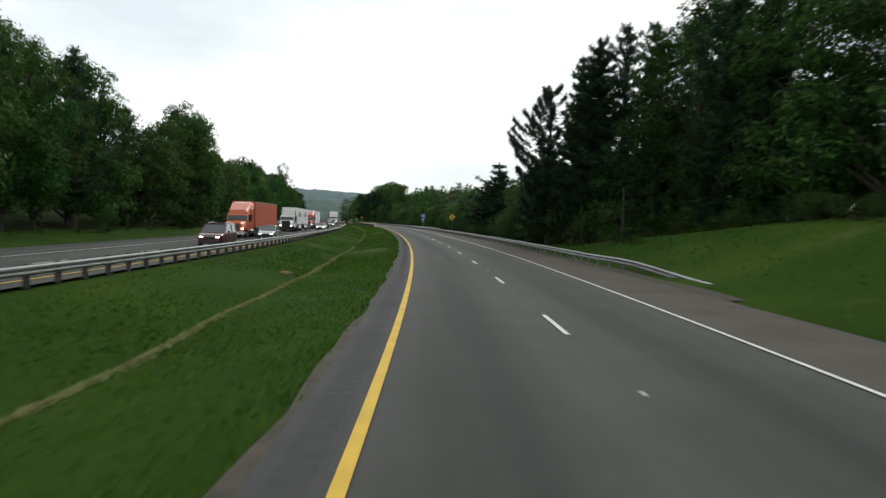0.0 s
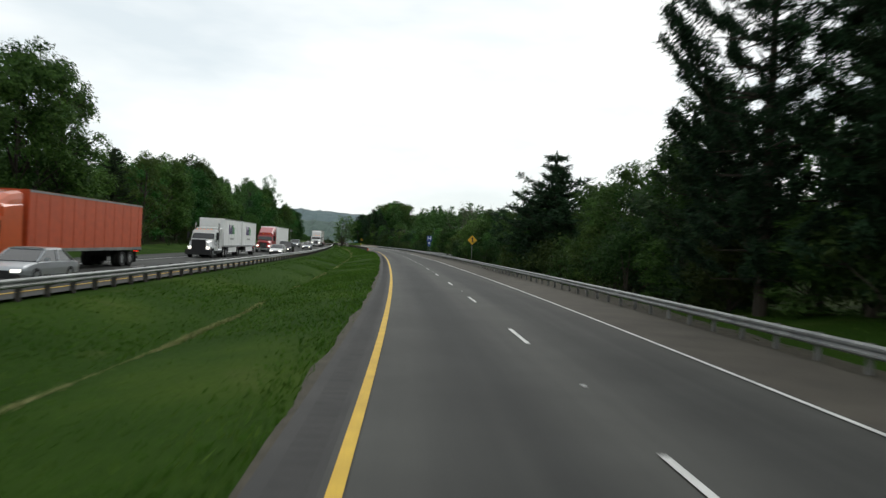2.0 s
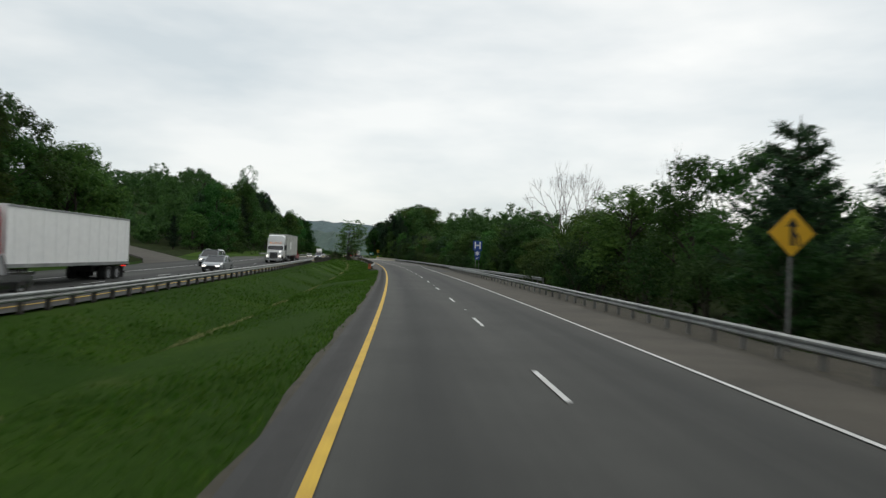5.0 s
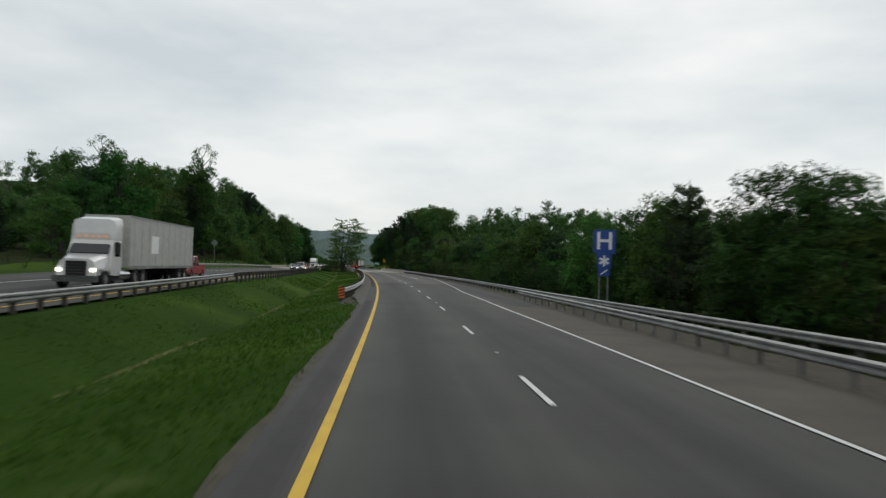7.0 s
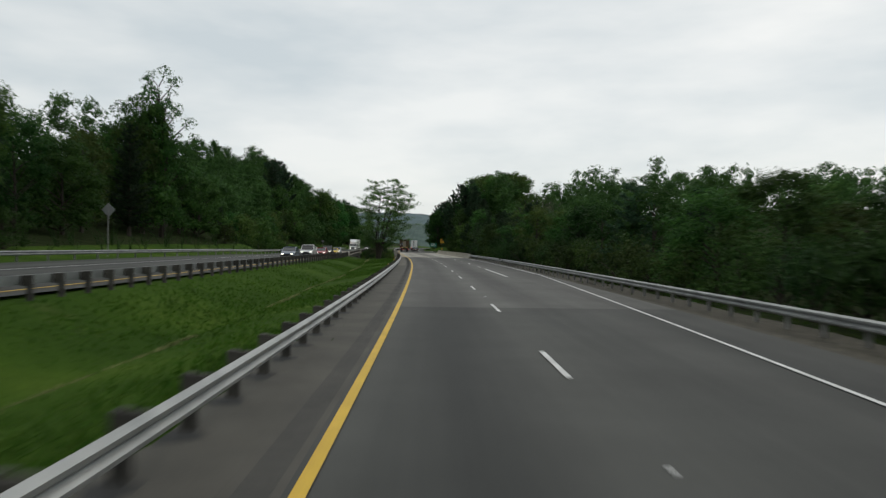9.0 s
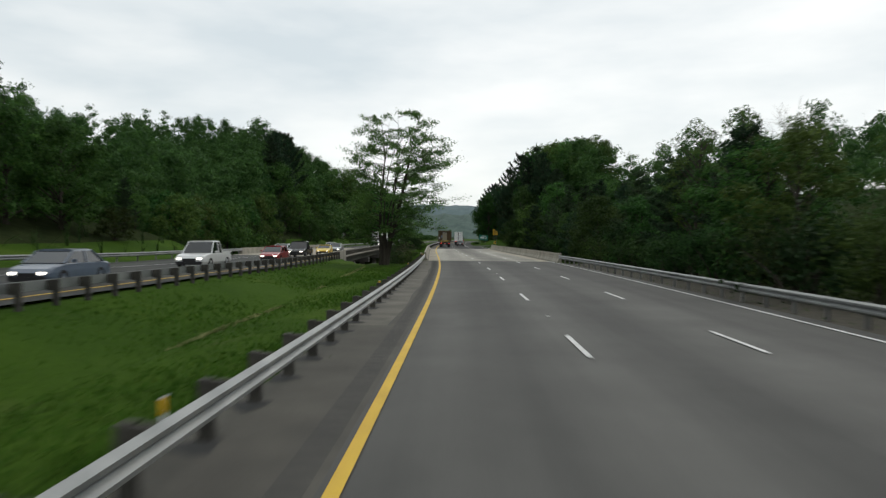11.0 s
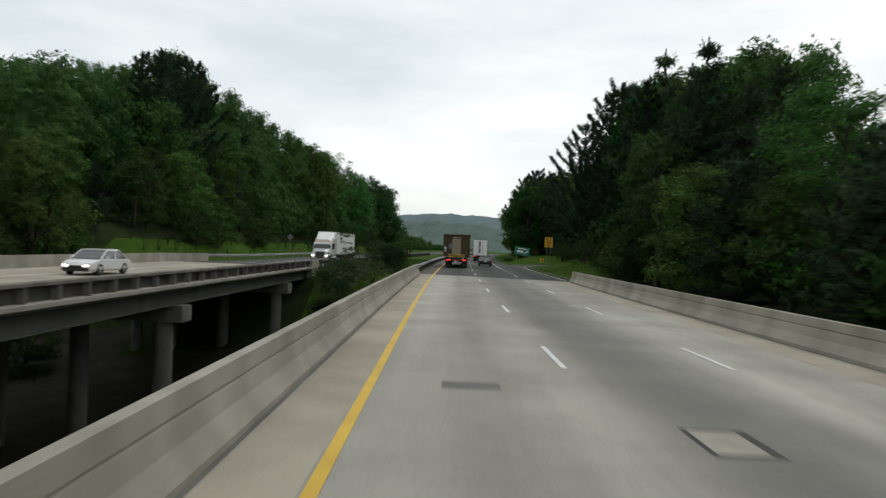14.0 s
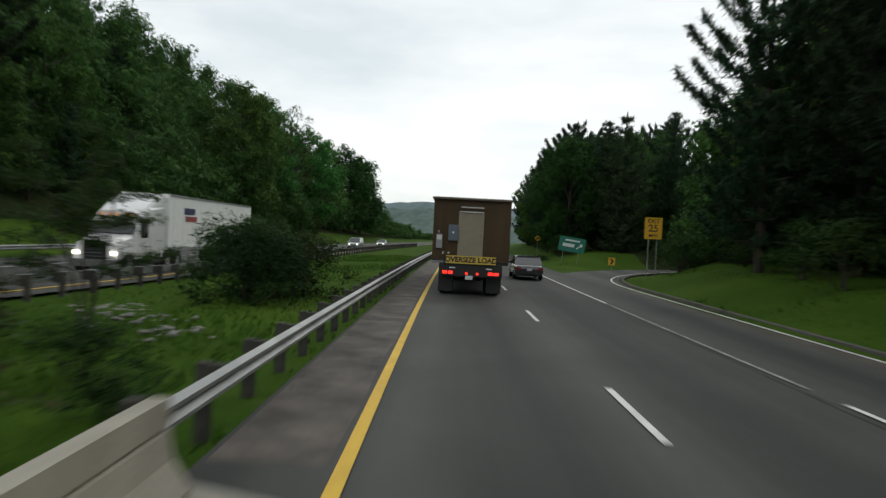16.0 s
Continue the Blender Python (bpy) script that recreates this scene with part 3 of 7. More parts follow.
def rumble(s0, s1, d0, d1):
    """Rows of pressed rumble grooves, too small to pick apart."""
    v, f = [], []
    s = s0
    while s < s1:
        k = len(v)
        v += [P(s, d0, 0.0075), P(s, d1, 0.0075), P(s + 0.16, d1, 0.0075), P(s + 0.16, d0, 0.0075)]
        f.append((k, k + 1, k + 2, k + 3))
        s += 0.34
    return tagged(mesh_ob("rumble_strip", v, f, M["seam_grey"]), "row of shallow rumble grooves in the inner shoulder", "rumble strip", kind="stuff")


rumble(-20, 228, -0.66, -0.26)
rumble(250, BR0 - 2, -0.62, -0.26)

tagged(strip("shoulder", 446.5, 486, lambda s: edge_line(s) + 0.12 + 0.04 * math.sin(s * 1.3), lambda s: right_edge(s) + 0.16, 0.006, M["asphalt_old"], step=1.0), "gritty brown shoulder below the kerb", "shoulder", kind="structure")

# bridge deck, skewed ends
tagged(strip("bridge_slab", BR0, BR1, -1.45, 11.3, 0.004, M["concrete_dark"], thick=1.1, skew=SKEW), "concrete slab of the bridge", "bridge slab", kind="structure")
tagged(road_sheet("bridge_deck", BR0, BR1, -1.45, 11.3, 0.012, cols=12, skew=SKEW, mat=M["deck"]), "pale concrete bridge deck with worn wheel tracks", "bridge deck", kind="structure")

tagged(strip("bridge_shoulder", BR0 + 0.4, BR1 - 0.4, -1.08, -0.12, 0.016, M["deck_tan"], skew=SKEW), "tan dust-stained concrete beside the parapet", "shoulder", kind="structure")
tagged(strip("bridge_shoulder", BR0 + 0.4, BR1 - 0.4, 9.6, 10.68, 0.016, M["deck_tan"], skew=SKEW), "tan dust-stained concrete beside the parapet", "shoulder", kind="structure")
tagged(strip("road_patch", 396.5, 397.8, 4.42, 5.3, 0.015, M["seam"]), "dark edge of a patched hole in the deck", "road patch", kind="structure")
tagged(strip("road_patch", 396.6, 397.7, 4.5, 5.15, 0.019, M["concrete"]), "pale new concrete patch in the deck", "road patch", kind="structure")
tagged(strip("road_patch", 399.9, 400.5, 1.2, 2.2, 0.016, M["concrete_dark"]), "dark grey patch in the deck", "road patch", kind="structure")
# paint
tagged(strip("yellow_edge_line", -60, END_S, -0.08, 0.08, 0.02, M["yellow_line"]), "solid yellow painted edge line", "road marking", kind="structure")
tagged(strip("white_edge_line", -60, 372, lambda s: edge_line(s) - 0.06, lambda s: edge_line(s) + 0.06, 0.021, M["white_line"]), "solid white painted edge line", "road marking", kind="structure")
tagged(strip("white_edge_line", 446, 522, lambda s: max(edge_line(s), ramp_d(s) + 0.78 * ramp_half(s)) - 0.06, lambda s: max(edge_line(s), ramp_d(s) + 0.78 * ramp_half(s)) + 0.06, 0.021, M["white_line"]), "solid white painted edge line", "road marking", kind="structure")
dash_row = tagged(new("lane_line"), "row of white painted lane dashes on asphalt", "road marking", kind="structure")
for k in range(-4, 60):
    s = 12.192 * k
    strip("dash", s, s + 3.05, 3.60, 3.72, 0.022, M["white_line"], step=1.6, parent=dash_row)
for k in range(-2, 30, 2):
    s = 12.192 * k + 7.1
    me_ = part("reflector", boxes((-0.05, 0.05, -0.05, 0.05, 0.0, 0.024), bevel=0.008), M["white_line"], dash_row, "small raised white pavement marker") if k == -2 else shared("reflector", me_.data, dash_row, Matrix())
    me_.matrix_basis = at(s, 3.74, 0.004)
dash_row2 = tagged(new("lane_line"), "row of white painted lane dashes beside the joining lane", "road marking", kind="structure")
for k in range(26, 37):
    s = 12.192 * k + 0.6
    strip("dash", s, s + 3.2, 7.26, 7.38, 0.022, M["white_line"], step=1.6, parent=dash_row2)
strip("dash", 450.4, 453.8, 7.30, 7.42, 0.022, M["white_line"], step=1.6, parent=dash_row2)
tagged(strip("lane_line", 455, 470.5, 7.31, 7.41, 0.021, M["worn_line"]), "faded white line leading into the exit", "road marking", kind="structure")
tagged(strip("tar_seam", 450.5, 500, lambda s: 7.12 + 0.03 * math.sin(s * 0.4), lambda s: 7.26 + 0.03 * math.sin(s * 0.7), 0.008, M["seam"], step=1.5), "dark tar seam along the lane joint", "road seam", kind="structure")
tagged(strip("white_edge_line", 471, END_S, 7.30, 7.42, 0.022, M["white_line"]), "solid white painted edge line past the exit", "road marking", kind="structure")
tagged(strip("lane_line", 296, 312.5, 7.2, 7.38, 0.023, M["white_line"]), "worn solid white line beside the joining lane", "road marking", kind="structure")

# ---- other carriageway ----
def opp(s, o):
    return median_rail(s) - o


tagged(road_sheet("opposite_road", -60, 388.5, lambda s: opp(s, 13.2), lambda s: opp(s, 0.3), lambda s, d: opp_z(s, median_rail(s) - d)), "worn grey asphalt of the opposite carriageway", "road", kind="structure")
tagged(road_sheet("opposite_road", 455, 900, lambda s: opp(s, 13.2), lambda s: opp(s, 0.3), lambda s, d: opp_z(s, median_rail(s) - d)), "worn grey asphalt of the opposite carriageway", "road", kind="structure")
tagged(strip("opposite_bridge_deck", 388.5, 455, lambda s: opp(s, 13.4), lambda s: opp(s, 0.0), lambda s, d: opp_z(s, median_rail(s) - d) + 0.01, M["deck_tan"], thick=0.25), "pale concrete deck of the opposite bridge", "bridge deck", kind="structure")
tagged(strip("yellow_edge_line", -60, 900, lambda s: opp(s, 1.35), lambda s: opp(s, 1.2), lambda s, d: opp_z(s, median_rail(s) - d) + 0.02, M["yellow_line"]), "solid yellow painted edge line", "road marking", kind="structure")
tagged(strip("white_edge_line", -60, 900, lambda s: opp(s, 8.8), lambda s: opp(s, 8.66), lambda s, d: opp_z(s, median_rail(s) - d) + 0.02, M["white_line"]), "solid white painted edge line", "road marking", kind="structure")
opp_dashes = tagged(new("lane_line"), "row of white painted lane dashes on the opposite carriageway", "road marking", kind="structure")
for k in range(-4, 50):
    s = 12.192 * k + 4
    strip("dash", s, s + 3.05, lambda s: opp(s, 5.06), lambda s: opp(s, 4.94), lambda s, d: opp_z(s, 5) + 0.02, M["white_line"], step=1.6, parent=opp_dashes)


def joining_ramp():
    """Ramp that climbs away from the other carriageway between the woods."""
    pts = []
    for (s0, d0, z0), (s1, d1, z1) in zip(SIDE_RAMP[:-1], SIDE_RAMP[1:]):
        for k in range(4):
            t = k / 4
            pts.append((s0 + t * (s1 - s0), d0 + t * (d1 - d0), z0 + t * (z1 - z0)))
    v, f = [], []
    for i, (a, b, c) in enumerate(pts):
        p0, p1 = pts[max(0, i - 1)], pts[min(len(pts) - 1, i + 1)]
        us, ud = p1[0] - p0[0], p1[1] - p0[1]
        n = math.hypot(us, ud)
        for o, dz in ((-3.4, -1.2), (-2.9, 0.05), (0.0, 0.1), (2.9, 0.05), (3.4, -1.2)):
            v.append(P(a - ud / n * o, b + us / n * o, c + dz))
    for i in range(len(pts) - 1):
        for j in range(4):
            q = i * 5 + j
            f.append((q, q + 1, q + 6, q + 5))
    ob = mesh_ob("side_ramp", v, f, M["asphalt_old"], smooth=False)
    return tagged(ob, "worn asphalt ramp climbing between the woods", "road", kind="structure")


joining_ramp()


# ---- guardrails ----
W_BEAM = [(0.0, 0.0), (0.035, 0.02), (0.083, 0.05), (0.083, 0.095), (0.03, 0.135), (0.01, 0.156), (0.03, 0.177), (0.083, 0.217), (0.083, 0.262), (0.035, 0.292), (0.0, 0.312), (-0.006, 0.308), (-0.006, 0.004)]


def post_mesh(mat, block, name):
    bm = bmesh.new()
    if block:
        box_bm(bm, -0.085, 0.085, -0.075, 0.075, -0.9, 0.715, 0.012)
        box_bm(bm, 0.085, 0.27, -0.06, 0.06, 0.37, 0.70, 0.012)
    else:
        box_bm(bm, -0.055, 0.055, -0.005, 0.005, -0.9, 0.70)
        box_bm(bm, -0.055, -0.045, -0.05, 0.05, -0.9, 0.70)
        box_bm(bm, 0.045, 0.055, -0.05, 0.05, -0.9, 0.70)
        box_bm(bm, 0.055, 0.20, -0.05, 0.05, 0.38, 0.69, 0.008)
    me = bpy.data.meshes.new(name)
    bm.to_mesh(me)
    bm.free()
    me.materials.append(mat)
    return me


POST_WOOD = post_mesh(M["weathered_post"], True, "wooden_post")
POST_STEEL = post_mesh(M["steel_post"], False, "steel_post")


def guardrail(s0, s1, d, face, z=0.0, post=POST_STEEL, flare=0.0, label="galvanised steel W-beam guardrail on posts", step=1.905):
    """face: +1 when its beam looks to the right of the road. The posts stand behind the beam."""
    fd = d if callable(d) else (lambda s: d)
    fz = z if callable(z) else (lambda s: z)
    root = tagged(new("guardrail"), label, "guardrail", kind="structure")
    sweep("beam", W_BEAM, s0, s1, fd, lambda s: fz(s) + 0.40, M["galvanised"], step=2.0, parent=root, side=face, closed=True)
    n = int((s1 - s0) / step)
    back = 0.215 if post is POST_STEEL else 0.285
    for i in range(n + 1):
        s = s0 + 0.25 + i * step
        if s > s1:
            break
        shared("post", post, root, at(s, fd(s) - face * back, fz(s), 0 if face > 0 else 180))
    return root


guardrail(24, 235, lambda s: 10.55 + 1.2 * (1 - sstep(24, 40, s)), -1, lambda s: -0.45 * (1 - sstep(24, 34, s)) - 0.02, label="galvanised W-beam guardrail along the outer shoulder")
guardrail(186, 367, lambda s: lerp(s, [186, 232, 262, 320, 367], [14.2, 11.9, 11.7, 11.35, 10.95]), -1, -0.02, label="second galvanised W-beam guardrail overlapping behind the first")
guardrail(229.3, 373.2, lambda s: lerp(s, [229, 236, 250], [-2.15, -1.75, -1.5]), 1, 0.0, post=POST_WOOD, label="galvanised W-beam guardrail on dark wooden posts beside the median")
guardrail(448.9, 700, -1.62, 1, 0.0, post=POST_WOOD, label="galvanised W-beam guardrail on dark wooden posts leaving the bridge")
guardrail(-40, 241.4, median_rail, 1, lambda s: opp_z(s, 0) - 0.04, post=POST_WOOD, label="long galvanised median guardrail, its beam on the near side of dark posts")
guardrail(241, 384.9, median_rail, -1, lambda s: opp_z(s, 0) - 0.04, post=POST_WOOD, label="long galvanised median guardrail behind dark wooden posts")
guardrail(455.6, 620, lambda s: median_rail(s) - 0.2, -1, lambda s: opp_z(s, 0) - 0.04, post=POST_WOOD, label="galvanised median guardrail beyond the bridge")
guardrail(274, 393, lambda s: opp(s, 13.3), 1, lambda s: opp_z(s, 13.3) + 0.02, label="galvanised guardrail on the far side of the opposite carriageway", step=3.81)
guardrail(463, 560, lambda s: opp(s, 13.3), 1, lambda s: opp_z(s, 13.3) + 0.02, label="galvanised guardrail on the far side of the opposite carriageway", step=3.81)

def post_soil():
    """Dark damp soil round the feet of the guardrail posts."""
    v, f = [], []
    for i in range(64):
        s = 250.2 + 1.905 * i
        k = len(v)
        n = 9
        for j in range(n):
            a = 2 * math.pi * j / n
            q = 1 + 0.3 * math.sin(3 * a + i * 1.7)
            v.append(P(s + 0.34 * q * math.sin(a), -1.78 + 0.26 * q * math.cos(a), 0.012))
        f.append(tuple(range(k, k + n)))
    return tagged(mesh_ob("soil_patches", v, f, M["seam_grey"]), "dark soil round the feet of the guardrail posts", "soil", kind="stuff")


post_soil()

# ---- bridge parapets ----
JERSEY = [(0.0, -0.3), (0.0, 0.86), (-0.17, 0.86), (-0.175, 0.63), (-0.15, 0.615), (-0.15, 0.59), (-0.18, 0.575), (-0.22, 0.35), (-0.38, 0.1), (-0.38, -0.3)]


def parapet(s0, s1, d, side, label, panel=7.4):
    """side +1: the sloped face looks to the left."""
    root = tagged(new("bridge_parapet"), label, "parapet", kind="structure")
    n = int(round((s1 - s0) / panel))
    for i in range(n):
        a = s0 + (s1 - s0) * i / n + 0.012
        b = s0 + (s1 - s0) * (i + 1) / n - 0.012
        pr = JERSEY
        if (i == 0):
            a += 0.05
        sweep("panel", pr, a, b, d, 0.0, M["concrete"], step=2.5, parent=root, side=side, closed=True)
    return root


parapet(374.2, 448.7, -1.55, -1, "long pale concrete safety parapet on the bridge")
wing = tagged(new("bridge_parapet"), "short concrete wing wall behind the end of the guardrail", "parapet", kind="structure")
part("panel", boxes((-0.22, 0.0, -1.5, 1.5, -0.4, 0.82), bevel=0.025), M["concrete"], wing)
part("reflector", boxes((-0.20, -0.02, -1.53, -1.50, 0.45, 0.75), bevel=0.006), plain("amber_reflector", (0.55, 0.26, 0.02), 0.4), wing, "amber reflector plate")
wing.matrix_basis = at(372.9, -1.66, 0.0, 3)
parapet(367.2, 443.4, 11.2, 1, "long pale concrete safety parapet on the bridge")


def opposite_bridge():
    """Open concrete railing, slab edge, girders and piers of the other bridge."""
    root = tagged(new("opposite_bridge"), "old concrete highway bridge with open railing, girders and piers", "bridge", kind="structure")
    fz = lambda s: opp_z(s, 0)
    sweep("slab_edge", [(-0.3, -0.10), (0.36, -0.10), (0.38, -0.07), (0.38, 0.07), (0.34, 0.10), (-0.3, 0.10)], 390.1, 452.4, median_rail, fz, M["concrete"], parent=root, closed=True)
    sweep("top_rail", [(0.02, 0.61), (0.30, 0.61), (0.32, 0.63), (0.32, 0.73), (0.28, 0.76), (0.02, 0.76)], 390.1, 452.4, median_rail, fz, M["bridge_old"], parent=root, closed=True)
    # added sheet closing the railing's gaps; their shade is its dark colour
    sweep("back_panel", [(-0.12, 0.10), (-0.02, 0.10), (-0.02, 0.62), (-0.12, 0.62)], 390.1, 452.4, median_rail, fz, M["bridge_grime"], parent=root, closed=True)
    for se, far, half in ((387.4, 0.72, 2.8), (453.8, 0.70, 1.5)):
        post = part("end_post", boxes((-0.2, 0.34, -half, half, -0.9, far), bevel=0.04), M["concrete"], root, "solid concrete end block of the railing")
        post.matrix_basis = at(se, median_rail(se), fz(se))
    first = part("baluster", boxes((-0.06, 0.24, -0.075, 0.075, 0.09, 0.63), bevel=0.012), M["bridge_old"], root)
    s = 392.1
    first.matrix_basis = at(s, median_rail(s) + 0.06, fz(s))
    while s < 449.5:
        s += 1.92
        shared("baluster", first.data, root, at(s, median_rail(s) + 0.06, fz(s)))
    sweep("far_parapet", [(0.0, -0.4), (0.3, -0.4), (0.25, 0.80), (0.0, 0.80)], 393, 463, lambda s: opp(s, 13.5), lambda s: opp_z(s, 13.4), M["concrete"], parent=root, closed=True)
    for o in (0.35, 3.6, 7.0, 10.4, 12.9):
        sweep("girder", [(-0.2, -1.0), (0.2, -1.0), (0.2, -0.94), (0.04, -0.94), (0.04, -0.3), (0.2, -0.3), (0.2, -0.22), (-0.2, -0.22), (-0.2, -0.3), (-0.04, -0.3), (-0.04, -0.94), (-0.2, -0.94)], 389, 455, lambda s: opp(s, o), fz, M["girder"], parent=root, closed=True)
    for s in (401.0, 422.7, 444.4):
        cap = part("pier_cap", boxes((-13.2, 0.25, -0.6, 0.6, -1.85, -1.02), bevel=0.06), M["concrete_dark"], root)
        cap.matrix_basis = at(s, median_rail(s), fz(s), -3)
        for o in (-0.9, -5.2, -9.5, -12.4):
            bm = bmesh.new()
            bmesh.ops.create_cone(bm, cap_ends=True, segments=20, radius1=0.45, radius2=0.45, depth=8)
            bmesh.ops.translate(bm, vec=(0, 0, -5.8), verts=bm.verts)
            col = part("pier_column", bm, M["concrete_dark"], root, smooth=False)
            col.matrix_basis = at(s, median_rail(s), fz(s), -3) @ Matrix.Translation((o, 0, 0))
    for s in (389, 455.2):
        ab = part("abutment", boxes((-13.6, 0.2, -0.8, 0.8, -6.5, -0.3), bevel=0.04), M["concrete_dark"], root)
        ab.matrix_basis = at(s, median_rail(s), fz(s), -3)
    return root


opposite_bridge()
tagged(strip("gutter_joint", BR0 + 2, BR1 - 1, -1.175, -1.10, 0.018, M["concrete_dark"]), "dark dirt-filled gutter joint beside the parapet", "road seam", kind="structure")
tagged(strip("gutter_joint", BR0 - 3, BR1 - 6, 10.70, 10.80, 0.018, M["concrete_dark"]), "dark dirt-filled gutter joint beside the parapet", "road seam", kind="structure")
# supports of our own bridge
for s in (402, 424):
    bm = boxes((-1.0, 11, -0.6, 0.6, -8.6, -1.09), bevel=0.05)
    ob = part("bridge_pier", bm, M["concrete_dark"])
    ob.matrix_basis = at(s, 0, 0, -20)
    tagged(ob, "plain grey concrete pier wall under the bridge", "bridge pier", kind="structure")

# ---- the exit ramp, leaving to the right ----
tagged(road_sheet("exit_ramp", 484, 534, lambda s: max(7.5, ramp_d(s) - ramp_half(s)), lambda s: max(right_edge(min(s, 484)), ramp_d(s) + ramp_half(s)), 0.005, cols=4, step=2.0), "grey asphalt exit ramp curving away into trees", "road", kind="structure")
tagged(sweep("kerb", [(0.0, -0.1), (0.03, 0.06), (0.06, 0.075), (0.2, 0.075), (0.2, -0.1)], 443.7, 528, lambda s: max(right_edge(min(s, 484)), ramp_d(s) + ramp_half(s)) + 0.15, 0.0, M["shoulder_mid"], closed=True), "low weathered concrete kerb along the verge", "kerb", kind="structure")


# ---- trees ----
def tube(path, radii, seg=6):
    """Tapered limb along a path: vertices and faces."""
    v, f = [], []
    path = [Vector(p_) for p_ in path]
    for i, c in enumerate(path):
        t = (path[min(i + 1, len(path) - 1)] - path[max(i - 1, 0)]).normalized()
        u = t.orthogonal().normalized()
        w = t.cross(u)
        for j in range(seg):
            a = 2 * math.pi * j / seg
            v.append(c + (u * math.cos(a) + w * math.sin(a)) * radii[i])
    for i in range(len(path) - 1):
        for j in range(seg):
            f.append((i * seg + j, i * seg + (j + 1) % seg, (i + 1) * seg + (j + 1) % seg, (i + 1) * seg + j))
    return v, f


def join(lists):
    v, f = [], []
    for a, b in lists:
        k = len(v)
        v += a
        f += [tuple(i + k for i in q) for q in b]
    return v, f


def leaf_cards(rng, centres, normals, size, long=1.0, thin=1.0):
    """Small leaf sprays, one skewed blade each, as arrays."""
    n = len(centres)
    nrm = normals + 0.8 * rng.normal(size=(n, 3))
    nrm /= np.linalg.norm(nrm, axis=1)[:, None] + 1e-9
    a = np.cross(nrm, rng.normal(size=(n, 3)))
    a /= np.linalg.norm(a, axis=1)[:, None] + 1e-9
    b = np.cross(nrm, a) * thin
    sz = size * rng.uniform(0.6, 1.4, n)[:, None]
    p0 = centres - a * sz * long * rng.uniform(0.6, 1.1, n)[:, None] + b * sz * rng.uniform(-0.3, 0.3, n)[:, None]
    p1 = centres + b * sz * rng.uniform(0.5, 1.0, n)[:, None]
    p2 = centres + a * sz * long * rng.uniform(0.6, 1.1, n)[:, None] - b * sz * rng.uniform(0.0, 0.6, n)[:, None]
    v = np.stack([p0, p1, p2], 1).reshape(-1, 3)
    f = np.arange(3 * n).reshape(-1, 3)
    return v, f


def fast_mesh(name, v, quads, tris, mat):
    """Mesh from arrays."""
    me = bpy.data.meshes.new(name)
    nq, nt = len(quads), len(tris)
    loops = np.concatenate([np.asarray(quads, dtype=np.int32).ravel(), np.asarray(tris, dtype=np.int32).ravel()])
    me.vertices.add(len(v))
    me.vertices.foreach_set("co", np.asarray(v, dtype=np.float32).ravel())
    me.loops.add(len(loops))
    me.loops.foreach_set("vertex_index", loops)
    me.polygons.add(nq + nt)
    start = np.concatenate([np.arange(nq) * 4, nq * 4 + np.arange(nt) * 3]).astype(np.int32)
    me.polygons.foreach_set("loop_start", start)
    me.materials.append(mat)
    me.update(calc_edges=True)
    me.validate()
    return me


HEART_V = np.array([(1, 0, -0.3), (-0.5, 0.87, -0.3), (-0.5, -0.87, -0.3), (0.5, 0.87, 0.4), (-1, 0, 0.4), (0.5, -0.87, 0.4), (0, 0, 1), (0, 0, -1)], dtype=float)
HEART_F = np.array([(0, 3, 5), (3, 1, 4), (4, 2, 5), (0, 1, 3), (1, 2, 4), (2, 0, 5), (3, 6, 5), (3, 4, 6), (4, 5, 6), (0, 7, 1), (1, 7, 2), (2, 7, 0)])


def crown_arrays(rng, lobes, per, size, core=0.7):
    """Leaf sprays over a set of lobes, with dense hearts."""
    vs, ts, k = [], [], 0
    for c, r in lobes:
        n = max(10, int(per * (r ** 1.7)))
        d = rng.normal(size=(n, 3))
        d /= np.linalg.norm(d, axis=1)[:, None]
        flip = rng.uniform(size=n) < 0.5
        d[:, 2] = np.where((d[:, 2] < -0.3) & flip, -d[:, 2] * 0.7, d[:, 2])
        rad = r * (0.62 + 0.60 * rng.uniform(0, 1, n) ** 0.8)
        cen = np.array(c) + d * rad[:, None] * np.array([1, 1, 0.82])
        v, q = leaf_cards(rng, cen, 1.5 * d + np.array((0, 0, 0.5)), size)
        vs.append(v)
        ts.append(q + k)
        k += len(v)
        if core > 0:
            wob = 1 + 0.10 * rng.normal(size=(len(HEART_V), 1))
            turn = rng.uniform(0, 6.28)
            rot = np.array([[math.cos(turn), -math.sin(turn), 0], [math.sin(turn), math.cos(turn), 0], [0, 0, 1]])
            cv = np.array(c) + (HEART_V * wob) @ rot.T * r * core * np.array([1, 1, 0.8])
            vs.append(cv)
            ts.append(HEART_F + k)
            k += len(cv)
    return np.concatenate(vs), np.zeros((0, 4), int), np.concatenate(ts)


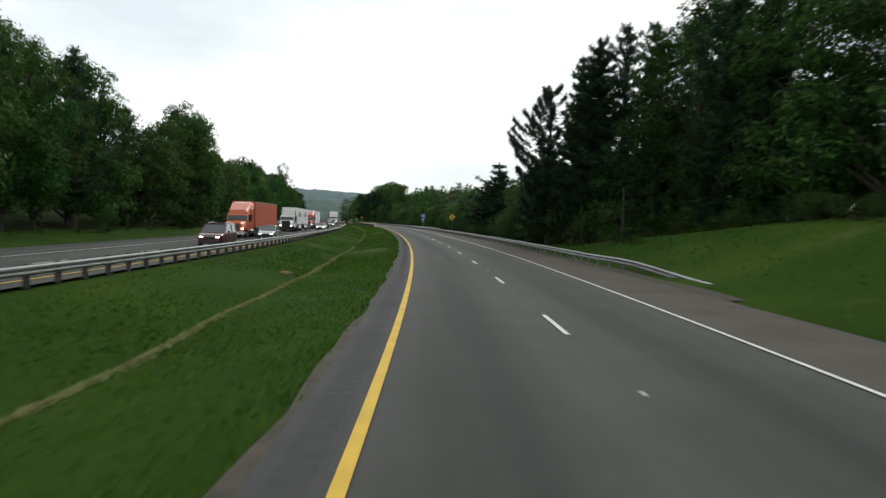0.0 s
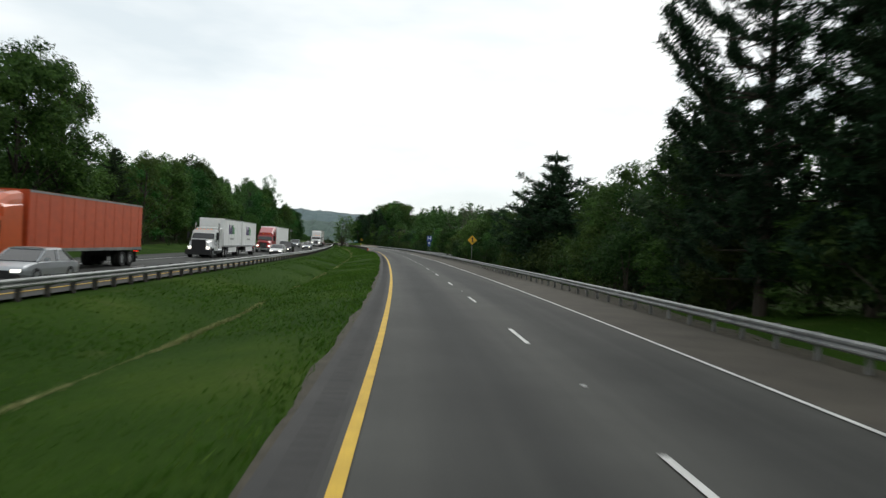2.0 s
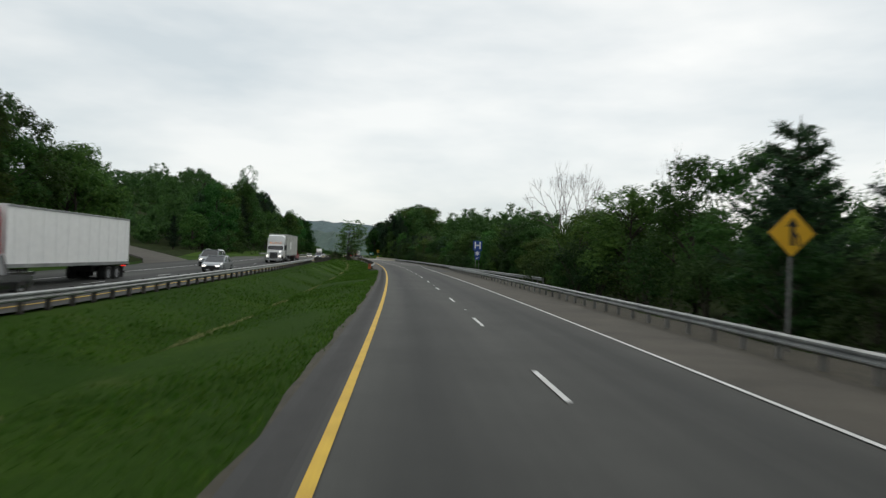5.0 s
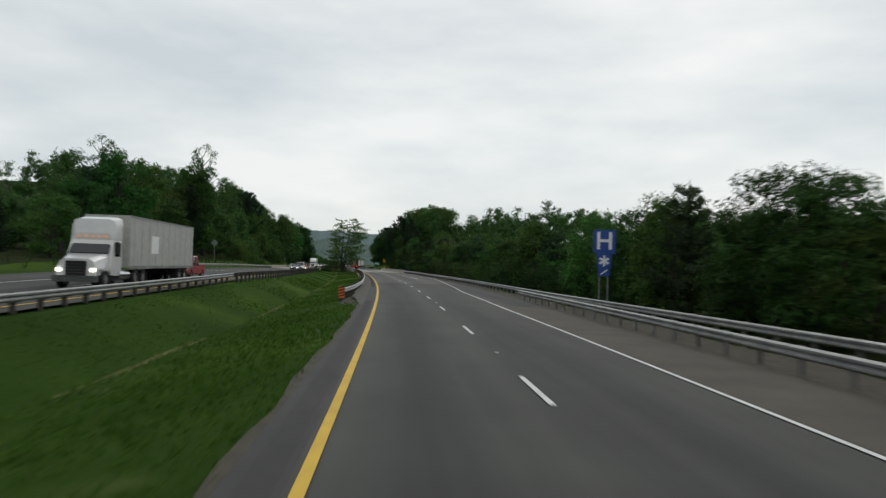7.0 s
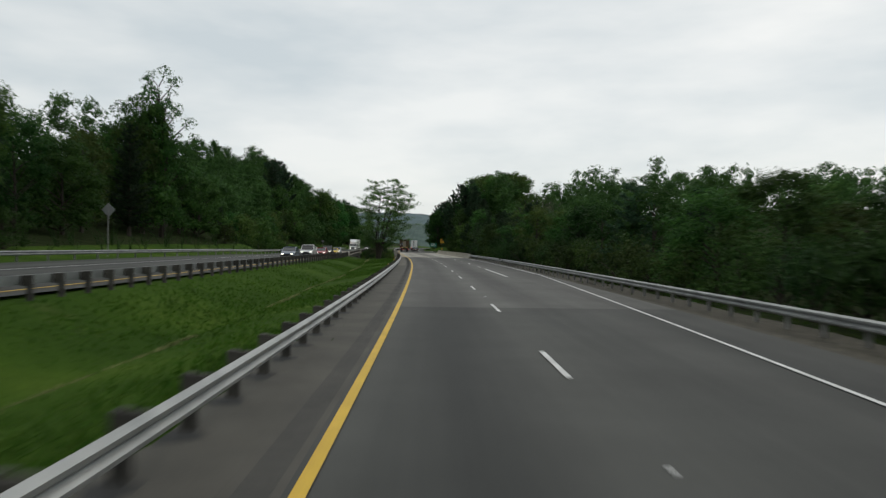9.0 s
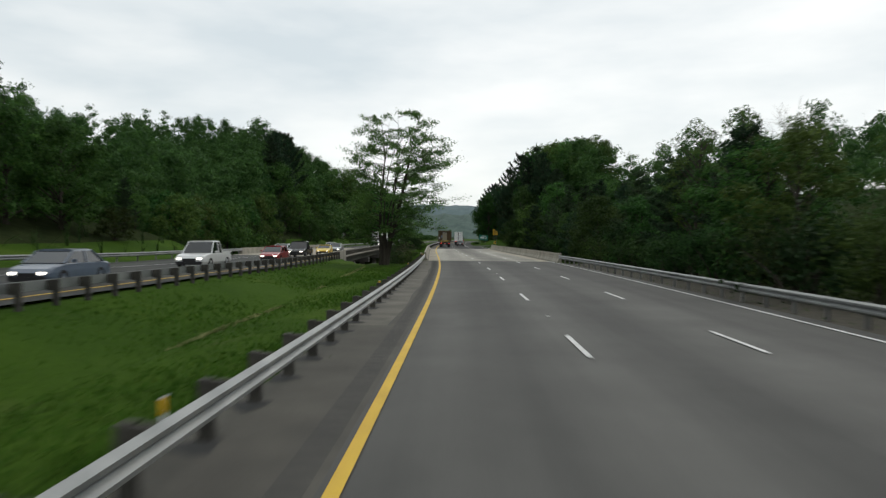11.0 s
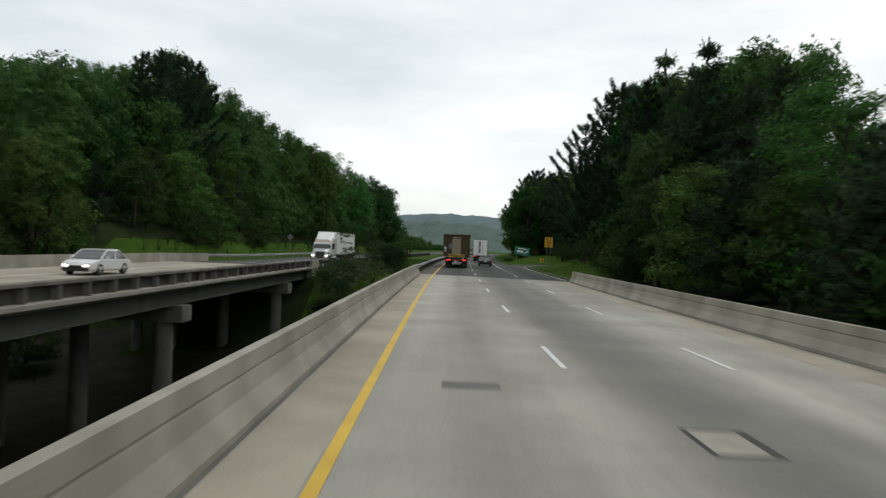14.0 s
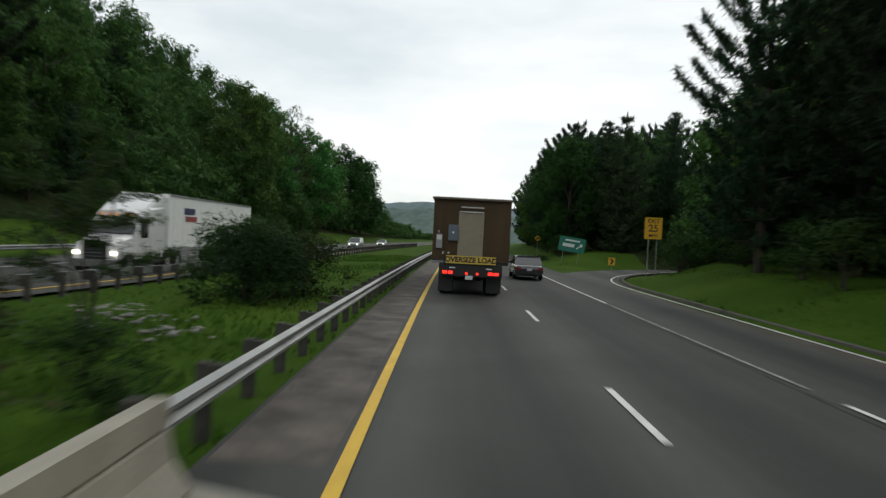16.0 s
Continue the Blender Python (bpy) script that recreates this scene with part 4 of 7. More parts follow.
def broadleaf(seed, h, w, base, per, size, mat, open_=False, label="", lobes_n=30, stems=1):
    """A broad-leaved tree: bent trunk, limbs to each lobe, crown of leaf sprays."""
    rng = np.random.default_rng(seed)
    lobes = []
    for i in range(lobes_n):
        t = (i + rng.uniform(0, 1)) / lobes_n
        z = base + (h - base) * (0.04 + 0.84 * t)
        prof = math.sin(math.pi * min(1, 0.24 + 0.66 * t)) ** 0.65
        a = rng.uniform(0, 2 * math.pi)
        rr = w * prof * math.sqrt(rng.uniform(0.12, 0.95))
        lobes.append(((rr * math.cos(a), rr * math.sin(a), z), w * rng.uniform(0.17, 0.34) * (0.8 if open_ else 1.0)))
    lobes.append(((0, 0, h - 0.27 * w), w * 0.22))
    v, q, t = crown_arrays(rng, lobes, per, size, core=0.0 if open_ else 0.46)
    root = new("tree")
    limbs = []
    trunk_r = 0.018 * h
    top = base + (h - base) * 0.75
    bend = rng.normal(size=2) * 0.25
    path = [(bend[0] * (z / h) ** 2 * 2, bend[1] * (z / h) ** 2 * 2, z) for z in np.linspace(-0.6, top, 7)]
    limbs.append(tube(path, [trunk_r * (1.25 if i == 0 else 1 - 0.13 * i) for i in range(7)], 8))
    for k in range(1, stems):
        an = 2.4 * k
        limbs.append(tube([(0.3 * math.cos(an), 0.3 * math.sin(an), -0.6), (0.45 * math.cos(an), 0.45 * math.sin(an), 1.2), (1.0 * math.cos(an), 1.0 * math.sin(an), h * 0.35), (2.2 * math.cos(an), 2.2 * math.sin(an), h * 0.72)], [trunk_r * 1.2, trunk_r * 0.85, trunk_r * 0.6, trunk_r * 0.2], 7))
    for c, r in lobes[:: 1 if open_ else 2]:
        z0 = max(base * 0.75, c[2] - 0.5 * math.hypot(c[0], c[1]) - 1.2)
        f0 = z0 / top
        st = (bend[0] * (z0 / h) ** 2 * 2, bend[1] * (z0 / h) ** 2 * 2, z0)
        md = (c[0] * 0.5, c[1] * 0.5, (z0 + c[2]) / 2 + 0.15)
        r0 = trunk_r * (0.5 - 0.3 * min(1, f0))
        limbs.append(tube([st, md, c], [r0, r0 * 0.65, r0 * 0.25], 5))
    tv, tf = join(limbs)
    mesh_ob("trunk", tv, tf, M["bark"], root)
    cr = new("crown", fast_mesh("crown", v, q, t, mat))
    cr.parent = root
    return tagged(root, label, "tree")


def pine(seed, h, w, base, label, dens=1.0, ragged=0.25, plume=False):
    """A white pine or spruce: straight trunk, uneven whorls of branches with needle sprays."""
    rng = np.random.default_rng(seed)
    root = new("tree")
    limbs = [tube([(0, 0, -0.6), (0.05, 0, h * 0.5), (0, 0, h)], [0.017 * h, 0.011 * h, 0.02], 8)]
    vs, ts, k = [], [], 0
    z = base
    while z < h - 0.4:
        t = (z - base) / (h - base)
        ln = w * (1 - t) ** 0.75 * (0.55 + 0.45 * min(1, t * 5)) + 0.35
        if plume:
            ln = w * (0.6 + 0.4 * min(1, t * 3)) * (1 - t ** 2.4) ** 0.8 + 0.5
        nb = int(rng.integers(5, 8))
        for i in range(nb):
            a = 2 * math.pi * (i + rng.uniform(0, 0.8)) / nb
            L = ln * rng.uniform(1 - 1.8 * ragged, 1 + ragged)
            rise = rng.uniform(-0.08, 0.22) + 0.4 * t
            ca, sa = math.cos(a), math.sin(a)
            p0 = np.array((0, 0, z))
            p1 = np.array((ca * L * 0.55, sa * L * 0.55, z + L * 0.5 * rise - 0.05 * L))
            p2 = np.array((ca * L, sa * L, z + L * rise + 0.16 * L))
            if plume:
                p1 = np.array((ca * L * 0.6, sa * L * 0.6, z + L * 0.25 * rise - 0.04 * L))
                p2 = np.array((ca * L, sa * L, z + L * (rise + 0.36)))
            limbs.append(tube([p0, p1, p2], [0.035 + 0.012 * L, 0.03, 0.01], 4))
            n = max(6, int(25 * L * dens))
            u = rng.uniform(0.18, 1.0, n) ** (0.5 if plume else 0.75)
            cen = p0[None] * ((1 - u) ** 2)[:, None] + 2 * (u * (1 - u))[:, None] * p1[None] + (u ** 2)[:, None] * p2[None]
            side = np.stack([-sa * np.ones(n), ca * np.ones(n), np.zeros(n)], 1)
            cen = cen + side * (rng.normal(size=n) * 0.15 * L * (1.1 - u))[:, None] + np.array((0, 0, 1)) * (rng.normal(size=n) * 0.12 + 0.05)[:, None]
            nr = np.stack([ca * 0.3 * np.ones(n), sa * 0.3 * np.ones(n), np.ones(n)], 1)
            v, q = leaf_cards(rng, cen, nr, 0.33, 1.5, 0.62)
            vs.append(v)
            ts.append(q + k)
            k += len(v)
        # dense heart of dead twigs and needles
        cv = HEART_V * (1 + 0.25 * rng.normal(size=(len(HEART_V), 1))) * np.array([ln * 0.36, ln * 0.36, 0.75]) + np.array((0, 0, z + 0.1))
        vs.append(cv)
        ts.append(HEART_F + k)
        k += len(cv)
        z += rng.uniform(1.1, 1.6) if plume else rng.uniform(0.8, 1.25)
    tv, tf = join(limbs)
    mesh_ob("trunk", tv, tf, M["bark"], root)
    cr = new("crown", fast_mesh("crown", np.concatenate(vs), np.zeros((0, 4), int), np.concatenate(ts), M["needle"]))
    cr.parent = root
    return tagged(root, label, "tree")


def shrub(seed, h, w, per, size, mat, label, lobes_n=11, low=0.25, small=0.28, large=0.45):
    rng = np.random.default_rng(seed)
    lobes = []
    for i in range(lobes_n):
        a, rr = rng.uniform(0, 6.28), w * rng.uniform(0.0, 0.75)
        lobes.append(((rr * math.cos(a), rr * math.sin(a), h * rng.uniform(low, 0.78) * (1 - 0.35 * rr / w)), w * rng.uniform(small, large)))
    v, q, t = crown_arrays(rng, lobes, per, size, core=0.30)
    root = new("shrub")
    st = [tube([(0, 0, -0.3), (c[0] * 0.4, c[1] * 0.4, c[2] * 0.5), c], [0.05, 0.035, 0.015], 4) for c, r in lobes[:6]]
    tv, tf = join(st)
    mesh_ob("stem", tv, tf, M["bark"], root)
    cr = new("foliage", fast_mesh("foliage", v, q, t, mat))
    cr.parent = root
    return tagged(root, label, "shrub")


def bare_tree(seed, h, label):
    """A leafless, finely forked tree."""
    rng = np.random.default_rng(seed)
    limbs = []

    def fork(p_, d_, ln, r, depth):
        q_ = p_ + d_ * ln
        mid = p_ + d_ * ln * 0.5 + Vector(rng.normal(size=3)) * ln * 0.05
        limbs.append(tube([p_, mid, q_], [r, r * 0.8, r * 0.6], 5 if depth > 2 else 3))
        if depth:
            for _ in range(3 if depth > 1 else 4):
                nd = (d_ + Vector(rng.normal(size=3)) * 0.42 + Vector((0, 0, 0.12))).normalized()
                fork(q_ if rng.uniform() < 0.6 else p_ + d_ * ln * rng.uniform(0.5, 0.95), nd, ln * rng.uniform(0.55, 0.8), r * 0.55, depth - 1)
    fork(Vector((0, 0, -0.3)), Vector((0.03, 0.02, 1)).normalized(), h * 0.36, 0.012 * h, 5)
    root = new("tree")
    v, f = join(limbs)
    mesh_ob("branch_work", v, f, M["bare_twig"], root)
    return tagged(root, label, "tree")


def fan_tree(seed, h, w, stems, gap, leaves, size, mat, label, name="tree", low=0.18, lean=0.0, butt=0.0):
    """A tree of several stems that fan out from one foot, with layered, thinly leaved branches."""
    rng = np.random.default_rng(seed)
    limbs, cen, nor = [], [], []
    for k in range(stems):
        az = 2 * math.pi * (k + rng.uniform(0, 0.6)) / stems
        out = w * rng.uniform(0.18, 0.62)
        top = h * rng.uniform(0.78, 0.97)
        c_, s_ = math.cos(az), math.sin(az)
        foot = 0.022 * h
        pts = [np.array((lean * t ** 1.4 + foot * c_ + out * c_ * t ** 1.7 + 0.10 * w * t * math.sin(5 * t + k), foot * s_ + out * s_ * t ** 1.7, -0.5 + (top + 0.5) * t)) for t in np.linspace(0, 1, 9)]
        r0 = 0.0092 * h * rng.uniform(0.8, 1.1)
        limbs.append(tube(pts, [r0 * (1.2 if j == 0 else 1.02 - 0.118 * j) for j in range(9)], 7))
        n = int(h * (1 - low) / gap)
        for i in range(n):
            t = low + (0.99 - low) * (i + rng.uniform(0, 1)) / n
            x = t * 8
            j = min(7, int(x))
            p0 = pts[j] + (pts[j + 1] - pts[j]) * (x - j)
            a = az + rng.normal() * 1.25
            L = w * (0.25 + 0.55 * math.sin(math.pi * min(1, 0.12 + 0.80 * t)) ** 0.8) * rng.uniform(0.55, 1.05)
            up = rng.uniform(0.02, 0.45)
            dv = np.array((math.cos(a), math.sin(a), up))
            p1 = p0 + dv * L * 0.5 + np.array((0, 0, 0.04 * L))
            p2 = p0 + dv * L + np.array((0, 0, -0.10 * L))
            rb = 0.0031 * h * (1.15 - 0.6 * t)
            limbs.append(tube([p0, p1, p2], [rb, rb * 0.6, rb * 0.22], 4))
            for q in range(4):
                u = rng.uniform(0.35, 1.0)
                b0 = p0 * (1 - u) ** 2 + 2 * u * (1 - u) * p1 + u * u * p2
                b1 = b0 + (dv * 0.6 + rng.normal(size=3) * np.array((0.7, 0.7, 0.28))) * L * 0.27
                limbs.append(tube([b0, b1], [rb * 0.35, rb * 0.12], 3))
                m_ = max(3, int(leaves * L * rng.uniform(0.55, 1.35)))
                f_ = rng.uniform(0.15, 1.15, m_)[:, None]
                cen.append(b0 + (b1 - b0) * f_ + rng.normal(size=(m_, 3)) * np.array((0.07, 0.07, 0.045)) * L)
                nor.append(np.tile((0.0, 0.0, 1.0), (m_, 1)))
    if butt:
        # the stems grow together at the foot
        pts = [(0.06 * math.sin(3 * q), 0.05 * math.sin(4 * q + 1), -0.5 + (0.20 * h + 0.5) * q) for q in np.linspace(0, 1, 7)]
        limbs.append(tube(pts, [butt * g for g in (1.35, 1.08, 0.98, 0.94, 0.92, 0.86, 0.45)], 11))
    v, f = leaf_cards(rng, np.concatenate(cen), np.concatenate(nor), size)
    root = new(name)
    tv, tf = join(limbs)
    mesh_ob("trunk", tv, tf, M["bark"], root)
    cr = new("crown", fast_mesh("crown", v, np.zeros((0, 4), int), f, mat))
    cr.parent = root
    return tagged(root, label, name)


OAKS = [broadleaf(11 + i, h, w, b, 70, 0.36, M["leaf"], label=lb, lobes_n=n) for i, (h, w, b, n, lb) in enumerate([
    (16, 5.0, 1.2, 60, "tall broad-leaved tree in full green leaf"),
    (18, 4.4, 1.8, 58, "slender tall broad-leaved tree in dark green leaf"),
    (13, 5.0, 0.8, 54, "spreading broad-leaved tree with low green branches"),
    (15, 4.0, 1.0, 52, "narrow broad-leaved tree at the wood's edge")])]
YOUNG = [broadleaf(31 + i, h, w, b, 125, 0.215, M["leaf_light"], label=lb, lobes_n=44) for i, (h, w, b, lb) in enumerate([
    (10, 3.6, 0.6, "young broad-leaved tree in fresh light green leaf"),
    (12, 3.4, 0.9, "young maple with fresh yellow-green leaves"),
    (8, 3.2, 0.4, "small bushy tree in light green leaf")])]
FINE = [broadleaf(41 + i, h, w, b, 105, 0.25, M["leaf"], label=lb, lobes_n=54) for i, (h, w, b, lb) in enumerate([
    (17, 4.7, 1.2, "tall leafy broad-leaved tree beside the road"),
    (13, 4.8, 0.8, "spreading leafy tree with low branches beside the road")])]
PINES = [pine(51 + i, h, w, b, lb, dn, rg) for i, (h, w, b, dn, rg, lb) in enumerate([
    (20, 4.6, 1.2, 1.35, 0.28, "tall ragged dark green pine"),
    (14, 4.4, 0.5, 1.3, 0.22, "dense dark green pine branched to the ground"),
    (22, 4.2, 2.5, 1.3, 0.34, "very tall pine with ragged upswept branches"),
    (12, 3.8, 0.4, 1.1, 0.18, "medium dark conifer branched to the ground")])]
PLUMES = [pine(61, 21, 4.6, 2.0, "tall white pine with long upswept plume branches", 2.1, 0.3, True),
          pine(62, 17, 4.4, 1.2, "round-topped white pine with spiky upswept shoots", 2.0, 0.26, True)]
SHRUBS = [shrub(71 + i, h, w, 190, 0.115, m_, lb) for i, (h, w, m_, lb) in enumerate([
    (3.2, 2.4, M["shrub_leaf"], "dense green shrub at the wood's edge"),
    (2.2, 2.0, M["shrub_leaf"], "low spreading green shrub"),
    (4.4, 2.6, M["leaf_light"], "tall bright green thicket shrub")])]
TALL = dict(zip([o.name for o in OAKS + YOUNG + FINE + PINES + SHRUBS], [16, 18, 13, 15, 10, 12, 8, 17, 13, 20, 14, 22, 12, 3.2, 2.2, 4.4]))
OPEN_TREE = fan_tree(97, 13.9, 4.85, 7, 0.45, 25, 0.098, M["leaf_fresh"], "lone tree in the median with open crown and several stems", lean=1.7, low=0.20, butt=0.40)
THIN_TREE = broadleaf(98, 14, 2.8, 4.0, 150, 0.18, M["leaf_light"], open_=True, label="thinly leaved pale tree with a see-through crown", lobes_n=44)
SNAG = bare_tree(5, 13, "leafless pale grey tree with fine forked branches")
TALL[THIN_TREE.name], TALL[SNAG.name] = 14, 13
TALL[PLUMES[0].name], TALL[PLUMES[1].name] = 21.5, 17.5
TEMPLATES = OAKS + YOUNG + FINE + PINES + PLUMES + SHRUBS + [SNAG, THIN_TREE]
USED = set()
rt = random.Random(4)


def plant(kind, s, d, size=1.0, z=None, wide=1.0):
    """Set one tree or shrub on the ground."""
    zz = (ground_z(s, d) if z is None else z) - 0.15
    m = at(s, d, zz, rt.uniform(0, 360))
    if kind in USED:
        ob = copy_thing(kind, m)
    else:
        USED.add(kind)
        ob = kind
        ob.matrix_basis = m
    ob.scale = (size * wide, size * wide, size)
    return ob


def clear(s, d):
    """False on the two ramps."""
    if 190 < s < 320 and d < -22 and side_ramp(s, d)[0] < 8.0:
        return False
    return not (s > 478 and ramp_d(s) - 9 < d < ramp_d(s) + 5.5)


UNDER = []


def belt(s0, s1, step, dist, kinds, top, lo=0.86, hi=1.0, spread=1.5, group="", under=False):
    """A row of trees along the road. dist: lateral by s; top: height of the tree line above the road by s.
    under: its shrubs join the undergrowth, too many to count."""
    s = s0
    while s < s1:
        kind = rt.choice(kinds)
        ss, d = s + rt.uniform(-0.3, 0.3) * step, dist(s) + rt.uniform(-spread, spread)
        if not clear(ss, d):
            s += step
            continue
        h = top(ss) * rt.uniform(lo, hi) - ground_z(ss, d)
        f = max(0.3, h / TALL[kind.name.split(".")[0] + ("." + kind.name.split(".")[1] if "." in kind.name else "")])
        wide = min(1.3, max(0.85, 1.0 / f ** 0.4))
        if under and kind in SHRUBS:
            UNDER.append((kind, ss, d, f, wide, rt.uniform(0, 6.28)))
            s += 1.1 * step * rt.uniform(0.8, 1.2)
            continue
        ob = plant(kind, ss, d, f, wide=wide)
        if group:
            tagged(ob, group=group)
        s += 1.1 * step * rt.uniform(0.8, 1.2)


REAR = []


def rear(s0, s1, step, dist, top, lo=0.86, hi=1.0, spread=2.0, tall=0.86):
    """Rows of trees that show only above and between the front ones."""
    s = s0
    while s < s1:
        ss, d = s + rt.uniform(-0.3, 0.3) * step, dist(s) + rt.uniform(-spread, spread)
        if clear(ss, d):
            REAR.append((ss, d, tall * top(ss) * rt.uniform(lo, hi)))
        s += step * rt.uniform(0.8, 1.2)


def rise(top, near, far):
    """The tree line of a row further back that shows just above the front one."""
    return lambda s: 2.3 + (top(s) - 2.3) * far / near


R_TOP = lambda s: lerp(s, [20, 40, 70, 77, 84, 96, 110, 119, 128, 140, 168, 184, 195, 203, 214, 240, 247, 255, 267, 284, 330, 350, 362, 374, 388, 398, 406, 414, 423, 431, 438, 446, 455, 470, 486, 492, 500, 512, 523, 535, 560, 600, 800],
                       [21, 21, 20.5, 12, 10.3, 9.8, 9.4, 9.6, 10.2, 10.0, 9.5, 7.5, 6.4, 5.6, 6.6, 6.2, 5.0, 6.2, 5.6, 7.6, 8.6, 9.8, 8.0, 8.8, 8.6, 9.8, 11, 11, 10.8, 12.5, 14.8, 18.2, 20.3, 20.8, 20.3, 14, 13, 13.5, 16, 20, 24, 27, 26])
L_TOP = lambda s: lerp(s, [40, 82, 88, 100, 115, 121, 127, 150, 160, 192, 211, 226, 244, 252, 262, 272, 280, 303, 312, 335, 347, 354, 360, 369, 380, 392, 405, 428, 445, 460, 470, 483, 510, 560, 640, 690, 900],
                       [20, 20, 15.5, 16, 21, 18.5, 14, 14, 15.5, 18.5, 14.5, 9, 7.2, 7.4, 8.8, 12.5, 17.5, 21, 18, 18, 21, 23, 21, 18, 12.5, 14.5, 17.5, 17.5, 18.5, 21, 23, 24, 25, 26, 26, 22, 20])
mixed_oak = OAKS + OAKS + YOUNG[:2] + [YOUNG[1], PINES[2]]
# far side of the opposite carriageway
LG = "trees beyond the opposite carriageway"
belt(44, 234, 6.2, lambda s: wood_line(s) - 24, mixed_oak + [PINES[1]], L_TOP, 0.9, 1.06, 2.0, LG)
rear(30, 246, 9.0, lambda s: wood_line(s) - 33, rise(L_TOP, 36, 45), 0.86, 1.0, 2.5)
belt(36, 246, 5.4, lambda s: wood_line(s) - 19.8, SHRUBS + [YOUNG[2]], lambda s: 4.6, 0.6, 1.2, 0.9, LG, under=True)
belt(248, 384, 6.2, lambda s: wood_line(s) - 23.5, mixed_oak + [PINES[1]], L_TOP, 0.78, 1.0, 2.0, LG)
rear(276, 384, 7.5, lambda s: wood_line(s) - 34, lambda s: lerp(s, [276, 286, 296, 306], [9.5, 11, 16, 21]) if s < 306 else rise(L_TOP, 37, 47)(s), 0.86, 1.0, 2.5, 0.98)
belt(250, 384, 5.4, lambda s: wood_line(s) - 18.6, SHRUBS, lambda s: 4.6, 0.6, 1.2, 0.9, LG, under=True)
belt(386, 520, 5.6, lambda s: wood_line(s) - 22, OAKS + [YOUNG[1], PINES[2]], lambda s: 0.66 * L_TOP(s), 0.75, 1.0, 2.0, LG)
belt(478, 545, 9.0, lambda s: wood_line(s) - 30, OAKS + [PINES[2]], lambda s: 1.03 * L_TOP(s), 0.86, 1.0, 2.5, LG)
rear(470, 650, 6.0, lambda s: wood_line(s) - 45, lambda s: lerp(s, [470, 485, 500, 510, 518, 537, 549, 600, 650], [23, 26, 31, 34, 37, 42, 40, 39.5, 39]), 0.96, 1.05, 2.5, 1.0)
rear(386, 660, 6.0, lambda s: wood_line(s) - 30, L_TOP, 0.90, 1.06, 2.5, 1.0)
rear(390, 660, 6.5, lambda s: wood_line(s) - 41, lambda s: lerp(s, [390, 410, 434, 450, 470, 486, 500, 510, 520, 540, 600, 650], [13, 16, 20, 22.5, 23.5, 26.5, 29, 33, 35, 39, 37, 35]), 0.9, 1.02, 3, 1.0)
rear(520, 660, 5.5, lambda s: wood_line(s) - 21, lambda s: 0.66 * L_TOP(s), 0.75, 1.0, 2.0, 1.0)
# the wooded hilltop behind them
for back, up in ((-104, 1.0), (-92, 0.86)):
    rear(476, 690, 6.0, lambda s: back, lambda s: up * lerp(s, [476, 500, 514, 536, 556, 585, 620, 650, 690], [24, 29, 35, 42, 47, 53, 58, 59, 36]), 0.93, 1.02, 3.0, 1.0)
belt(388, 600, 5.4, lambda s: wood_line(s) - 17.3, SHRUBS, lambda s: 5.0, 0.6, 1.2, 0.9, LG, under=True)
rear(660, 860, 6.0, lambda s: wood_line(s) - 19, lambda s: lerp(s, [660, 680, 695, 720, 760, 800, 860], [19, 17, 12, 10, 7.5, 5.5, 4.5]), 0.8, 1.0, 2.5, 1.0)
rear(660, 860, 9.0, lambda s: wood_line(s) - 32, lambda s: lerp(s, [660, 705, 740, 800, 860], [26, 22, 12, 8.5, 5.5]), 0.8, 1.0, 2.5)
belt(246, 392, 4.2, lambda s: median_rail(s) - 18.2, SHRUBS, lambda s: ground_z(s, -30) + 3.0, 0.7, 1.2, 1.0, LG, under=True)
belt(262, 392, 4.6, lambda s: median_rail(s) - 21.6, SHRUBS + [YOUNG[2]], lambda s: ground_z(s, -34) + 4.6, 0.7, 1.2, 1.0, LG, under=True)
belt(392, 600, 4.2, lambda s: median_rail(s) - 16.6, SHRUBS, lambda s: ground_z(s, -29) + 3.2, 0.7, 1.2, 0.9, LG, under=True)
belt(392, 600, 4.4, lambda s: median_rail(s) - 19.4, SHRUBS + [YOUNG[2]], lambda s: ground_z(s, -32) + 5.0, 0.7, 1.2, 1.0, LG, under=True)
# right-hand woods
RG = "trees behind the outer guardrail"
belt(26, 67, 4.0, lambda s: lerp(s, [26, 38, 60, 80], [24, 22, 18.0, 16.5]), [PINES[0], FINE[0], FINE[0], PINES[2], FINE[0]], R_TOP, 0.88, 1.04, 0.8, RG)
belt(24, 72, 3.6, lambda s: lerp(s, [26, 38, 60, 72], [26, 24, 20, 17.5]), [YOUNG[0], FINE[1], YOUNG[2]], lambda s: 9.5, 0.7, 1.1, 0.8, RG)
belt(75, 92, 4.2, lambda s: 16.6, [PINES[3], YOUNG[1], PINES[1]], R_TOP, 0.8, 1.0, 0.8, RG)
belt(4, 80, 3.6, lambda s: lerp(s, [4, 26, 60, 80], [30, 28, 23, 20]), SHRUBS, lambda s: 5.0 + ground_z(s, 24), 0.9, 1.2, 0.8, RG)
rear(20, 84, 6.0, lambda s: lerp(s, [20, 70, 92], [31, 26, 23]), rise(R_TOP, 18, 25), 0.86, 1.0, 2)
rear(14, 74, 4.5, lambda s: lerp(s, [20, 70], [37, 31]), lambda s: 27, 0.85, 1.0, 1.5, 1.0)
rear(14, 74, 5.0, lambda s: lerp(s, [20, 70], [33, 27]), lambda s: 15, 0.85, 1.0, 1.5, 1.0)
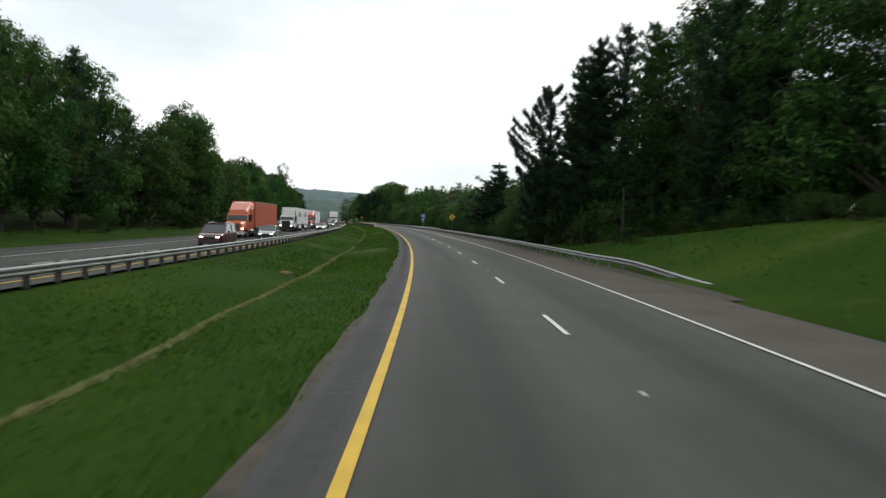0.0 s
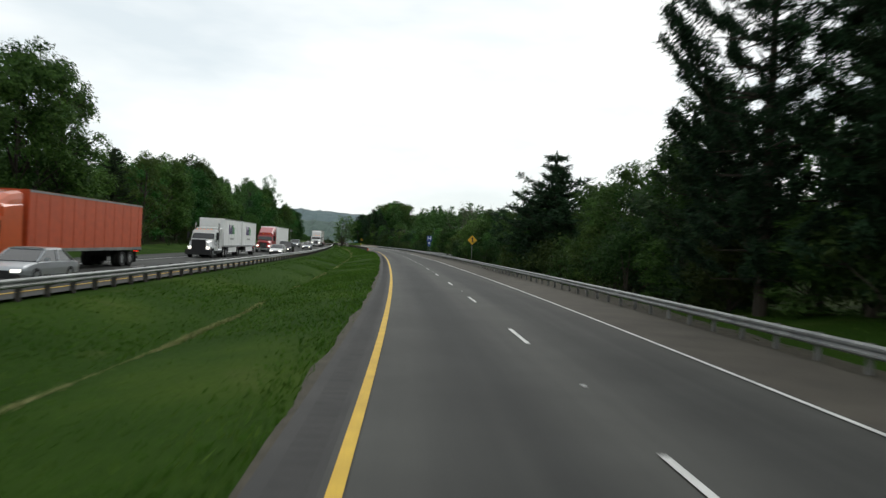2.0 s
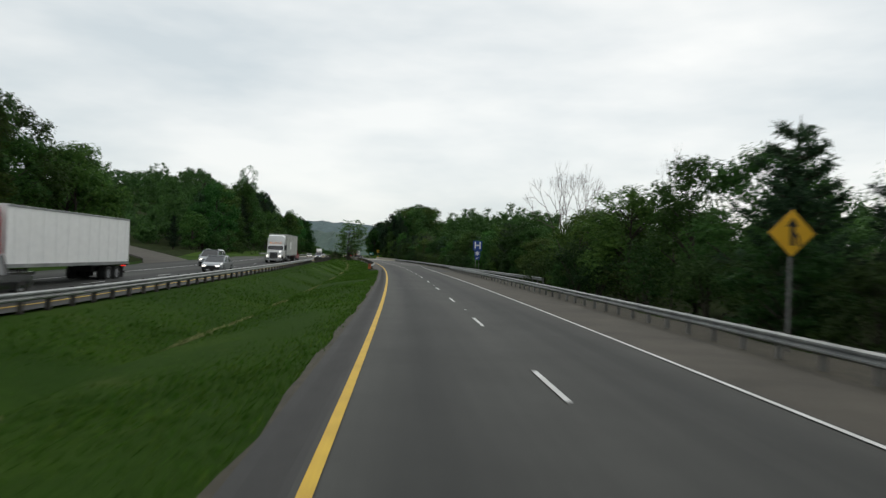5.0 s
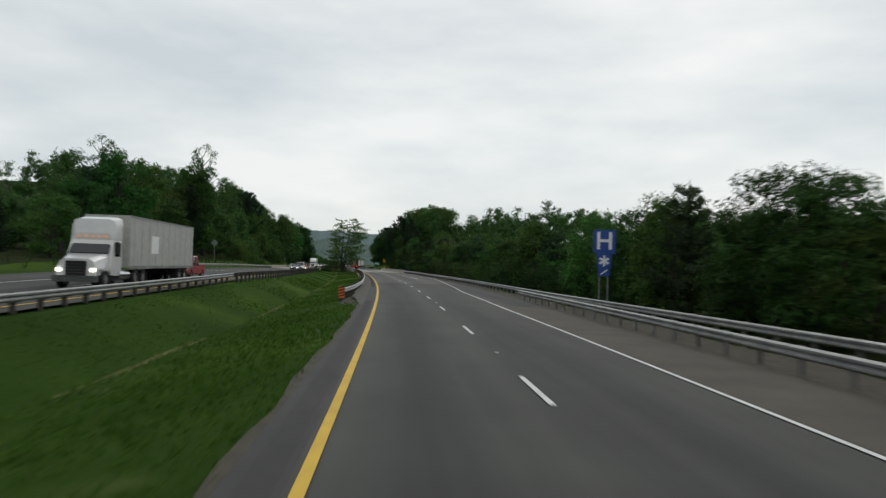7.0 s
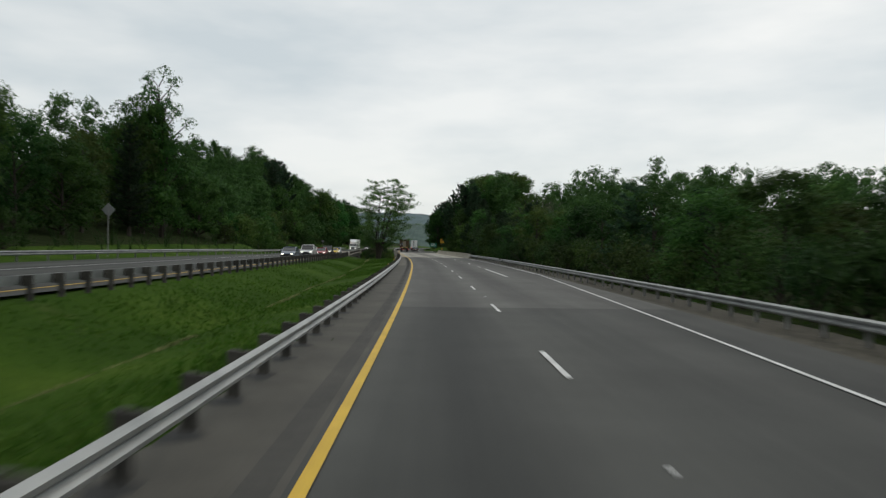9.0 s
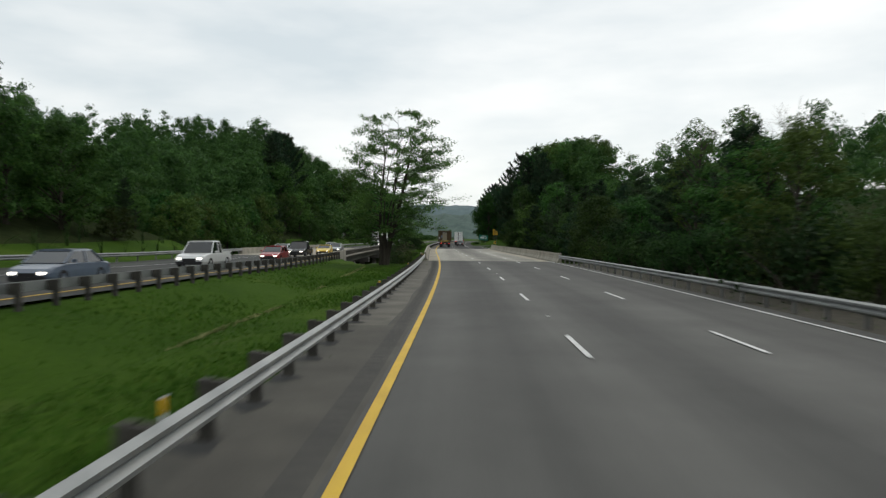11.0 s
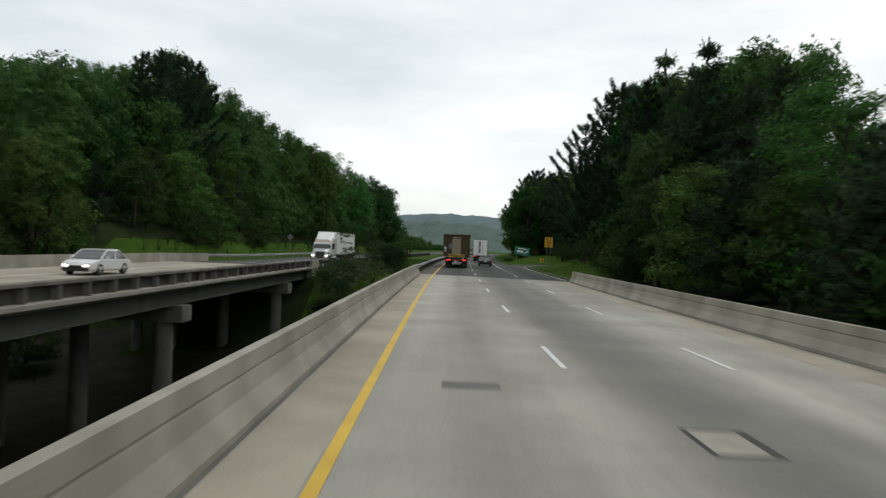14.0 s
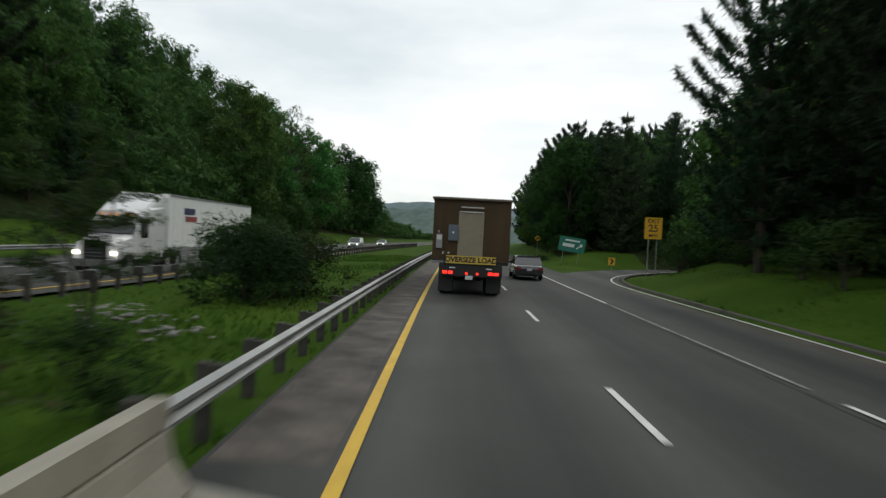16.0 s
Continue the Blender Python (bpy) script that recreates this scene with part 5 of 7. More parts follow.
for k in range(60):
    s = rt.uniform(14, 62)
    plant(SHRUBS[k % 3], s, lerp(s, [14, 30, 62], [19, 17.5, 13.8]) + rt.uniform(-1.0, 6.5), rt.uniform(0.18, 0.6))
belt(34, 90, 4.5, lambda s: lerp(s, [34, 60, 86], [21, 16.6, 14]), SHRUBS + [YOUNG[2]], lambda s: 5.5, 0.6, 1.1, 0.7, RG)
belt(90, 248, 4.4, lambda s: lerp(s, [90, 180, 200, 240], [14.9, 15.2, 17, 18]), SHRUBS + [YOUNG[2]], lambda s: 0.42 * R_TOP(s) + 0.6, 0.6, 1.15, 0.6, RG)
belt(92, 108, 5.0, lambda s: 17, [YOUNG[0], YOUNG[1], PINES[3]], R_TOP, 0.78, 1.0, 1.0, RG)
belt(118, 128, 5.0, lambda s: 17.5, [YOUNG[1], PINES[3]], R_TOP, 0.85, 1.0, 0.8, RG)
belt(128, 248, 5.2, lambda s: lerp(s, [92, 200, 248], [18.3, 18.5, 21]), [YOUNG[0], YOUNG[1], FINE[1], PINES[3], PINES[1]], R_TOP, 0.78, 1.0, 1.3, RG)
rear(92, 248, 8.0, lambda s: 26, rise(R_TOP, 18, 25), 0.82, 0.98, 2.0)
belt(248, 374, 5.2, lambda s: lerp(s, [245, 300, 372], [20, 18, 17.5]), [FINE[1], PINES[1], PINES[3], YOUNG[1], YOUNG[0]], R_TOP, 0.78, 1.0, 1.3, RG)
rear(248, 374, 8.0, lambda s: 27, rise(R_TOP, 18, 26), 0.85, 1.0, 2.0)
belt(246, 374, 4.4, lambda s: lerp(s, [246, 300], [16, 14.6]), SHRUBS, lambda s: 4.4, 0.6, 1.1, 0.6, RG)
belt(376, 450, 5.0, lambda s: lerp(s, [376, 450], [19.5, 18.5]), [PINES[1], YOUNG[0], YOUNG[1], PINES[3], FINE[1]], lambda s: 0.75 * R_TOP(s), 0.75, 1.0, 1.3, RG)
belt(376, 500, 5.8, lambda s: lerp(s, [376, 450, 500], [24, 22, 25]), [PINES[2], PINES[0], PINES[1], FINE[0], PINES[2]], rise(R_TOP, 18, 22), 0.82, 0.96, 1.5, RG)
rear(376, 500, 8.0, lambda s: lerp(s, [376, 500], [30, 33]), rise(R_TOP, 18, 27), 0.84, 1.0, 2.0)
belt(448, 545, 4.4, lambda s: lerp(s, [448, 470, 500, 545], [16.5, 17.5, 22.5, 28]), SHRUBS + [YOUNG[2]], lambda s: 5.2, 0.6, 1.0, 0.8, RG)
belt(500, 600, 8.0, lambda s: lerp(s, [500, 540, 640], [28, 32, 42]), [PLUMES[1], PINES[0], OAKS[1]], lambda s: lerp(s, [500, 520, 540, 560, 600], [19, 20, 22, 24.5, 31]), 0.86, 1.0, 2.0, RG)
belt(536, 640, 7.5, lambda s: 16.5, [PLUMES[1], PINES[1], PLUMES[0], OAKS[0]], lambda s: 19.5, 0.75, 1.0, 1.2, RG)
belt(531, 572, 3.6, lambda s: 15.5, SHRUBS, lambda s: 3.8, 0.6, 1.0, 1.2, RG)
belt(532, 570, 5.0, lambda s: 22, [PINES[1], OAKS[0], PINES[2]], lambda s: 20, 0.8, 1.0, 1.5, RG)
rear(560, 800, 6.0, lambda s: 23, lambda s: lerp(s, [560, 600], [23, 27]), 0.8, 1.0, 2, 1.0)
rear(545, 700, 6.0, lambda s: 30, lambda s: lerp(s, [545, 600], [22, 28]), 0.8, 1.0, 2, 1.0)
# outer side of the exit ramp
for k in range(9):
    s = 494 + 3.4 * k
    d = ramp_d(s) + ramp_half(s) + 4.2
    plant(SHRUBS[k % 3], s, d, rt.uniform(0.8, 1.2))
    plant((PINES[1], FINE[1], PINES[3])[k % 3], s + 0.8, d + 5.5, rt.uniform(0.95, 1.15))
    REAR.append((s + 1, d + 12, 16.5))
plant(YOUNG[0], 534.5, 14.0, 0.72)
for s, d, f in ((527, 11.5, 0.5), (529, 13.6, 0.7), (524.5, 14.5, 0.5), (531, 11.0, 0.5), (530, 16.5, 0.8)):
    plant(SHRUBS[1], s, d, f)
# single trees that stand out
def stand(trees):
    """Single trees: kind, place along and across the road, height of the top above it."""
    for kind, s, d, h in trees:
        plant(kind, s, d, (h - ground_z(s, d)) / TALL[kind.name])


# right-hand wood, first half
stand([(PINES[2], 63, 17.6, 20.5), (PINES[0], 67.5, 17.2, 19.5), (PLUMES[0], 70.8, 14.8, 17.6), (PINES[3], 77.5, 15.5, 12), (THIN_TREE, 138.6, 18.5, 11.6),
       (YOUNG[0], 209.5, 18.4, 7), (FINE[1], 212.5, 17.6, 7.6), (PINES[3], 221.5, 17.6, 7.8), (FINE[1], 224.5, 18, 7.6), (FINE[1], 231, 18.2, 7.3), (FINE[1], 240.5, 18.4, 7.6),
       (PINES[3], 254, 18.4, 6.8), (YOUNG[0], 260.5, 18, 8), (FINE[1], 263.5, 18.3, 7.6), (SNAG, 340, 19.5, 11), (THIN_TREE, 346, 18.5, 10.6), (THIN_TREE, 351, 17.5, 10.8)])
# right-hand wood past the bridge
stand([(PINES[2], 459, 20.5, 20.5), (OAKS[3], 460, 34, 24.5), (OAKS[0], 466, 33.5, 26), (PLUMES[0], 469, 20.3, 22.5), (OAKS[1], 470, 38, 27.5), (OAKS[0], 472, 34, 27),
       (OAKS[3], 474, 31, 26.5), (PINES[0], 477, 20.8, 23), (SNAG, 478, 23.6, 22.5), (OAKS[1], 478, 36, 28), (OAKS[0], 480, 30, 27.5), (PLUMES[0], 483, 18.6, 20.5),
       (OAKS[2], 484, 35, 27), (PINES[0], 489, 37, 26.5), (OAKS[2], 489, 30.5, 28.5), (PLUMES[1], 494, 23.5, 14.5), (PINES[2], 495, 38, 25.5), (OAKS[1], 500, 36, 31),
       (OAKS[2], 500, 41, 30), (PLUMES[0], 503, 40, 24.5), (OAKS[0], 509, 37, 29.5), (PLUMES[1], 511, 29, 15.5), (OAKS[3], 519, 40, 32.5), (PLUMES[1], 545, 18.8, 19.5),
       (PLUMES[0], 556, 18.4, 22.5), (PLUMES[0], 564, 17.6, 22)])
# beyond the other carriageway
stand([(THIN_TREE, 82, -36, 20), (THIN_TREE, 118, -34, 20), (THIN_TREE, 292, -41, 21), (OAKS[1], 350, -40, 25), (THIN_TREE, 353, -38, 30), (PINES[2], 486, -44, 29),
       (PINES[2], 492, -44, 31), (PLUMES[0], 500, -45, 33), (PLUMES[0], 507, -45.5, 34), (OAKS[0], 560, -37, 28), (OAKS[1], 575, -37, 28), (THIN_TREE, 595, -38, 30.5),
       (OAKS[0], 603, -37, 27), (OAKS[1], 622, -37, 27), (OAKS[0], 640, -37, 28.5), (OAKS[2], 655, -37, 26.5), (OAKS[1], 670, -37.5, 25.5)])
for s, d, h, wide in ((114.2, 16.6, 12.2, 1.75), (116.0, 17.4, 11.0, 1.6)):
    plant(PINES[1], s, d, (h - ground_z(s, d)) / TALL[PINES[1].name], wide=wide)
# median
lone = OPEN_TREE
lone.matrix_basis = at(369.3, -5.3, ground_z(369.3, -5.3) - 0.1, 0) @ Matrix.Scale(1.06, 4)
plant(SHRUBS[0], 379, -4.6, 0.8)
for s, d, f in ((384, -6, 1.0), (389, -4.5, 1.1)):
    plant(SHRUBS[2], s, d, f)
BUSH = shrub(79, 3.7, 2.7, 560, 0.085, M["shrub_leaf"], "broad dark green round bush in the median grass", 40, 0.08, 0.13, 0.30)
BUSH.matrix_basis = at(466.3, -6.0, ground_z(466.3, -6.0) - 0.25, 20) @ Matrix.Scale(1.0, 4)
copy_thing(BUSH, at(469.6, -4.6, ground_z(469.6, -4.6) - 0.25, 150) @ Matrix.Scale(0.92, 4))
copy_thing(BUSH, at(470.2, -6.9, ground_z(470.2, -6.9) - 0.25, 260) @ Matrix.Scale(1.08, 4))
for s, d, f in ((377.5, -3.2, 0.55), (381, -3.4, 0.6), (386, -3.6, 0.7)):
    plant(SHRUBS[2], s, d, f)
SAPLING = fan_tree(61, 5.6, 2.3, 3, 0.34, 30, 0.085, M["shrub_leaf"], "thin leaning sapling with sparse dark leaves", low=0.3)
SAPLING.matrix_basis = at(459.0, -7.6, ground_z(459.0, -7.6) - 0.05, 30)
THICKET = fan_tree(62, 2.6, 1.7, 7, 0.42, 14, 0.075, M["dull_leaf"], "thin brownish shrub of loose upright twigs", "shrub", 0.12)
THICKET.matrix_basis = at(450.5, -5.6, ground_z(450.5, -5.6) - 0.05, 80)
copy_thing(THICKET, at(453.4, -7.4, ground_z(453.4, -7.4) - 0.05, 200))
for s, d, f in ((446.5, -3.6, 0.55), (449.0, -4.6, 0.6), (452.0, -3.4, 0.45), (454.5, -5.2, 0.6), (447.5, -7.2, 0.8), (456.0, -9.2, 0.8), (451.0, -9.8, 1.0), (444.0, -6.0, 0.8), (446.5, -9.4, 0.9), (442.0, -4.4, 0.7), (440.0, -7.5, 0.9), (438.0, -4.0, 0.8), (443.2, -3.0, 0.8), (440.6, -5.6, 1.0), (445.6, -4.6, 0.9), (437.0, -6.2, 1.0), (443.4, -8.0, 1.1), (447.6, -5.6, 0.7), (434.5, -4.6, 1.0), (441.2, -9.6, 1.1), (455.2, -8.2, 0.5), (453.0, -9.0, 0.7), (456.2, -10.0, 0.5), (450.6, -8.0, 0.7)):
    plant(SHRUBS[1], s, d, f)
for s, d, f in ((450.6, -8.6, 0.95), (452.4, -7.6, 0.85), (449.2, -7.4, 0.9), (453.6, -9.4, 0.8), (447.8, -9.0, 0.8), (455.4, -8.6, 0.6)):
    copy_thing(THICKET, at(s, d, ground_z(s, d) - 0.05, 67 * s) @ Matrix.Scale(f, 4))
for s, d, f in ((448.4, -8.4, 0.8), (450.2, -9.6, 0.8), (451.8, -8.2, 0.7), (446.2, -8.6, 0.9), (453.0, -8.8, 0.6)):
    plant(SHRUBS[0], s, d, f)
copy_thing(THICKET, at(379.5, -4.4, ground_z(379.5, -4.4) - 0.05, 10))
for s, d, f, wide in ((191.5, 17.6, 1.12, 0.72), (187.2, 18.0, 1.06, 0.6), (166.5, 18.4, 0.95, 0.42)):
    plant(SNAG, s, d, f, wide=wide)


def undergrowth():
    """Low shrubs along the edge of the far woods, joined."""
    vs, ts, k = [], [], 0
    data = {}
    for kind in SHRUBS:
        me = kind.children[1].data
        co = np.zeros(len(me.vertices) * 3, dtype=np.float32)
        me.vertices.foreach_get("co", co)
        data[kind] = co.reshape(-1, 3)
    for kind, s, d, f, wide, a in UNDER:
        c, sn = math.cos(a), math.sin(a)
        v = data[kind] @ np.array([[c, sn, 0], [-sn, c, 0], [0, 0, 1]]) * np.array((f * wide, f * wide, f)) + np.array(P(s, d, ground_z(s, d) - 0.15))
        tri = np.zeros(len(kind.children[1].data.loops), dtype=np.int32)
        kind.children[1].data.loops.foreach_get("vertex_index", tri)
        vs.append(v)
        ts.append(tri.reshape(-1, 3) + k)
        k += len(v)
    ob = new("undergrowth", fast_mesh("undergrowth", np.concatenate(vs), np.zeros((0, 4), int), np.concatenate(ts), M["shrub_leaf"]))
    return tagged(ob, "dense green undergrowth along the edge of the woods", "undergrowth", kind="stuff")


undergrowth()
for ob in TEMPLATES:
    if ob not in USED:
        for c in list(ob.children):
            bpy.data.objects.remove(c)
        bpy.data.objects.remove(ob)


def far_woods():
    """Wooded hills beyond the detailed trees: one object of small crowns."""
    rng = np.random.default_rng(8)
    vs, ts, k = [], [], 0

    def add(x, y, z, h, w):
        nonlocal k
        lobes = []
        for i in range(7):
            a, t = rng.uniform(0, 6.28), i / 6
            rr = w * 0.55 * math.sin(math.pi * (0.2 + 0.75 * t))
            lobes.append(((x + rr * math.cos(a), y + rr * math.sin(a), z + h * (0.25 + 0.68 * t)), w * rng.uniform(0.38, 0.52)))
        v, q, t_ = crown_arrays(rng, lobes, 9, 0.62, core=0.66)
        vs.append(v)
        ts.append(t_ + k)
        k += len(v)
    def low_left(s, d, z, h):
        return min(h, max(4.0, 1.3 - 0.145 * d - z)) if d < 0 and 230 < s < 430 else rng.uniform(5, 8) if d < 0 and s > 690 else h

    for s, d0, d1, n in ((60, -80, -50, 8), (160, -90, -52, 8), (260, -100, -55, 8), (350, -110, -56, 12), (430, -120, -72, 14), (520, -120, -72, 12), (610, -130, -60, 16), (720, -140, -45, 26), (820, -150, -40, 30),
                         (130, 34, 70, 12), (220, 34, 70, 12), (320, 36, 75, 16), (420, 38, 80, 16), (520, 46, 90, 18), (620, 55, 110, 20), (730, 28, 110, 26), (830, 22, 120, 30), (920, 20, 120, 24)):
        for _ in range(n):
            ss, d = s + rng.uniform(-50, 50), rng.uniform(d0, d1)
            if (-45 < d < 20 and ss < 860) or not clear(ss, d):
                continue
            x, y, z = P(ss, d, ground_z(ss, d))
            h = rng.uniform(0.8, 1.1) * (5 + 0.09 * (d - 20)) if d > 0 and ss < 400 else rng.uniform(12, 19)
            add(x, y, z - 0.5, low_left(ss, d, z, h), rng.uniform(3.5, 5.2))
    for _ in range(750):
        ss = rng.uniform(-30, 760)
        d = rng.uniform(-150, -52) if rng.uniform() < 0.55 and ss < 690 else rng.uniform(38, 120)
        if not clear(ss, d):
            continue
        low = d > 0 and ss < 400
        h, w = (rng.uniform(5, 7) + 0.06 * (d - 38), 3.6) if low else (rng.uniform(11, 16), rng.uniform(3.8, 5.0))
        x, y, z = P(ss, d, ground_z(ss, d))
        h = low_left(ss, d, z, h)
        lobes = [((x + rng.normal() * 0.3 * w, y + rng.normal() * 0.3 * w, z + h * f_), w * rng.uniform(0.42, 0.6)) for f_ in (0.3, 0.5, 0.62, 0.78)]
        v, q, t_ = crown_arrays(rng, lobes, 5, 0.8, core=0.72)
        vs.append(v)
        ts.append(t_ + k)
        k += len(v)
    for ss, d, top in REAR:
        z = ground_z(ss, d)
        x, y, _ = P(ss, d, 0)
        h = max(3.5, top - z)
        n = int(13 + h * 0.6)
        w = 3.2 + 0.09 * h
        lobes = []
        for i in range(n):
            t = i / (n - 1)
            a, rr = rng.uniform(0, 6.28), w * math.sin(math.pi * min(1, 0.25 + 0.70 * t)) * math.sqrt(rng.uniform(0.1, 0.8))
            rl = w * rng.uniform(0.28, 0.42)
            lobes.append(((x + rr * math.cos(a), y + rr * math.sin(a), z + 0.12 * h + (0.88 * h - rl) * t), rl))
        near = 0 < d < 36 and ss < 380
        v, q, t_ = crown_arrays(rng, lobes, 85 if near else 17, 0.2 if near else 0.52, core=0.42 if near else 0.56)
        vs.append(v)
        ts.append(t_ + k)
        k += len(v)
    ob = new("far_woods", fast_mesh("far_woods", np.concatenate(vs), np.zeros((0, 4), int), np.concatenate(ts), M["wood_far"]))
    return tagged(ob, "dense green broad-leaved woods on the hills", "woods", kind="stuff")


far_woods()


def ridge(name, cx, cy, bearing, width, depth, height, seed, mat, label):
    """A distant wooded ridge with a bumpy tree line."""
    v, f = [], []
    nu, nv = 160, 10
    a = radians(bearing)
    for i in range(nu):
        u = (i / (nu - 1) - 0.5)
        env = math.exp(-(u * 2.4) ** 2)
        for j in range(nv):
            t = j / (nv - 1)
            h = height * env * math.sin(math.pi * 0.5 * t) * (1 + 0.25 * noise.noise((u * 7, seed, t)))
            h += (6.0 * noise.noise((u * width * 0.06, t * 9, seed)) + 3 * noise.noise((u * width * 0.17, t * 21, seed))) * min(1, 2 * t)
            x, y = u * width, t * depth
            v.append((cx + x * math.cos(a) - y * math.sin(a), cy + x * math.sin(a) + y * math.cos(a), h - 6))
    for i in range(nu - 1):
        for j in range(nv - 1):
            q = i * nv + j
            f.append((q, q + nv, q + nv + 1, q + 1))
    return tagged(mesh_ob(name, v, f, mat, smooth=False), label, "hill", kind="structure")


# the ridges' haze is only their tinted paint, no air between
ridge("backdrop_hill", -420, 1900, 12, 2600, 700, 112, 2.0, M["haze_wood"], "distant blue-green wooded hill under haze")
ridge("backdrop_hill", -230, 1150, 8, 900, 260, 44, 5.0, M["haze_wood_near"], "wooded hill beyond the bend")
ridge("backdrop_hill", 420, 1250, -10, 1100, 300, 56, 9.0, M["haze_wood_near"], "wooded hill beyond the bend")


def grass_tufts():
    """Grass blades along the median edge and the right bank."""
    rng = np.random.default_rng(3)
    n1, n2 = 150000, 26000
    n3 = 16000
    s = np.concatenate([rng.uniform(2, 372, n1), rng.uniform(14, 515, n2), rng.uniform(446, 530, n3)])
    d = np.concatenate([-1.0 - 13.0 * rng.uniform(0, 1, n1) ** 1.2, 11.2 + 6 * rng.uniform(0, 1, n2), -1.9 - 12.5 * rng.uniform(0, 1, n3)])
    vs = []
    for a, b in zip(s, d):
        if b < 0 and a > 228 and b > -2.4:
            b -= 1.3
        if b > 0:
            b = max(b, right_edge(a) + 0.35 + 0.5 * rng.uniform())
            if a > 478 and (not clear(a, b) or b < right_edge(a) + 1.0):
                continue
        if b < 0 and b < median_rail(a) + 0.5:
            b = -1.2 - rng.uniform(0, 8)
        if valley(a, b) > 0.1:
            continue
        x, y, z = P(a, b, ground_z(a, b))
        h = rng.uniform(0.04, 0.12) * (1.6 if rng.uniform() < 0.06 else 1) * (1.5 if a > 445 else 1.0)
        t = rng.uniform(0, 6.28)
        w = rng.uniform(0.02, 0.055)
        lx, ly = rng.normal(size=2) * 0.08
        vs += [(x - math.cos(t) * w, y - math.sin(t) * w, z - 0.04), (x + math.cos(t) * w, y + math.sin(t) * w, z - 0.04), (x + lx, y + ly, z + h)]
    q = np.arange(len(vs)).reshape(-1, 3)
    ob = new("grass", fast_mesh("grass", np.array(vs), np.zeros((0, 4), int), q, M["grass_blade"]))
    return tagged(ob, "rough green grass tufts along the verges", "grass", kind="stuff")


grass_tufts()
def straw():
    """Dry blades along the lip of the median ditch."""
    rng = np.random.default_rng(17)
    vs = []
    for i in range(30000):
        s = rng.uniform(2, 70) if i < 12000 else rng.uniform(70, 372)
        if noise.noise((s * 0.09, 0.0, 7.0)) < (-0.4 if s < 70 else 0.0):
            continue
        d = ditch_line(s) + 0.18 + rng.normal() * 0.13
        x, y, z = P(s, d, ground_z(s, d))
        a, w, h = rng.uniform(0, 6.28), rng.uniform(0.03, 0.07), rng.uniform(0.05, 0.14)
        lx, ly = rng.normal(size=2) * 0.07
        vs += [(x - math.cos(a) * w, y - math.sin(a) * w, z - 0.03), (x + math.cos(a) * w, y + math.sin(a) * w, z - 0.03), (x + lx, y + ly, z + h)]
    ob = new("dry_grass", fast_mesh("dry_grass", np.array(vs), np.zeros((0, 4), int), np.arange(len(vs)).reshape(-1, 3), M["straw_blade"]))
    return tagged(ob, "dry straw-coloured grass along the ditch", "grass", kind="stuff")


straw()


def rubble():
    """Pale broken stones lying in the grass beside the bridge's end."""
    rng = np.random.default_rng(12)
    vs, ts, k = [], [], 0
    for _ in range(90):
        f = rng.uniform(-0.1, 1.1)
        s, d = 463.6 - 4.4 * f + rng.normal() * 0.8, -9.0 + 3.4 * f + rng.normal() * 0.5
        r = rng.uniform(0.03, 0.12)
        c = np.array(P(s, d, ground_z(s, d) + 0.03))
        vs.append(c + HEART_V * (1 + 0.25 * rng.normal(size=(8, 1))) * r * np.array((1.3, 1.0, 0.55)))
        ts.append(HEART_F + k)
        k += 8
    ob = new("rubble", fast_mesh("rubble", np.concatenate(vs), np.zeros((0, 4), int), np.concatenate(ts), M["pale_stone"]))
    return tagged(ob, "scattered pale broken stones in the grass", "stones", kind="stuff")


rubble()


def soil_spot():
    """Bare reddish earth broken out of the ditch's side."""
    rng = np.random.default_rng(23)
    vs, ts = [], []
    for k in range(150):
        s, d = 37.8 + rng.normal() * 0.42, -7.25 + rng.normal() * 0.13
        c = np.array(P(s, d, ground_z(s, d) + 0.02))
        vs.append(c + HEART_V * (1 + 0.25 * rng.normal(size=(8, 1))) * rng.uniform(0.03, 0.09) * np.array((1.2, 1.0, 0.7)))
        ts.append(HEART_F + 8 * k)
    ob = new("bare_soil", fast_mesh("bare_soil", np.concatenate(vs), np.zeros((0, 4), int), np.concatenate(ts), M["dry_soil"]))
    return tagged(ob, "small broken patch of bare earth in the grass", "soil", kind="stuff")


soil_spot()


# ---- vehicles ----
PAINT = {}


def paint(key, col, rough=0.3, coat=0.6, metal=0.0):
    if key not in PAINT:
        PAINT[key] = plain(key, col, rough, metal, coat)
    return PAINT[key]


M["tyre"] = surface("tyre_rubber", (0.012, 0.012, 0.012), (0.022, 0.022, 0.021), scale=6, fine=30, rough=0.85)
M["chrome"] = plain("dull_chrome", (0.55, 0.56, 0.57), 0.22, 1.0)
M["alloy"] = plain("wheel_alloy", (0.42, 0.43, 0.44), 0.35, 0.8)
M["dark_glass"] = plain("tinted_glass", (0.010, 0.012, 0.014), 0.06, 0.0, 0.5)
M["black_trim"] = plain("black_trim", (0.014, 0.014, 0.015), 0.5)
M["frame_black"] = plain("frame_black", (0.018, 0.017, 0.017), 0.65, 0.0, 0.0, dirt=0.3)
M["head_lamp"] = glow("lit_head_lamp", (1.0, 0.93, 0.82), 2.6)
M["head_lamp_off"] = plain("lamp_lens", (0.6, 0.62, 0.63), 0.12)
M["tail_lamp"] = glow("lit_tail_lamp", (1.0, 0.03, 0.02), 1.6)
M["tail_lens"] = plain("red_lens", (0.28, 0.012, 0.012), 0.2)
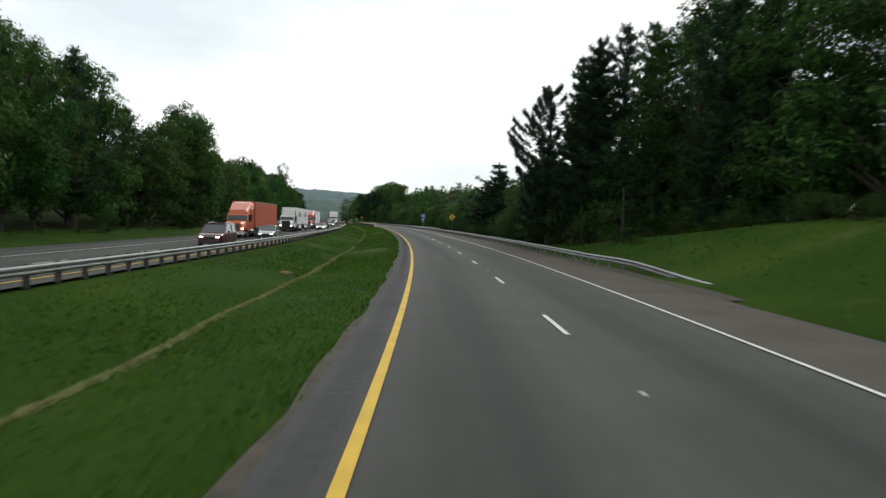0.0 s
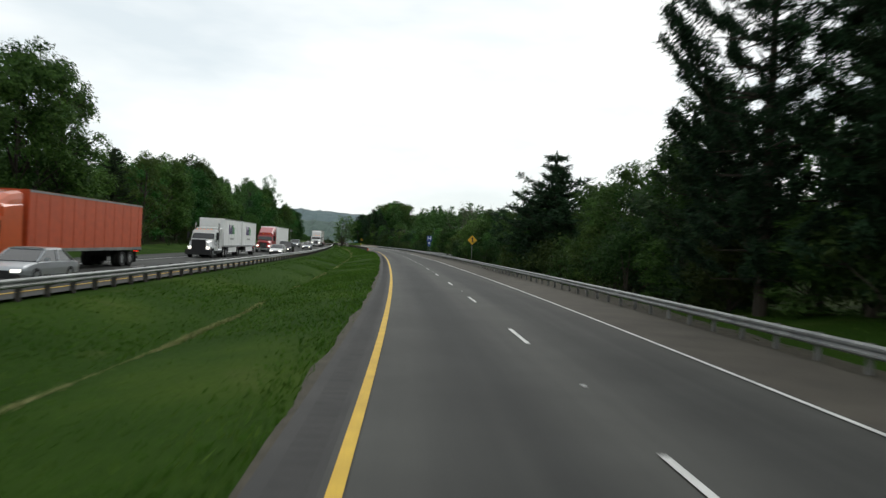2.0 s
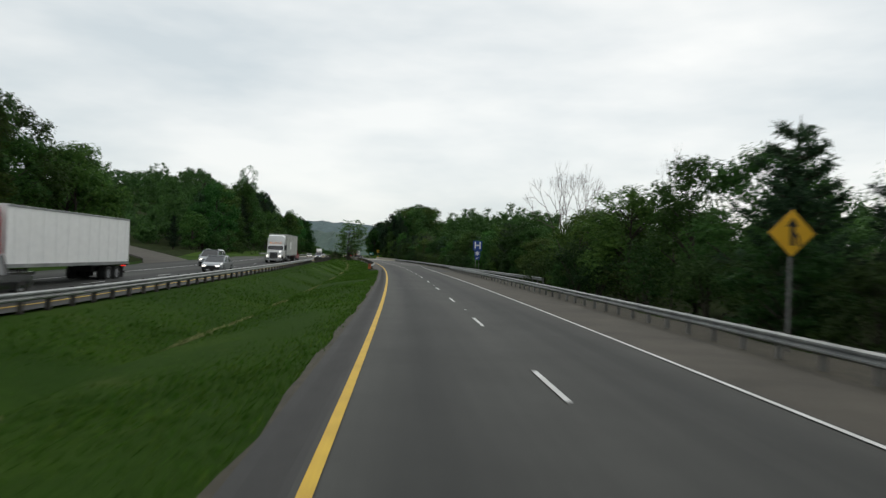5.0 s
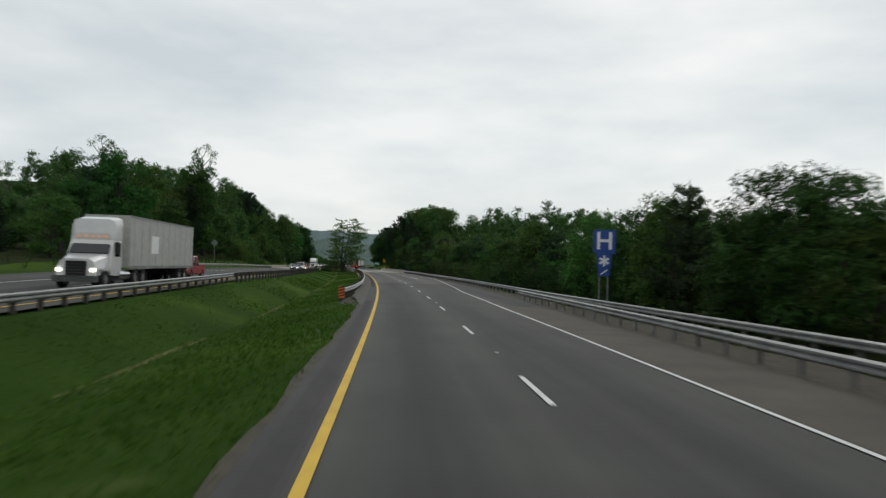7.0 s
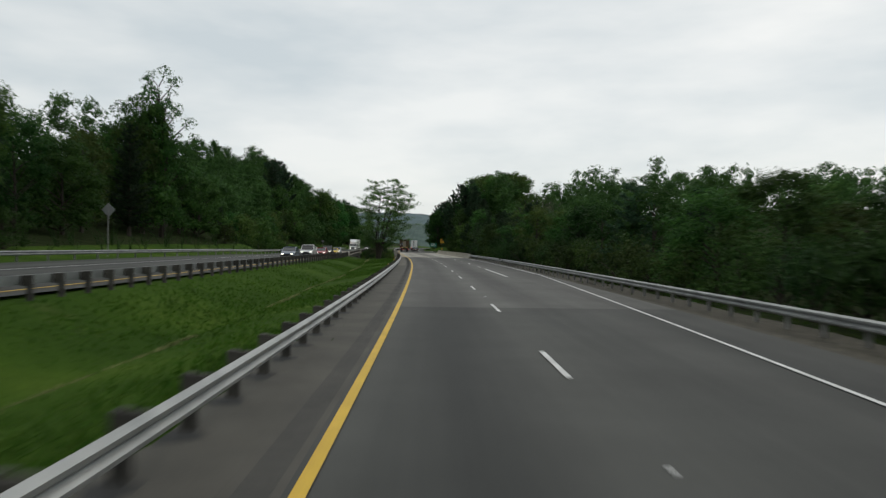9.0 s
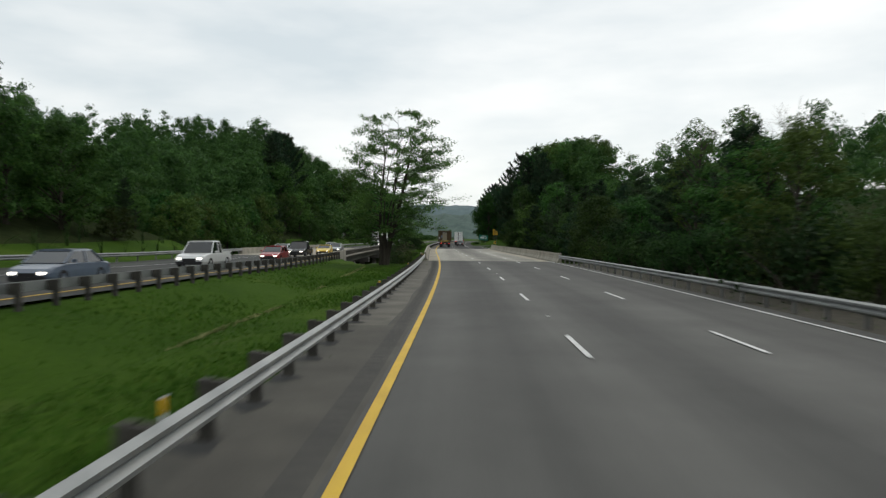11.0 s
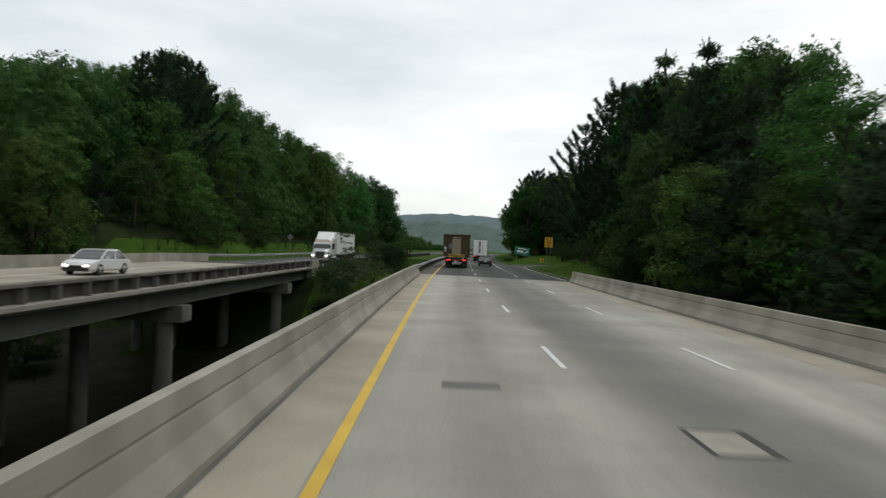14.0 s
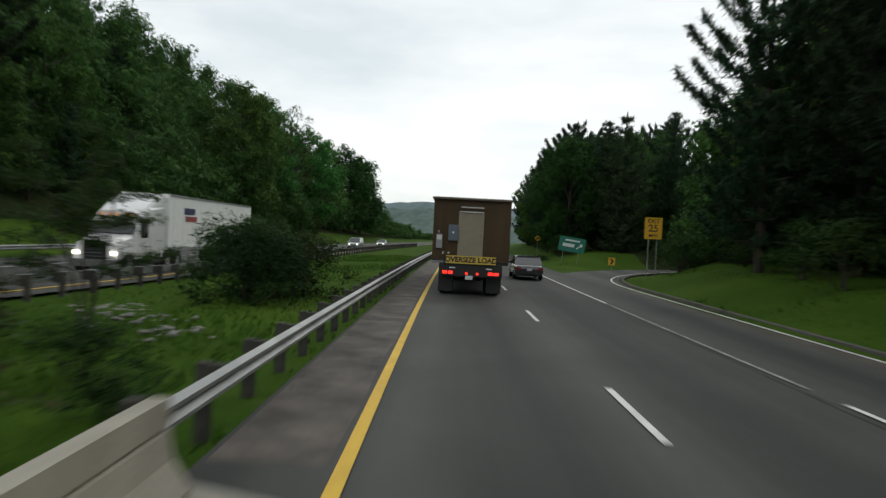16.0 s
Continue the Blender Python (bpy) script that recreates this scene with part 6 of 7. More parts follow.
M["amber_lamp"] = glow("amber_marker_lamp", (1.0, 0.32, 0.04), 0.6)
M["white_box"] = plain("white_trailer_side", (0.87, 0.87, 0.85), 0.45, dirt=0.08)
M["grey_box"] = plain("grey_trailer_side", (0.46, 0.46, 0.43), 0.5, dirt=0.2)


def loft(sections, cap=True):
    """Mirrored half-sections [(y, [(x, z), ...])] joined along y; x runs from the outside inward at the top."""
    bm = bmesh.new()
    rings = []
    for y, half in sections:
        ring = [bm.verts.new((x, y, z)) for x, z in half] + [bm.verts.new((-x, y, z)) for x, z in reversed(half)]
        rings.append(ring)
    n = len(rings[0])
    for a, b in zip(rings[:-1], rings[1:]):
        for j in range(n):
            bm.faces.new((a[j], a[(j + 1) % n], b[(j + 1) % n], b[j]))
    if cap:
        bm.faces.new(rings[0])
        bm.faces.new(list(reversed(rings[-1])))
    return bm


WHEELS = {}


def wheel(parent, x, y, r, w, out=1, dual=False, rim_mat=None):
    """Tyre with its rim and hub, under a vehicle. out: +1 or -1, the side that shows."""
    key = (r, w, dual)
    if key not in WHEELS:
        bm = bmesh.new()
        prof = [(0.60 * r, -w / 2), (0.93 * r, -w / 2), (r, -w * 0.36), (r, w * 0.36), (0.93 * r, w / 2), (0.60 * r, w / 2)]
        seg = 24
        rings = []
        for i in range(seg):
            a = 2 * math.pi * i / seg
            rings.append([bm.verts.new((t, q * math.cos(a), q * math.sin(a))) for q, t in prof])
        for i in range(seg):
            A, B = rings[i], rings[(i + 1) % seg]
            for j in range(len(prof)):
                bm.faces.new((A[j], A[(j + 1) % len(prof)], B[(j + 1) % len(prof)], B[j]))
        bmesh.ops.recalc_face_normals(bm, faces=bm.faces)
        t_me = bpy.data.meshes.new("tyre")
        bm.to_mesh(t_me)
        bm.free()
        t_me.materials.append(M["tyre"])
        bm = bmesh.new()
        for rad, x0, x1 in ((0.61 * r, -w * 0.3, w * 0.34), (0.32 * r, w * 0.30, w * 0.42), (0.14 * r, w * 0.40, w * 0.52)):
            res = bmesh.ops.create_cone(bm, cap_ends=True, segments=20, radius1=rad, radius2=rad * 0.94, depth=x1 - x0)
            bmesh.ops.rotate(bm, verts=res["verts"], matrix=Matrix.Rotation(math.pi / 2, 3, "Y"))
            bmesh.ops.translate(bm, verts=res["verts"], vec=((x0 + x1) / 2, 0, 0))
        r_me = bpy.data.meshes.new("rim")
        bm.to_mesh(r_me)
        bm.free()
        r_me.materials.append(rim_mat or M["alloy"])
        WHEELS[key] = (t_me, r_me)
    t_me, r_me = WHEELS[key]
    ty = new("tyre", t_me)
    ty.parent = parent
    ty.matrix_basis = Matrix.Translation((x, y, r)) @ Matrix.Rotation(0 if out > 0 else math.pi, 4, "Z")
    ri = new("rim", r_me)
    ri.parent = ty
    if dual:
        t2 = new("tyre", t_me)
        t2.parent = parent
        t2.matrix_basis = Matrix.Translation((x - out * (w + 0.05), y, r))


def plates(name, parent, mat, *specs, bevel=0.0, label=""):
    """Box-built parts, one object for each box."""
    obs = []
    for sp in specs:
        obs.append(part(name, boxes(sp, bevel=bevel), mat, parent, label))
    return obs


def car(kind, body_mat, label, lamps=True):
    """A passenger car, estate, sports car or pickup, nose along +y, standing at its centre."""
    dims = {"sedan": (4.8, 1.80, 1.45), "suv": (4.8, 1.92, 1.75), "pickup": (5.5, 1.98, 1.85), "sports": (4.3, 1.80, 1.28)}
    L, W, H = dims[kind]
    hw = W / 2
    root = tagged(new("car" if kind != "pickup" else "pickup_truck"), label, "pickup" if kind == "pickup" else "car")
    belt_z = H * {"sedan": 0.63, "suv": 0.60, "pickup": 0.58, "sports": 0.64}[kind]
    hood_z = belt_z - {"sedan": 0.04, "suv": 0.0, "pickup": 0.0, "sports": 0.06}[kind]
    lo = 0.22 if kind != "pickup" else 0.36

    def ring(w, z0, z1):
        return [(w * 0.90, z0), (w, z0 + 0.14), (w, (z0 + z1) / 2 + 0.05), (w * 0.97, z1 - 0.06), (w * 0.88, z1)]
    y0 = -L / 2
    deck_z = belt_z - 0.02 if kind != "suv" else belt_z + 0.06
    secs = [(y0, ring(hw * 0.86, lo + 0.16, deck_z - 0.22)), (y0 + 0.10, ring(hw * 0.94, lo + 0.06, deck_z - 0.06)), (y0 + 0.55, ring(hw, lo, deck_z)), (0.0, ring(hw, lo, belt_z)),
            (L * 0.24, ring(hw, lo, belt_z)), (L * 0.38, ring(hw * 0.98, lo, hood_z - 0.05)), (L / 2 - 0.16, ring(hw * 0.92, lo + 0.04, hood_z - 0.16)), (L / 2, ring(hw * 0.80, lo + 0.14, hood_z - 0.30))]
    part("body", loft(secs), body_mat, root, smooth=False)
    c0, c1, r0, r1 = {"sedan": (-1.75, 1.35, -0.95, 0.45), "suv": (-2.30, 1.45, -2.05, 0.55), "pickup": (-0.75, 1.35, -0.55, 0.55), "sports": (-1.45, 1.0, -0.75, 0.20)}[kind]
    tw = hw * 0.74
    g0, g1 = belt_z - 0.03, H - 0.05
    part("window_glass", loft([(c0, [(hw * 0.92, g0), (hw * 0.91, g0 + 0.02), (hw * 0.85, g0 + 0.03)]), (r0, [(hw * 0.92, g0), (tw + 0.05, g1 - 0.03), (tw, g1)]), (r1, [(hw * 0.92, g0), (tw + 0.05, g1 - 0.03), (tw, g1)]), (c1, [(hw * 0.92, g0), (hw * 0.90, g0 + 0.02), (hw * 0.84, g0 + 0.03)])]), M["dark_glass"], root, "dark tinted glass")
    part("roof", loft([(r0 - 0.06, [(tw + 0.06, g1 - 0.05), (tw + 0.02, g1 + 0.02), (tw * 0.7, g1 + 0.05)]), (r1 + 0.06, [(tw + 0.06, g1 - 0.05), (tw + 0.02, g1 + 0.02), (tw * 0.7, g1 + 0.05)])]), body_mat, root)
    for sx in (-1, 1):
        for (ya, za, yb, zb) in ((c1 - 0.03, g0, r1, g1 - 0.02), (c0 + 0.03, g0, r0, g1 - 0.02), ((r0 + r1) / 2 - 0.1, g0, (r0 + r1) / 2 - 0.1, g1 - 0.02)):
            v, f = tube([(sx * hw * 0.93, ya, za), (sx * (tw + 0.055), yb, zb)], [0.045, 0.04], 4)
            mesh_ob("pillar", v, f, body_mat, root)
        plates("mirror", root, body_mat, (sx * hw + (0.0 if sx > 0 else -0.2), sx * hw + (0.2 if sx > 0 else 0.0), c1 - 0.55, c1 - 0.42, belt_z, belt_z + 0.14), bevel=0.03)
    plates("front_bumper", root, M["black_trim"], (-hw * 0.8, hw * 0.8, L / 2 - 0.08, L / 2 + 0.05, lo + 0.02, lo + 0.22), bevel=0.03)
    plates("grille", root, M["black_trim"], (-hw * 0.42, hw * 0.42, L / 2 - 0.05, L / 2 + 0.02, hood_z - 0.52, hood_z - 0.32), bevel=0.01)
    plates("rear_bumper", root, body_mat, (-hw * 0.88, hw * 0.88, -L / 2 - 0.06, -L / 2 + 0.1, lo + 0.12, lo + 0.34), bevel=0.03)
    plates("number_plate", root, M["white_line"], (-0.15, 0.15, -L / 2 - 0.075, -L / 2 - 0.06, lo + 0.36, lo + 0.5))
    for sx in (-1, 1):
        plates("headlight", root, M["head_lamp"] if lamps else M["head_lamp_off"], (sx * hw * 0.62 - 0.16, sx * hw * 0.62 + 0.16, L / 2 - 0.10, L / 2 + 0.01, hood_z - 0.40, hood_z - 0.27), bevel=0.02)
        plates("tail_light", root, M["tail_lens"], (sx * hw * 0.72 - 0.15, sx * hw * 0.72 + 0.15, -L / 2 - 0.01, -L / 2 + 0.12, deck_z - 0.30, deck_z - 0.14), bevel=0.02)
        for yy in (L * 0.30, -L * 0.29):
            wheel(root, sx * (hw - 0.10), yy, 0.33 if kind != "pickup" else 0.39, 0.22, sx)
    if kind == "pickup":
        plates("bed_liner", root, M["black_trim"], (-hw * 0.82, hw * 0.82, -L / 2 + 0.15, -0.85, belt_z - 0.03, belt_z + 0.004))
        for sx in (-1, 1):
            plates("bed_rail", root, body_mat, (sx * hw * 0.9 - 0.05, sx * hw * 0.9 + 0.05, -L / 2 + 0.05, -0.8, belt_z - 0.05, belt_z + 0.05), bevel=0.015)
        plates("tailgate", root, body_mat, (-hw * 0.85, hw * 0.85, -L / 2 + 0.0, -L / 2 + 0.08, belt_z - 0.35, belt_z + 0.04), bevel=0.015)
    if kind == "suv":
        for sx in (-1, 1):
            v, f = tube([(sx * 0.62, -1.9, H + 0.02), (sx * 0.62, -0.6, H + 0.06), (sx * 0.62, 0.45, H + 0.02)], [0.022] * 3, 5)
            mesh_ob("roof_rail", v, f, M["chrome"], root)
    return root


def tractor(root, cab_mat, front, sleeper=True, fairing=True, classic=False):
    """The tractor of a lorry: its bumper at y = front, nose along +y."""
    F = front
    part("hood", loft([(F - 1.75, [(1.06, 0.75), (1.08, 1.1), (1.05, 1.75), (0.92, 1.90)]), (F - 0.9, [(1.05, 0.75), (1.06, 1.1), (0.98, 1.62), (0.80, 1.78)]), (F - 0.12, [(1.0, 0.72), (1.0, 1.05), (0.86, 1.45), (0.62, 1.60)])]), cab_mat, root)
    part("cab", loft([(F - 3.0, [(1.20, 0.70), (1.22, 1.4), (1.20, 2.65), (1.05, 2.78)]), (F - 2.05, [(1.20, 0.70), (1.22, 1.4), (1.14, 2.62), (1.0, 2.74)]), (F - 1.62, [(1.16, 0.75), (1.18, 1.4), (1.12, 1.86), (1.02, 1.92)])]), cab_mat, root)
    part("windscreen", loft([(F - 2.02, [(1.02, 2.60), (1.00, 2.63), (0.9, 2.64)]), (F - 1.58, [(1.06, 1.90), (1.05, 1.93), (0.95, 1.94)])]), M["dark_glass"], root, "dark windscreen")
    for sx in (-1, 1):
        plates("side_window", root, M["dark_glass"], (sx * 1.2 - 0.03, sx * 1.2 + 0.03, F - 2.75, F - 2.05, 1.75, 2.5))
        plates("fender", root, cab_mat, (sx * 1.05 - 0.2, sx * 1.05 + 0.2, F - 1.7, F - 0.45, 0.95, 1.15), bevel=0.08)
        plates("headlight", root, M["head_lamp"], (sx * 0.86 - 0.14, sx * 0.86 + 0.14, F - 0.2, F - 0.02, 0.92, 1.10), bevel=0.03)
        plates("mirror", root, M["black_trim"], (sx * 1.45 - 0.1, sx * 1.45 + 0.1, F - 1.75, F - 1.62, 1.85, 2.55), bevel=0.03)
        bm = bmesh.new()
        r = bmesh.ops.create_cone(bm, cap_ends=True, segments=18, radius1=0.32, radius2=0.32, depth=1.5)
        bmesh.ops.rotate(bm, verts=r["verts"], matrix=Matrix.Rotation(math.pi / 2, 3, "X"))
        bmesh.ops.translate(bm, verts=r["verts"], vec=(sx * 0.98, F - 3.4, 0.72))
        part("fuel_tank", bm, M["chrome"], root)
        wheel(root, sx * 1.05, F - 1.05, 0.5, 0.28, sx)
        for yy in (5.35, 6.65):
            wheel(root, sx * 1.08, F - yy, 0.5, 0.26, sx, dual=True)
    if classic:
        plates("grille", root, M["black_trim"], (-0.66, 0.66, F - 0.16, F + 0.06, 0.78, 1.78), bevel=0.03)
        plates("bumper_guard", root, M["black_trim"], (-1.2, 1.2, F - 0.05, F + 0.14, 0.32, 0.80), bevel=0.03)
        for sx in (-1, 1):
            v, f = tube([(sx * 1.16, F - 3.12, 0.8), (sx * 1.16, F - 3.12, 3.2), (sx * 1.16, F - 3.12, 3.5)], [0.075, 0.075, 0.07], 10)
            mesh_ob("exhaust_stack", v, f, M["chrome"], root)
            plates("air_cleaner", root, M["chrome"], (sx * 1.2 - 0.14, sx * 1.2 + 0.14, F - 1.9, F - 1.62, 1.25, 1.85), bevel=0.08)
    else:
        plates("grille", root, M["black_trim"], (-0.52, 0.52, F - 0.14, F - 0.03, 0.72, 1.48), bevel=0.02)
        plates("grille_bar", root, M["chrome"], *[(-0.5, 0.5, F - 0.04, F - 0.01, z, z + 0.03) for z in (0.85, 1.0, 1.15, 1.3)])
    plates("bumper", root, M["chrome"], (-1.15, 1.15, F - 0.22, F, 0.38, 0.72), bevel=0.04)
    plates("chassis", root, M["frame_black"], (-0.45, 0.45, F - 7.3, F - 0.3, 0.55, 0.85))
    if classic:
        part("sleeper", loft([(F - 4.4, [(1.22, 0.75), (1.24, 1.4), (1.2, 2.95), (1.0, 3.1)]), (F - 3.15, [(1.22, 0.75), (1.24, 1.4), (1.2, 2.85), (1.0, 3.0)])]), cab_mat, root)
    elif sleeper:
        part("sleeper", loft([(F - 4.6, [(1.22, 0.75), (1.24, 1.4), (1.22, 3.3), (1.05, 3.5)]), (F - 3.0, [(1.22, 0.75), (1.24, 1.4), (1.2, 3.1), (1.05, 3.28)])]), cab_mat, root)
    if fairing:
        b = 4.6 if sleeper else 3.05
        part("roof_fairing", loft([(F - b, [(1.2, 2.7), (1.2, 3.6), (1.15, 3.85), (0.9, 3.95)]), (F - b + 0.9, [(1.18, 2.7), (1.14, 3.45), (1.05, 3.7), (0.8, 3.8)]), (F - 2.0, [(1.05, 2.62), (0.98, 2.85), (0.85, 2.98), (0.6, 3.02)])]), cab_mat, root)
    for x in (-0.7, -0.35, 0, 0.35, 0.7):
        plates("marker_lamp", root, M["amber_lamp"], (x - 0.05, x + 0.05, F - 2.0, F - 1.92, 2.80, 2.86))


def box_trailer(root, front, length, mat, height=4.05, tail=True, axles=(1.6, 2.9)):
    """A van trailer behind a tractor: corrugated side rails, doors, legs, wheels."""
    y1, y0 = front, front - length
    part("trailer_box", boxes((-1.28, 1.28, y0, y1, 1.12, height), bevel=0.03), mat, root)
    for sx in (-1, 1):
        plates("bottom_rail", root, M["galvanised"], (sx * 1.30 - 0.02, sx * 1.30 + 0.02, y0 + 0.05, y1 - 0.05, 1.06, 1.24))
        plates("top_rail", root, M["galvanised"], (sx * 1.29 - 0.015, sx * 1.29 + 0.015, y0 + 0.05, y1 - 0.05, height - 0.12, height - 0.01))
        n = int(length / 1.22)
        plates("side_post", root, mat, *[(sx * 1.285 - 0.012, sx * 1.285 + 0.012, y0 + length * (i + 0.5) / n - 0.03, y0 + length * (i + 0.5) / n + 0.03, 1.24, height - 0.12) for i in range(n)])
        plates("landing_leg", root, M["frame_black"], (sx * 0.7 - 0.06, sx * 0.7 + 0.06, y1 - 3.0, y1 - 2.85, 0.35, 1.1))
        for a in axles:
            wheel(root, sx * 1.08, y0 + a, 0.5, 0.26, sx, dual=True)
        plates("tail_light", root, M["tail_lamp"] if tail else M["tail_lens"], (sx * 0.95 - 0.14, sx * 0.95 + 0.14, y0 - 0.03, y0 + 0.02, 0.92, 1.04))
        plates("mud_flap", root, M["frame_black"], (sx * 0.95 - 0.3, sx * 0.95 + 0.3, y0 + 0.75, y0 + 0.78, 0.22, 0.95))
        plates("door_hinge", root, M["galvanised"], *[(sx * 1.22 - 0.06, sx * 1.22 + 0.06, y0 - 0.03, y0 + 0.01, z, z + 0.1) for z in (1.4, 2.1, 2.8, 3.5)])
        plates("lock_rod", root, M["galvanised"], (sx * 0.4 - 0.02, sx * 0.4 + 0.02, y0 - 0.05, y0 - 0.005, 1.2, height - 0.1))
    plates("door_gap", root, M["black_trim"], (-0.012, 0.012, y0 - 0.012, y0 + 0.01, 1.16, height - 0.06))
    plates("underride_bar", root, M["frame_black"], (-1.1, 1.1, y0 + 0.02, y0 + 0.14, 0.48, 0.6), bevel=0.02)
    plates("sill", root, M["frame_black"], (-1.27, 1.27, y0 - 0.015, y0 + 0.1, 0.98, 1.14))
    plates("slider_frame", root, M["frame_black"], (-0.55, 0.55, y0 + 0.5, y0 + 3.9, 0.62, 1.1))


def semi(cab_mat, box_mat, label, length=14.6, sleeper=True, fairing=True, height=4.05):
    root = tagged(new("semi_truck"), label, "truck")
    tractor(root, cab_mat, 0.0, sleeper, fairing)
    box_trailer(root, -5.0 if sleeper else -4.0, length, box_mat, height)
    return root


def side_panel(root, mat, y0, y1, z0, z1, side, name="emblem", label=""):
    x = side * 1.303
    return plates(name, root, mat, (x - 0.004, x + 0.004, y0, y1, z0, z1), label=label)


EAST = 180  # oncoming traffic faces the camera


def oncoming(ob, s, o, z_extra=0.0):
    """Stand a vehicle on the opposite carriageway, o metres beyond the median rail, nose towards us."""
    d = median_rail(s) - o
    ob.matrix_basis = at(s, d, opp_z(s, o) + 0.012 + z_extra, EAST)
    return ob


ORANGE = paint("orange_paint", (0.60, 0.105, 0.022))
WHITE = paint("white_paint", (0.70, 0.70, 0.69))
SILVER = paint("silver_paint", (0.38, 0.40, 0.42), 0.3, 0.6, 0.5)
BLACK = paint("black_paint", (0.014, 0.014, 0.017), 0.2, 0.8)
RED = paint("red_paint", (0.34, 0.018, 0.022))
MAROON = paint("maroon_paint", (0.085, 0.012, 0.016))
YELLOW = paint("yellow_paint", (0.72, 0.50, 0.03))
NAVY = paint("navy_panel", (0.02, 0.025, 0.09), 0.5, 0.0)
PURPLE = paint("purple_panel", (0.09, 0.03, 0.17), 0.5, 0.0)
GREEN = paint("green_panel", (0.02, 0.33, 0.06), 0.5, 0.0)
ORANGE_BOX = plain("orange_trailer_side", (0.55, 0.085, 0.022), 0.5, dirt=0.2)

L1, L2 = 3.4, 7.0   # lane middles beyond the median rail
# first group
oncoming(car("suv", MAROON, "dark maroon family SUV with lit headlights, oncoming"), 52.0, L1)
oncoming(semi(ORANGE, ORANGE_BOX, "orange semi-truck with sleeper cab and orange trailer"), 73.0, L2)
oncoming(car("sedan", SILVER, "silver saloon car with lit headlights, oncoming"), 74.0, L1)
# second group: a tractor with two short white trailers
dbl = tagged(new("semi_truck"), "white tractor pulling two short white trailers with coloured panels", "truck")
tractor(dbl, WHITE, 0.0, True, False, True)
box_trailer(dbl, -5.0, 8.5, M["white_box"], 4.05, False, (1.0,))
box_trailer(dbl, -14.4, 8.5, M["white_box"], 4.05, True, (1.0,))
for yf in (-5.0, -14.4):
    for side in (-1, 1):
        x = side * 1.303
        for k, (w, z1) in enumerate(((0.42, 3.45), (0.36, 3.2), (0.38, 3.45), (0.40, 3.45), (0.36, 3.2))):
            yc = yf - (1.9 + 0.56 * k if side < 0 else 1.9 + 0.56 * (4 - k)) - 0.4
            plates("emblem", dbl, PURPLE if k < 3 else GREEN, (x - 0.004, x + 0.004, yc - w / 2, yc + w / 2, 2.45, z1))
        plates("side_skirt", dbl, M["white_box"], (side * 1.27 - 0.015, side * 1.27 + 0.015, yf - 6.2, yf - 2.2, 0.5, 1.1), bevel=0.006)
        side_panel(dbl, M["grey_box"], yf - 4.6, yf - 2.6, 1.85, 2.05, side, "stripe")
oncoming(dbl, 113.0, L2)
oncoming(car("sedan", WHITE, "white saloon car with lit headlights, oncoming"), 141.0, L1)
oncoming(car("pickup", BLACK, "black pickup truck with lit headlights, oncoming"), 149.5, L1)
oncoming(semi(RED, M["white_box"], "red semi-truck with sleeper cab and white trailer"), 151.0, L2)
oncoming(car("sedan", SILVER, "grey saloon car with lit headlights, oncoming"), 186.0, L1)
oncoming(car("suv", SILVER, "silver SUV with lit headlights, oncoming"), 199.0, L2)
# third group
day_cab = semi(WHITE, M["grey_box"], "white day-cab truck with plain grey trailer", 13.0, False, True, 4.15)
for side in (-1, 1):
    side_panel(day_cab, M["white_box"], -9.0, -7.6, 2.0, 3.1, side, label="pale worn panel")
oncoming(day_cab, 220.7, L1 + 0.4)
oncoming(car("pickup", RED, "red pickup truck, oncoming"), 239.4, L1)
oncoming(car("sedan", paint("slate_blue_paint", (0.10, 0.13, 0.18), 0.3, 0.6), "slate-blue saloon car with lit headlights, oncoming"), 331.9, L1)
rc = car("sedan", WHITE, "white saloon car coming down the wooded ramp")
rc.matrix_basis = at(264.5, -57.0, 3.66, 180 + 47)
rc = car("sedan", SILVER, "silver saloon car with lit headlights on the ramp")
rc.matrix_basis = at(281.0, -78.0, 7.30, 180 + 59)
# fourth group
oncoming(car("pickup", WHITE, "white pickup truck with lit headlights, oncoming"), 348.6, L1)
oncoming(car("sedan", RED, "red saloon car with lit headlights, oncoming"), 367.8, L1)
oncoming(car("pickup", BLACK, "black pickup truck with lit headlights, oncoming"), 379.9, L1)
oncoming(car("sedan", WHITE, "white saloon car, oncoming"), 387.9, L2)
oncoming(car("sports", YELLOW, "bright yellow two-seat sports car, oncoming"), 397.5, L1)
oncoming(car("sedan", SILVER, "silver saloon car with lit headlights, oncoming"), 409.0, L1)
oncoming(car("sedan", WHITE, "white saloon car crossing the bridge, oncoming"), 428.0, L2)
ws = semi(WHITE, M["white_box"], "white sleeper-cab truck with white trailer bearing a small flag-coloured panel")
for side in (-1, 1):
    side_panel(ws, NAVY, -8.6, -7.0, 3.05, 3.4, side, label="dark blue panel")
    side_panel(ws, RED, -8.9, -7.2, 2.65, 2.95, side, label="red striped panel")
oncoming(ws, 474.0, L1)
oncoming(car("sedan", SILVER, "silver saloon car with lit headlights, oncoming"), 583.0, L1)
oncoming(car("suv", SILVER, "silver SUV with lit headlights, oncoming"), 552.0, L1)

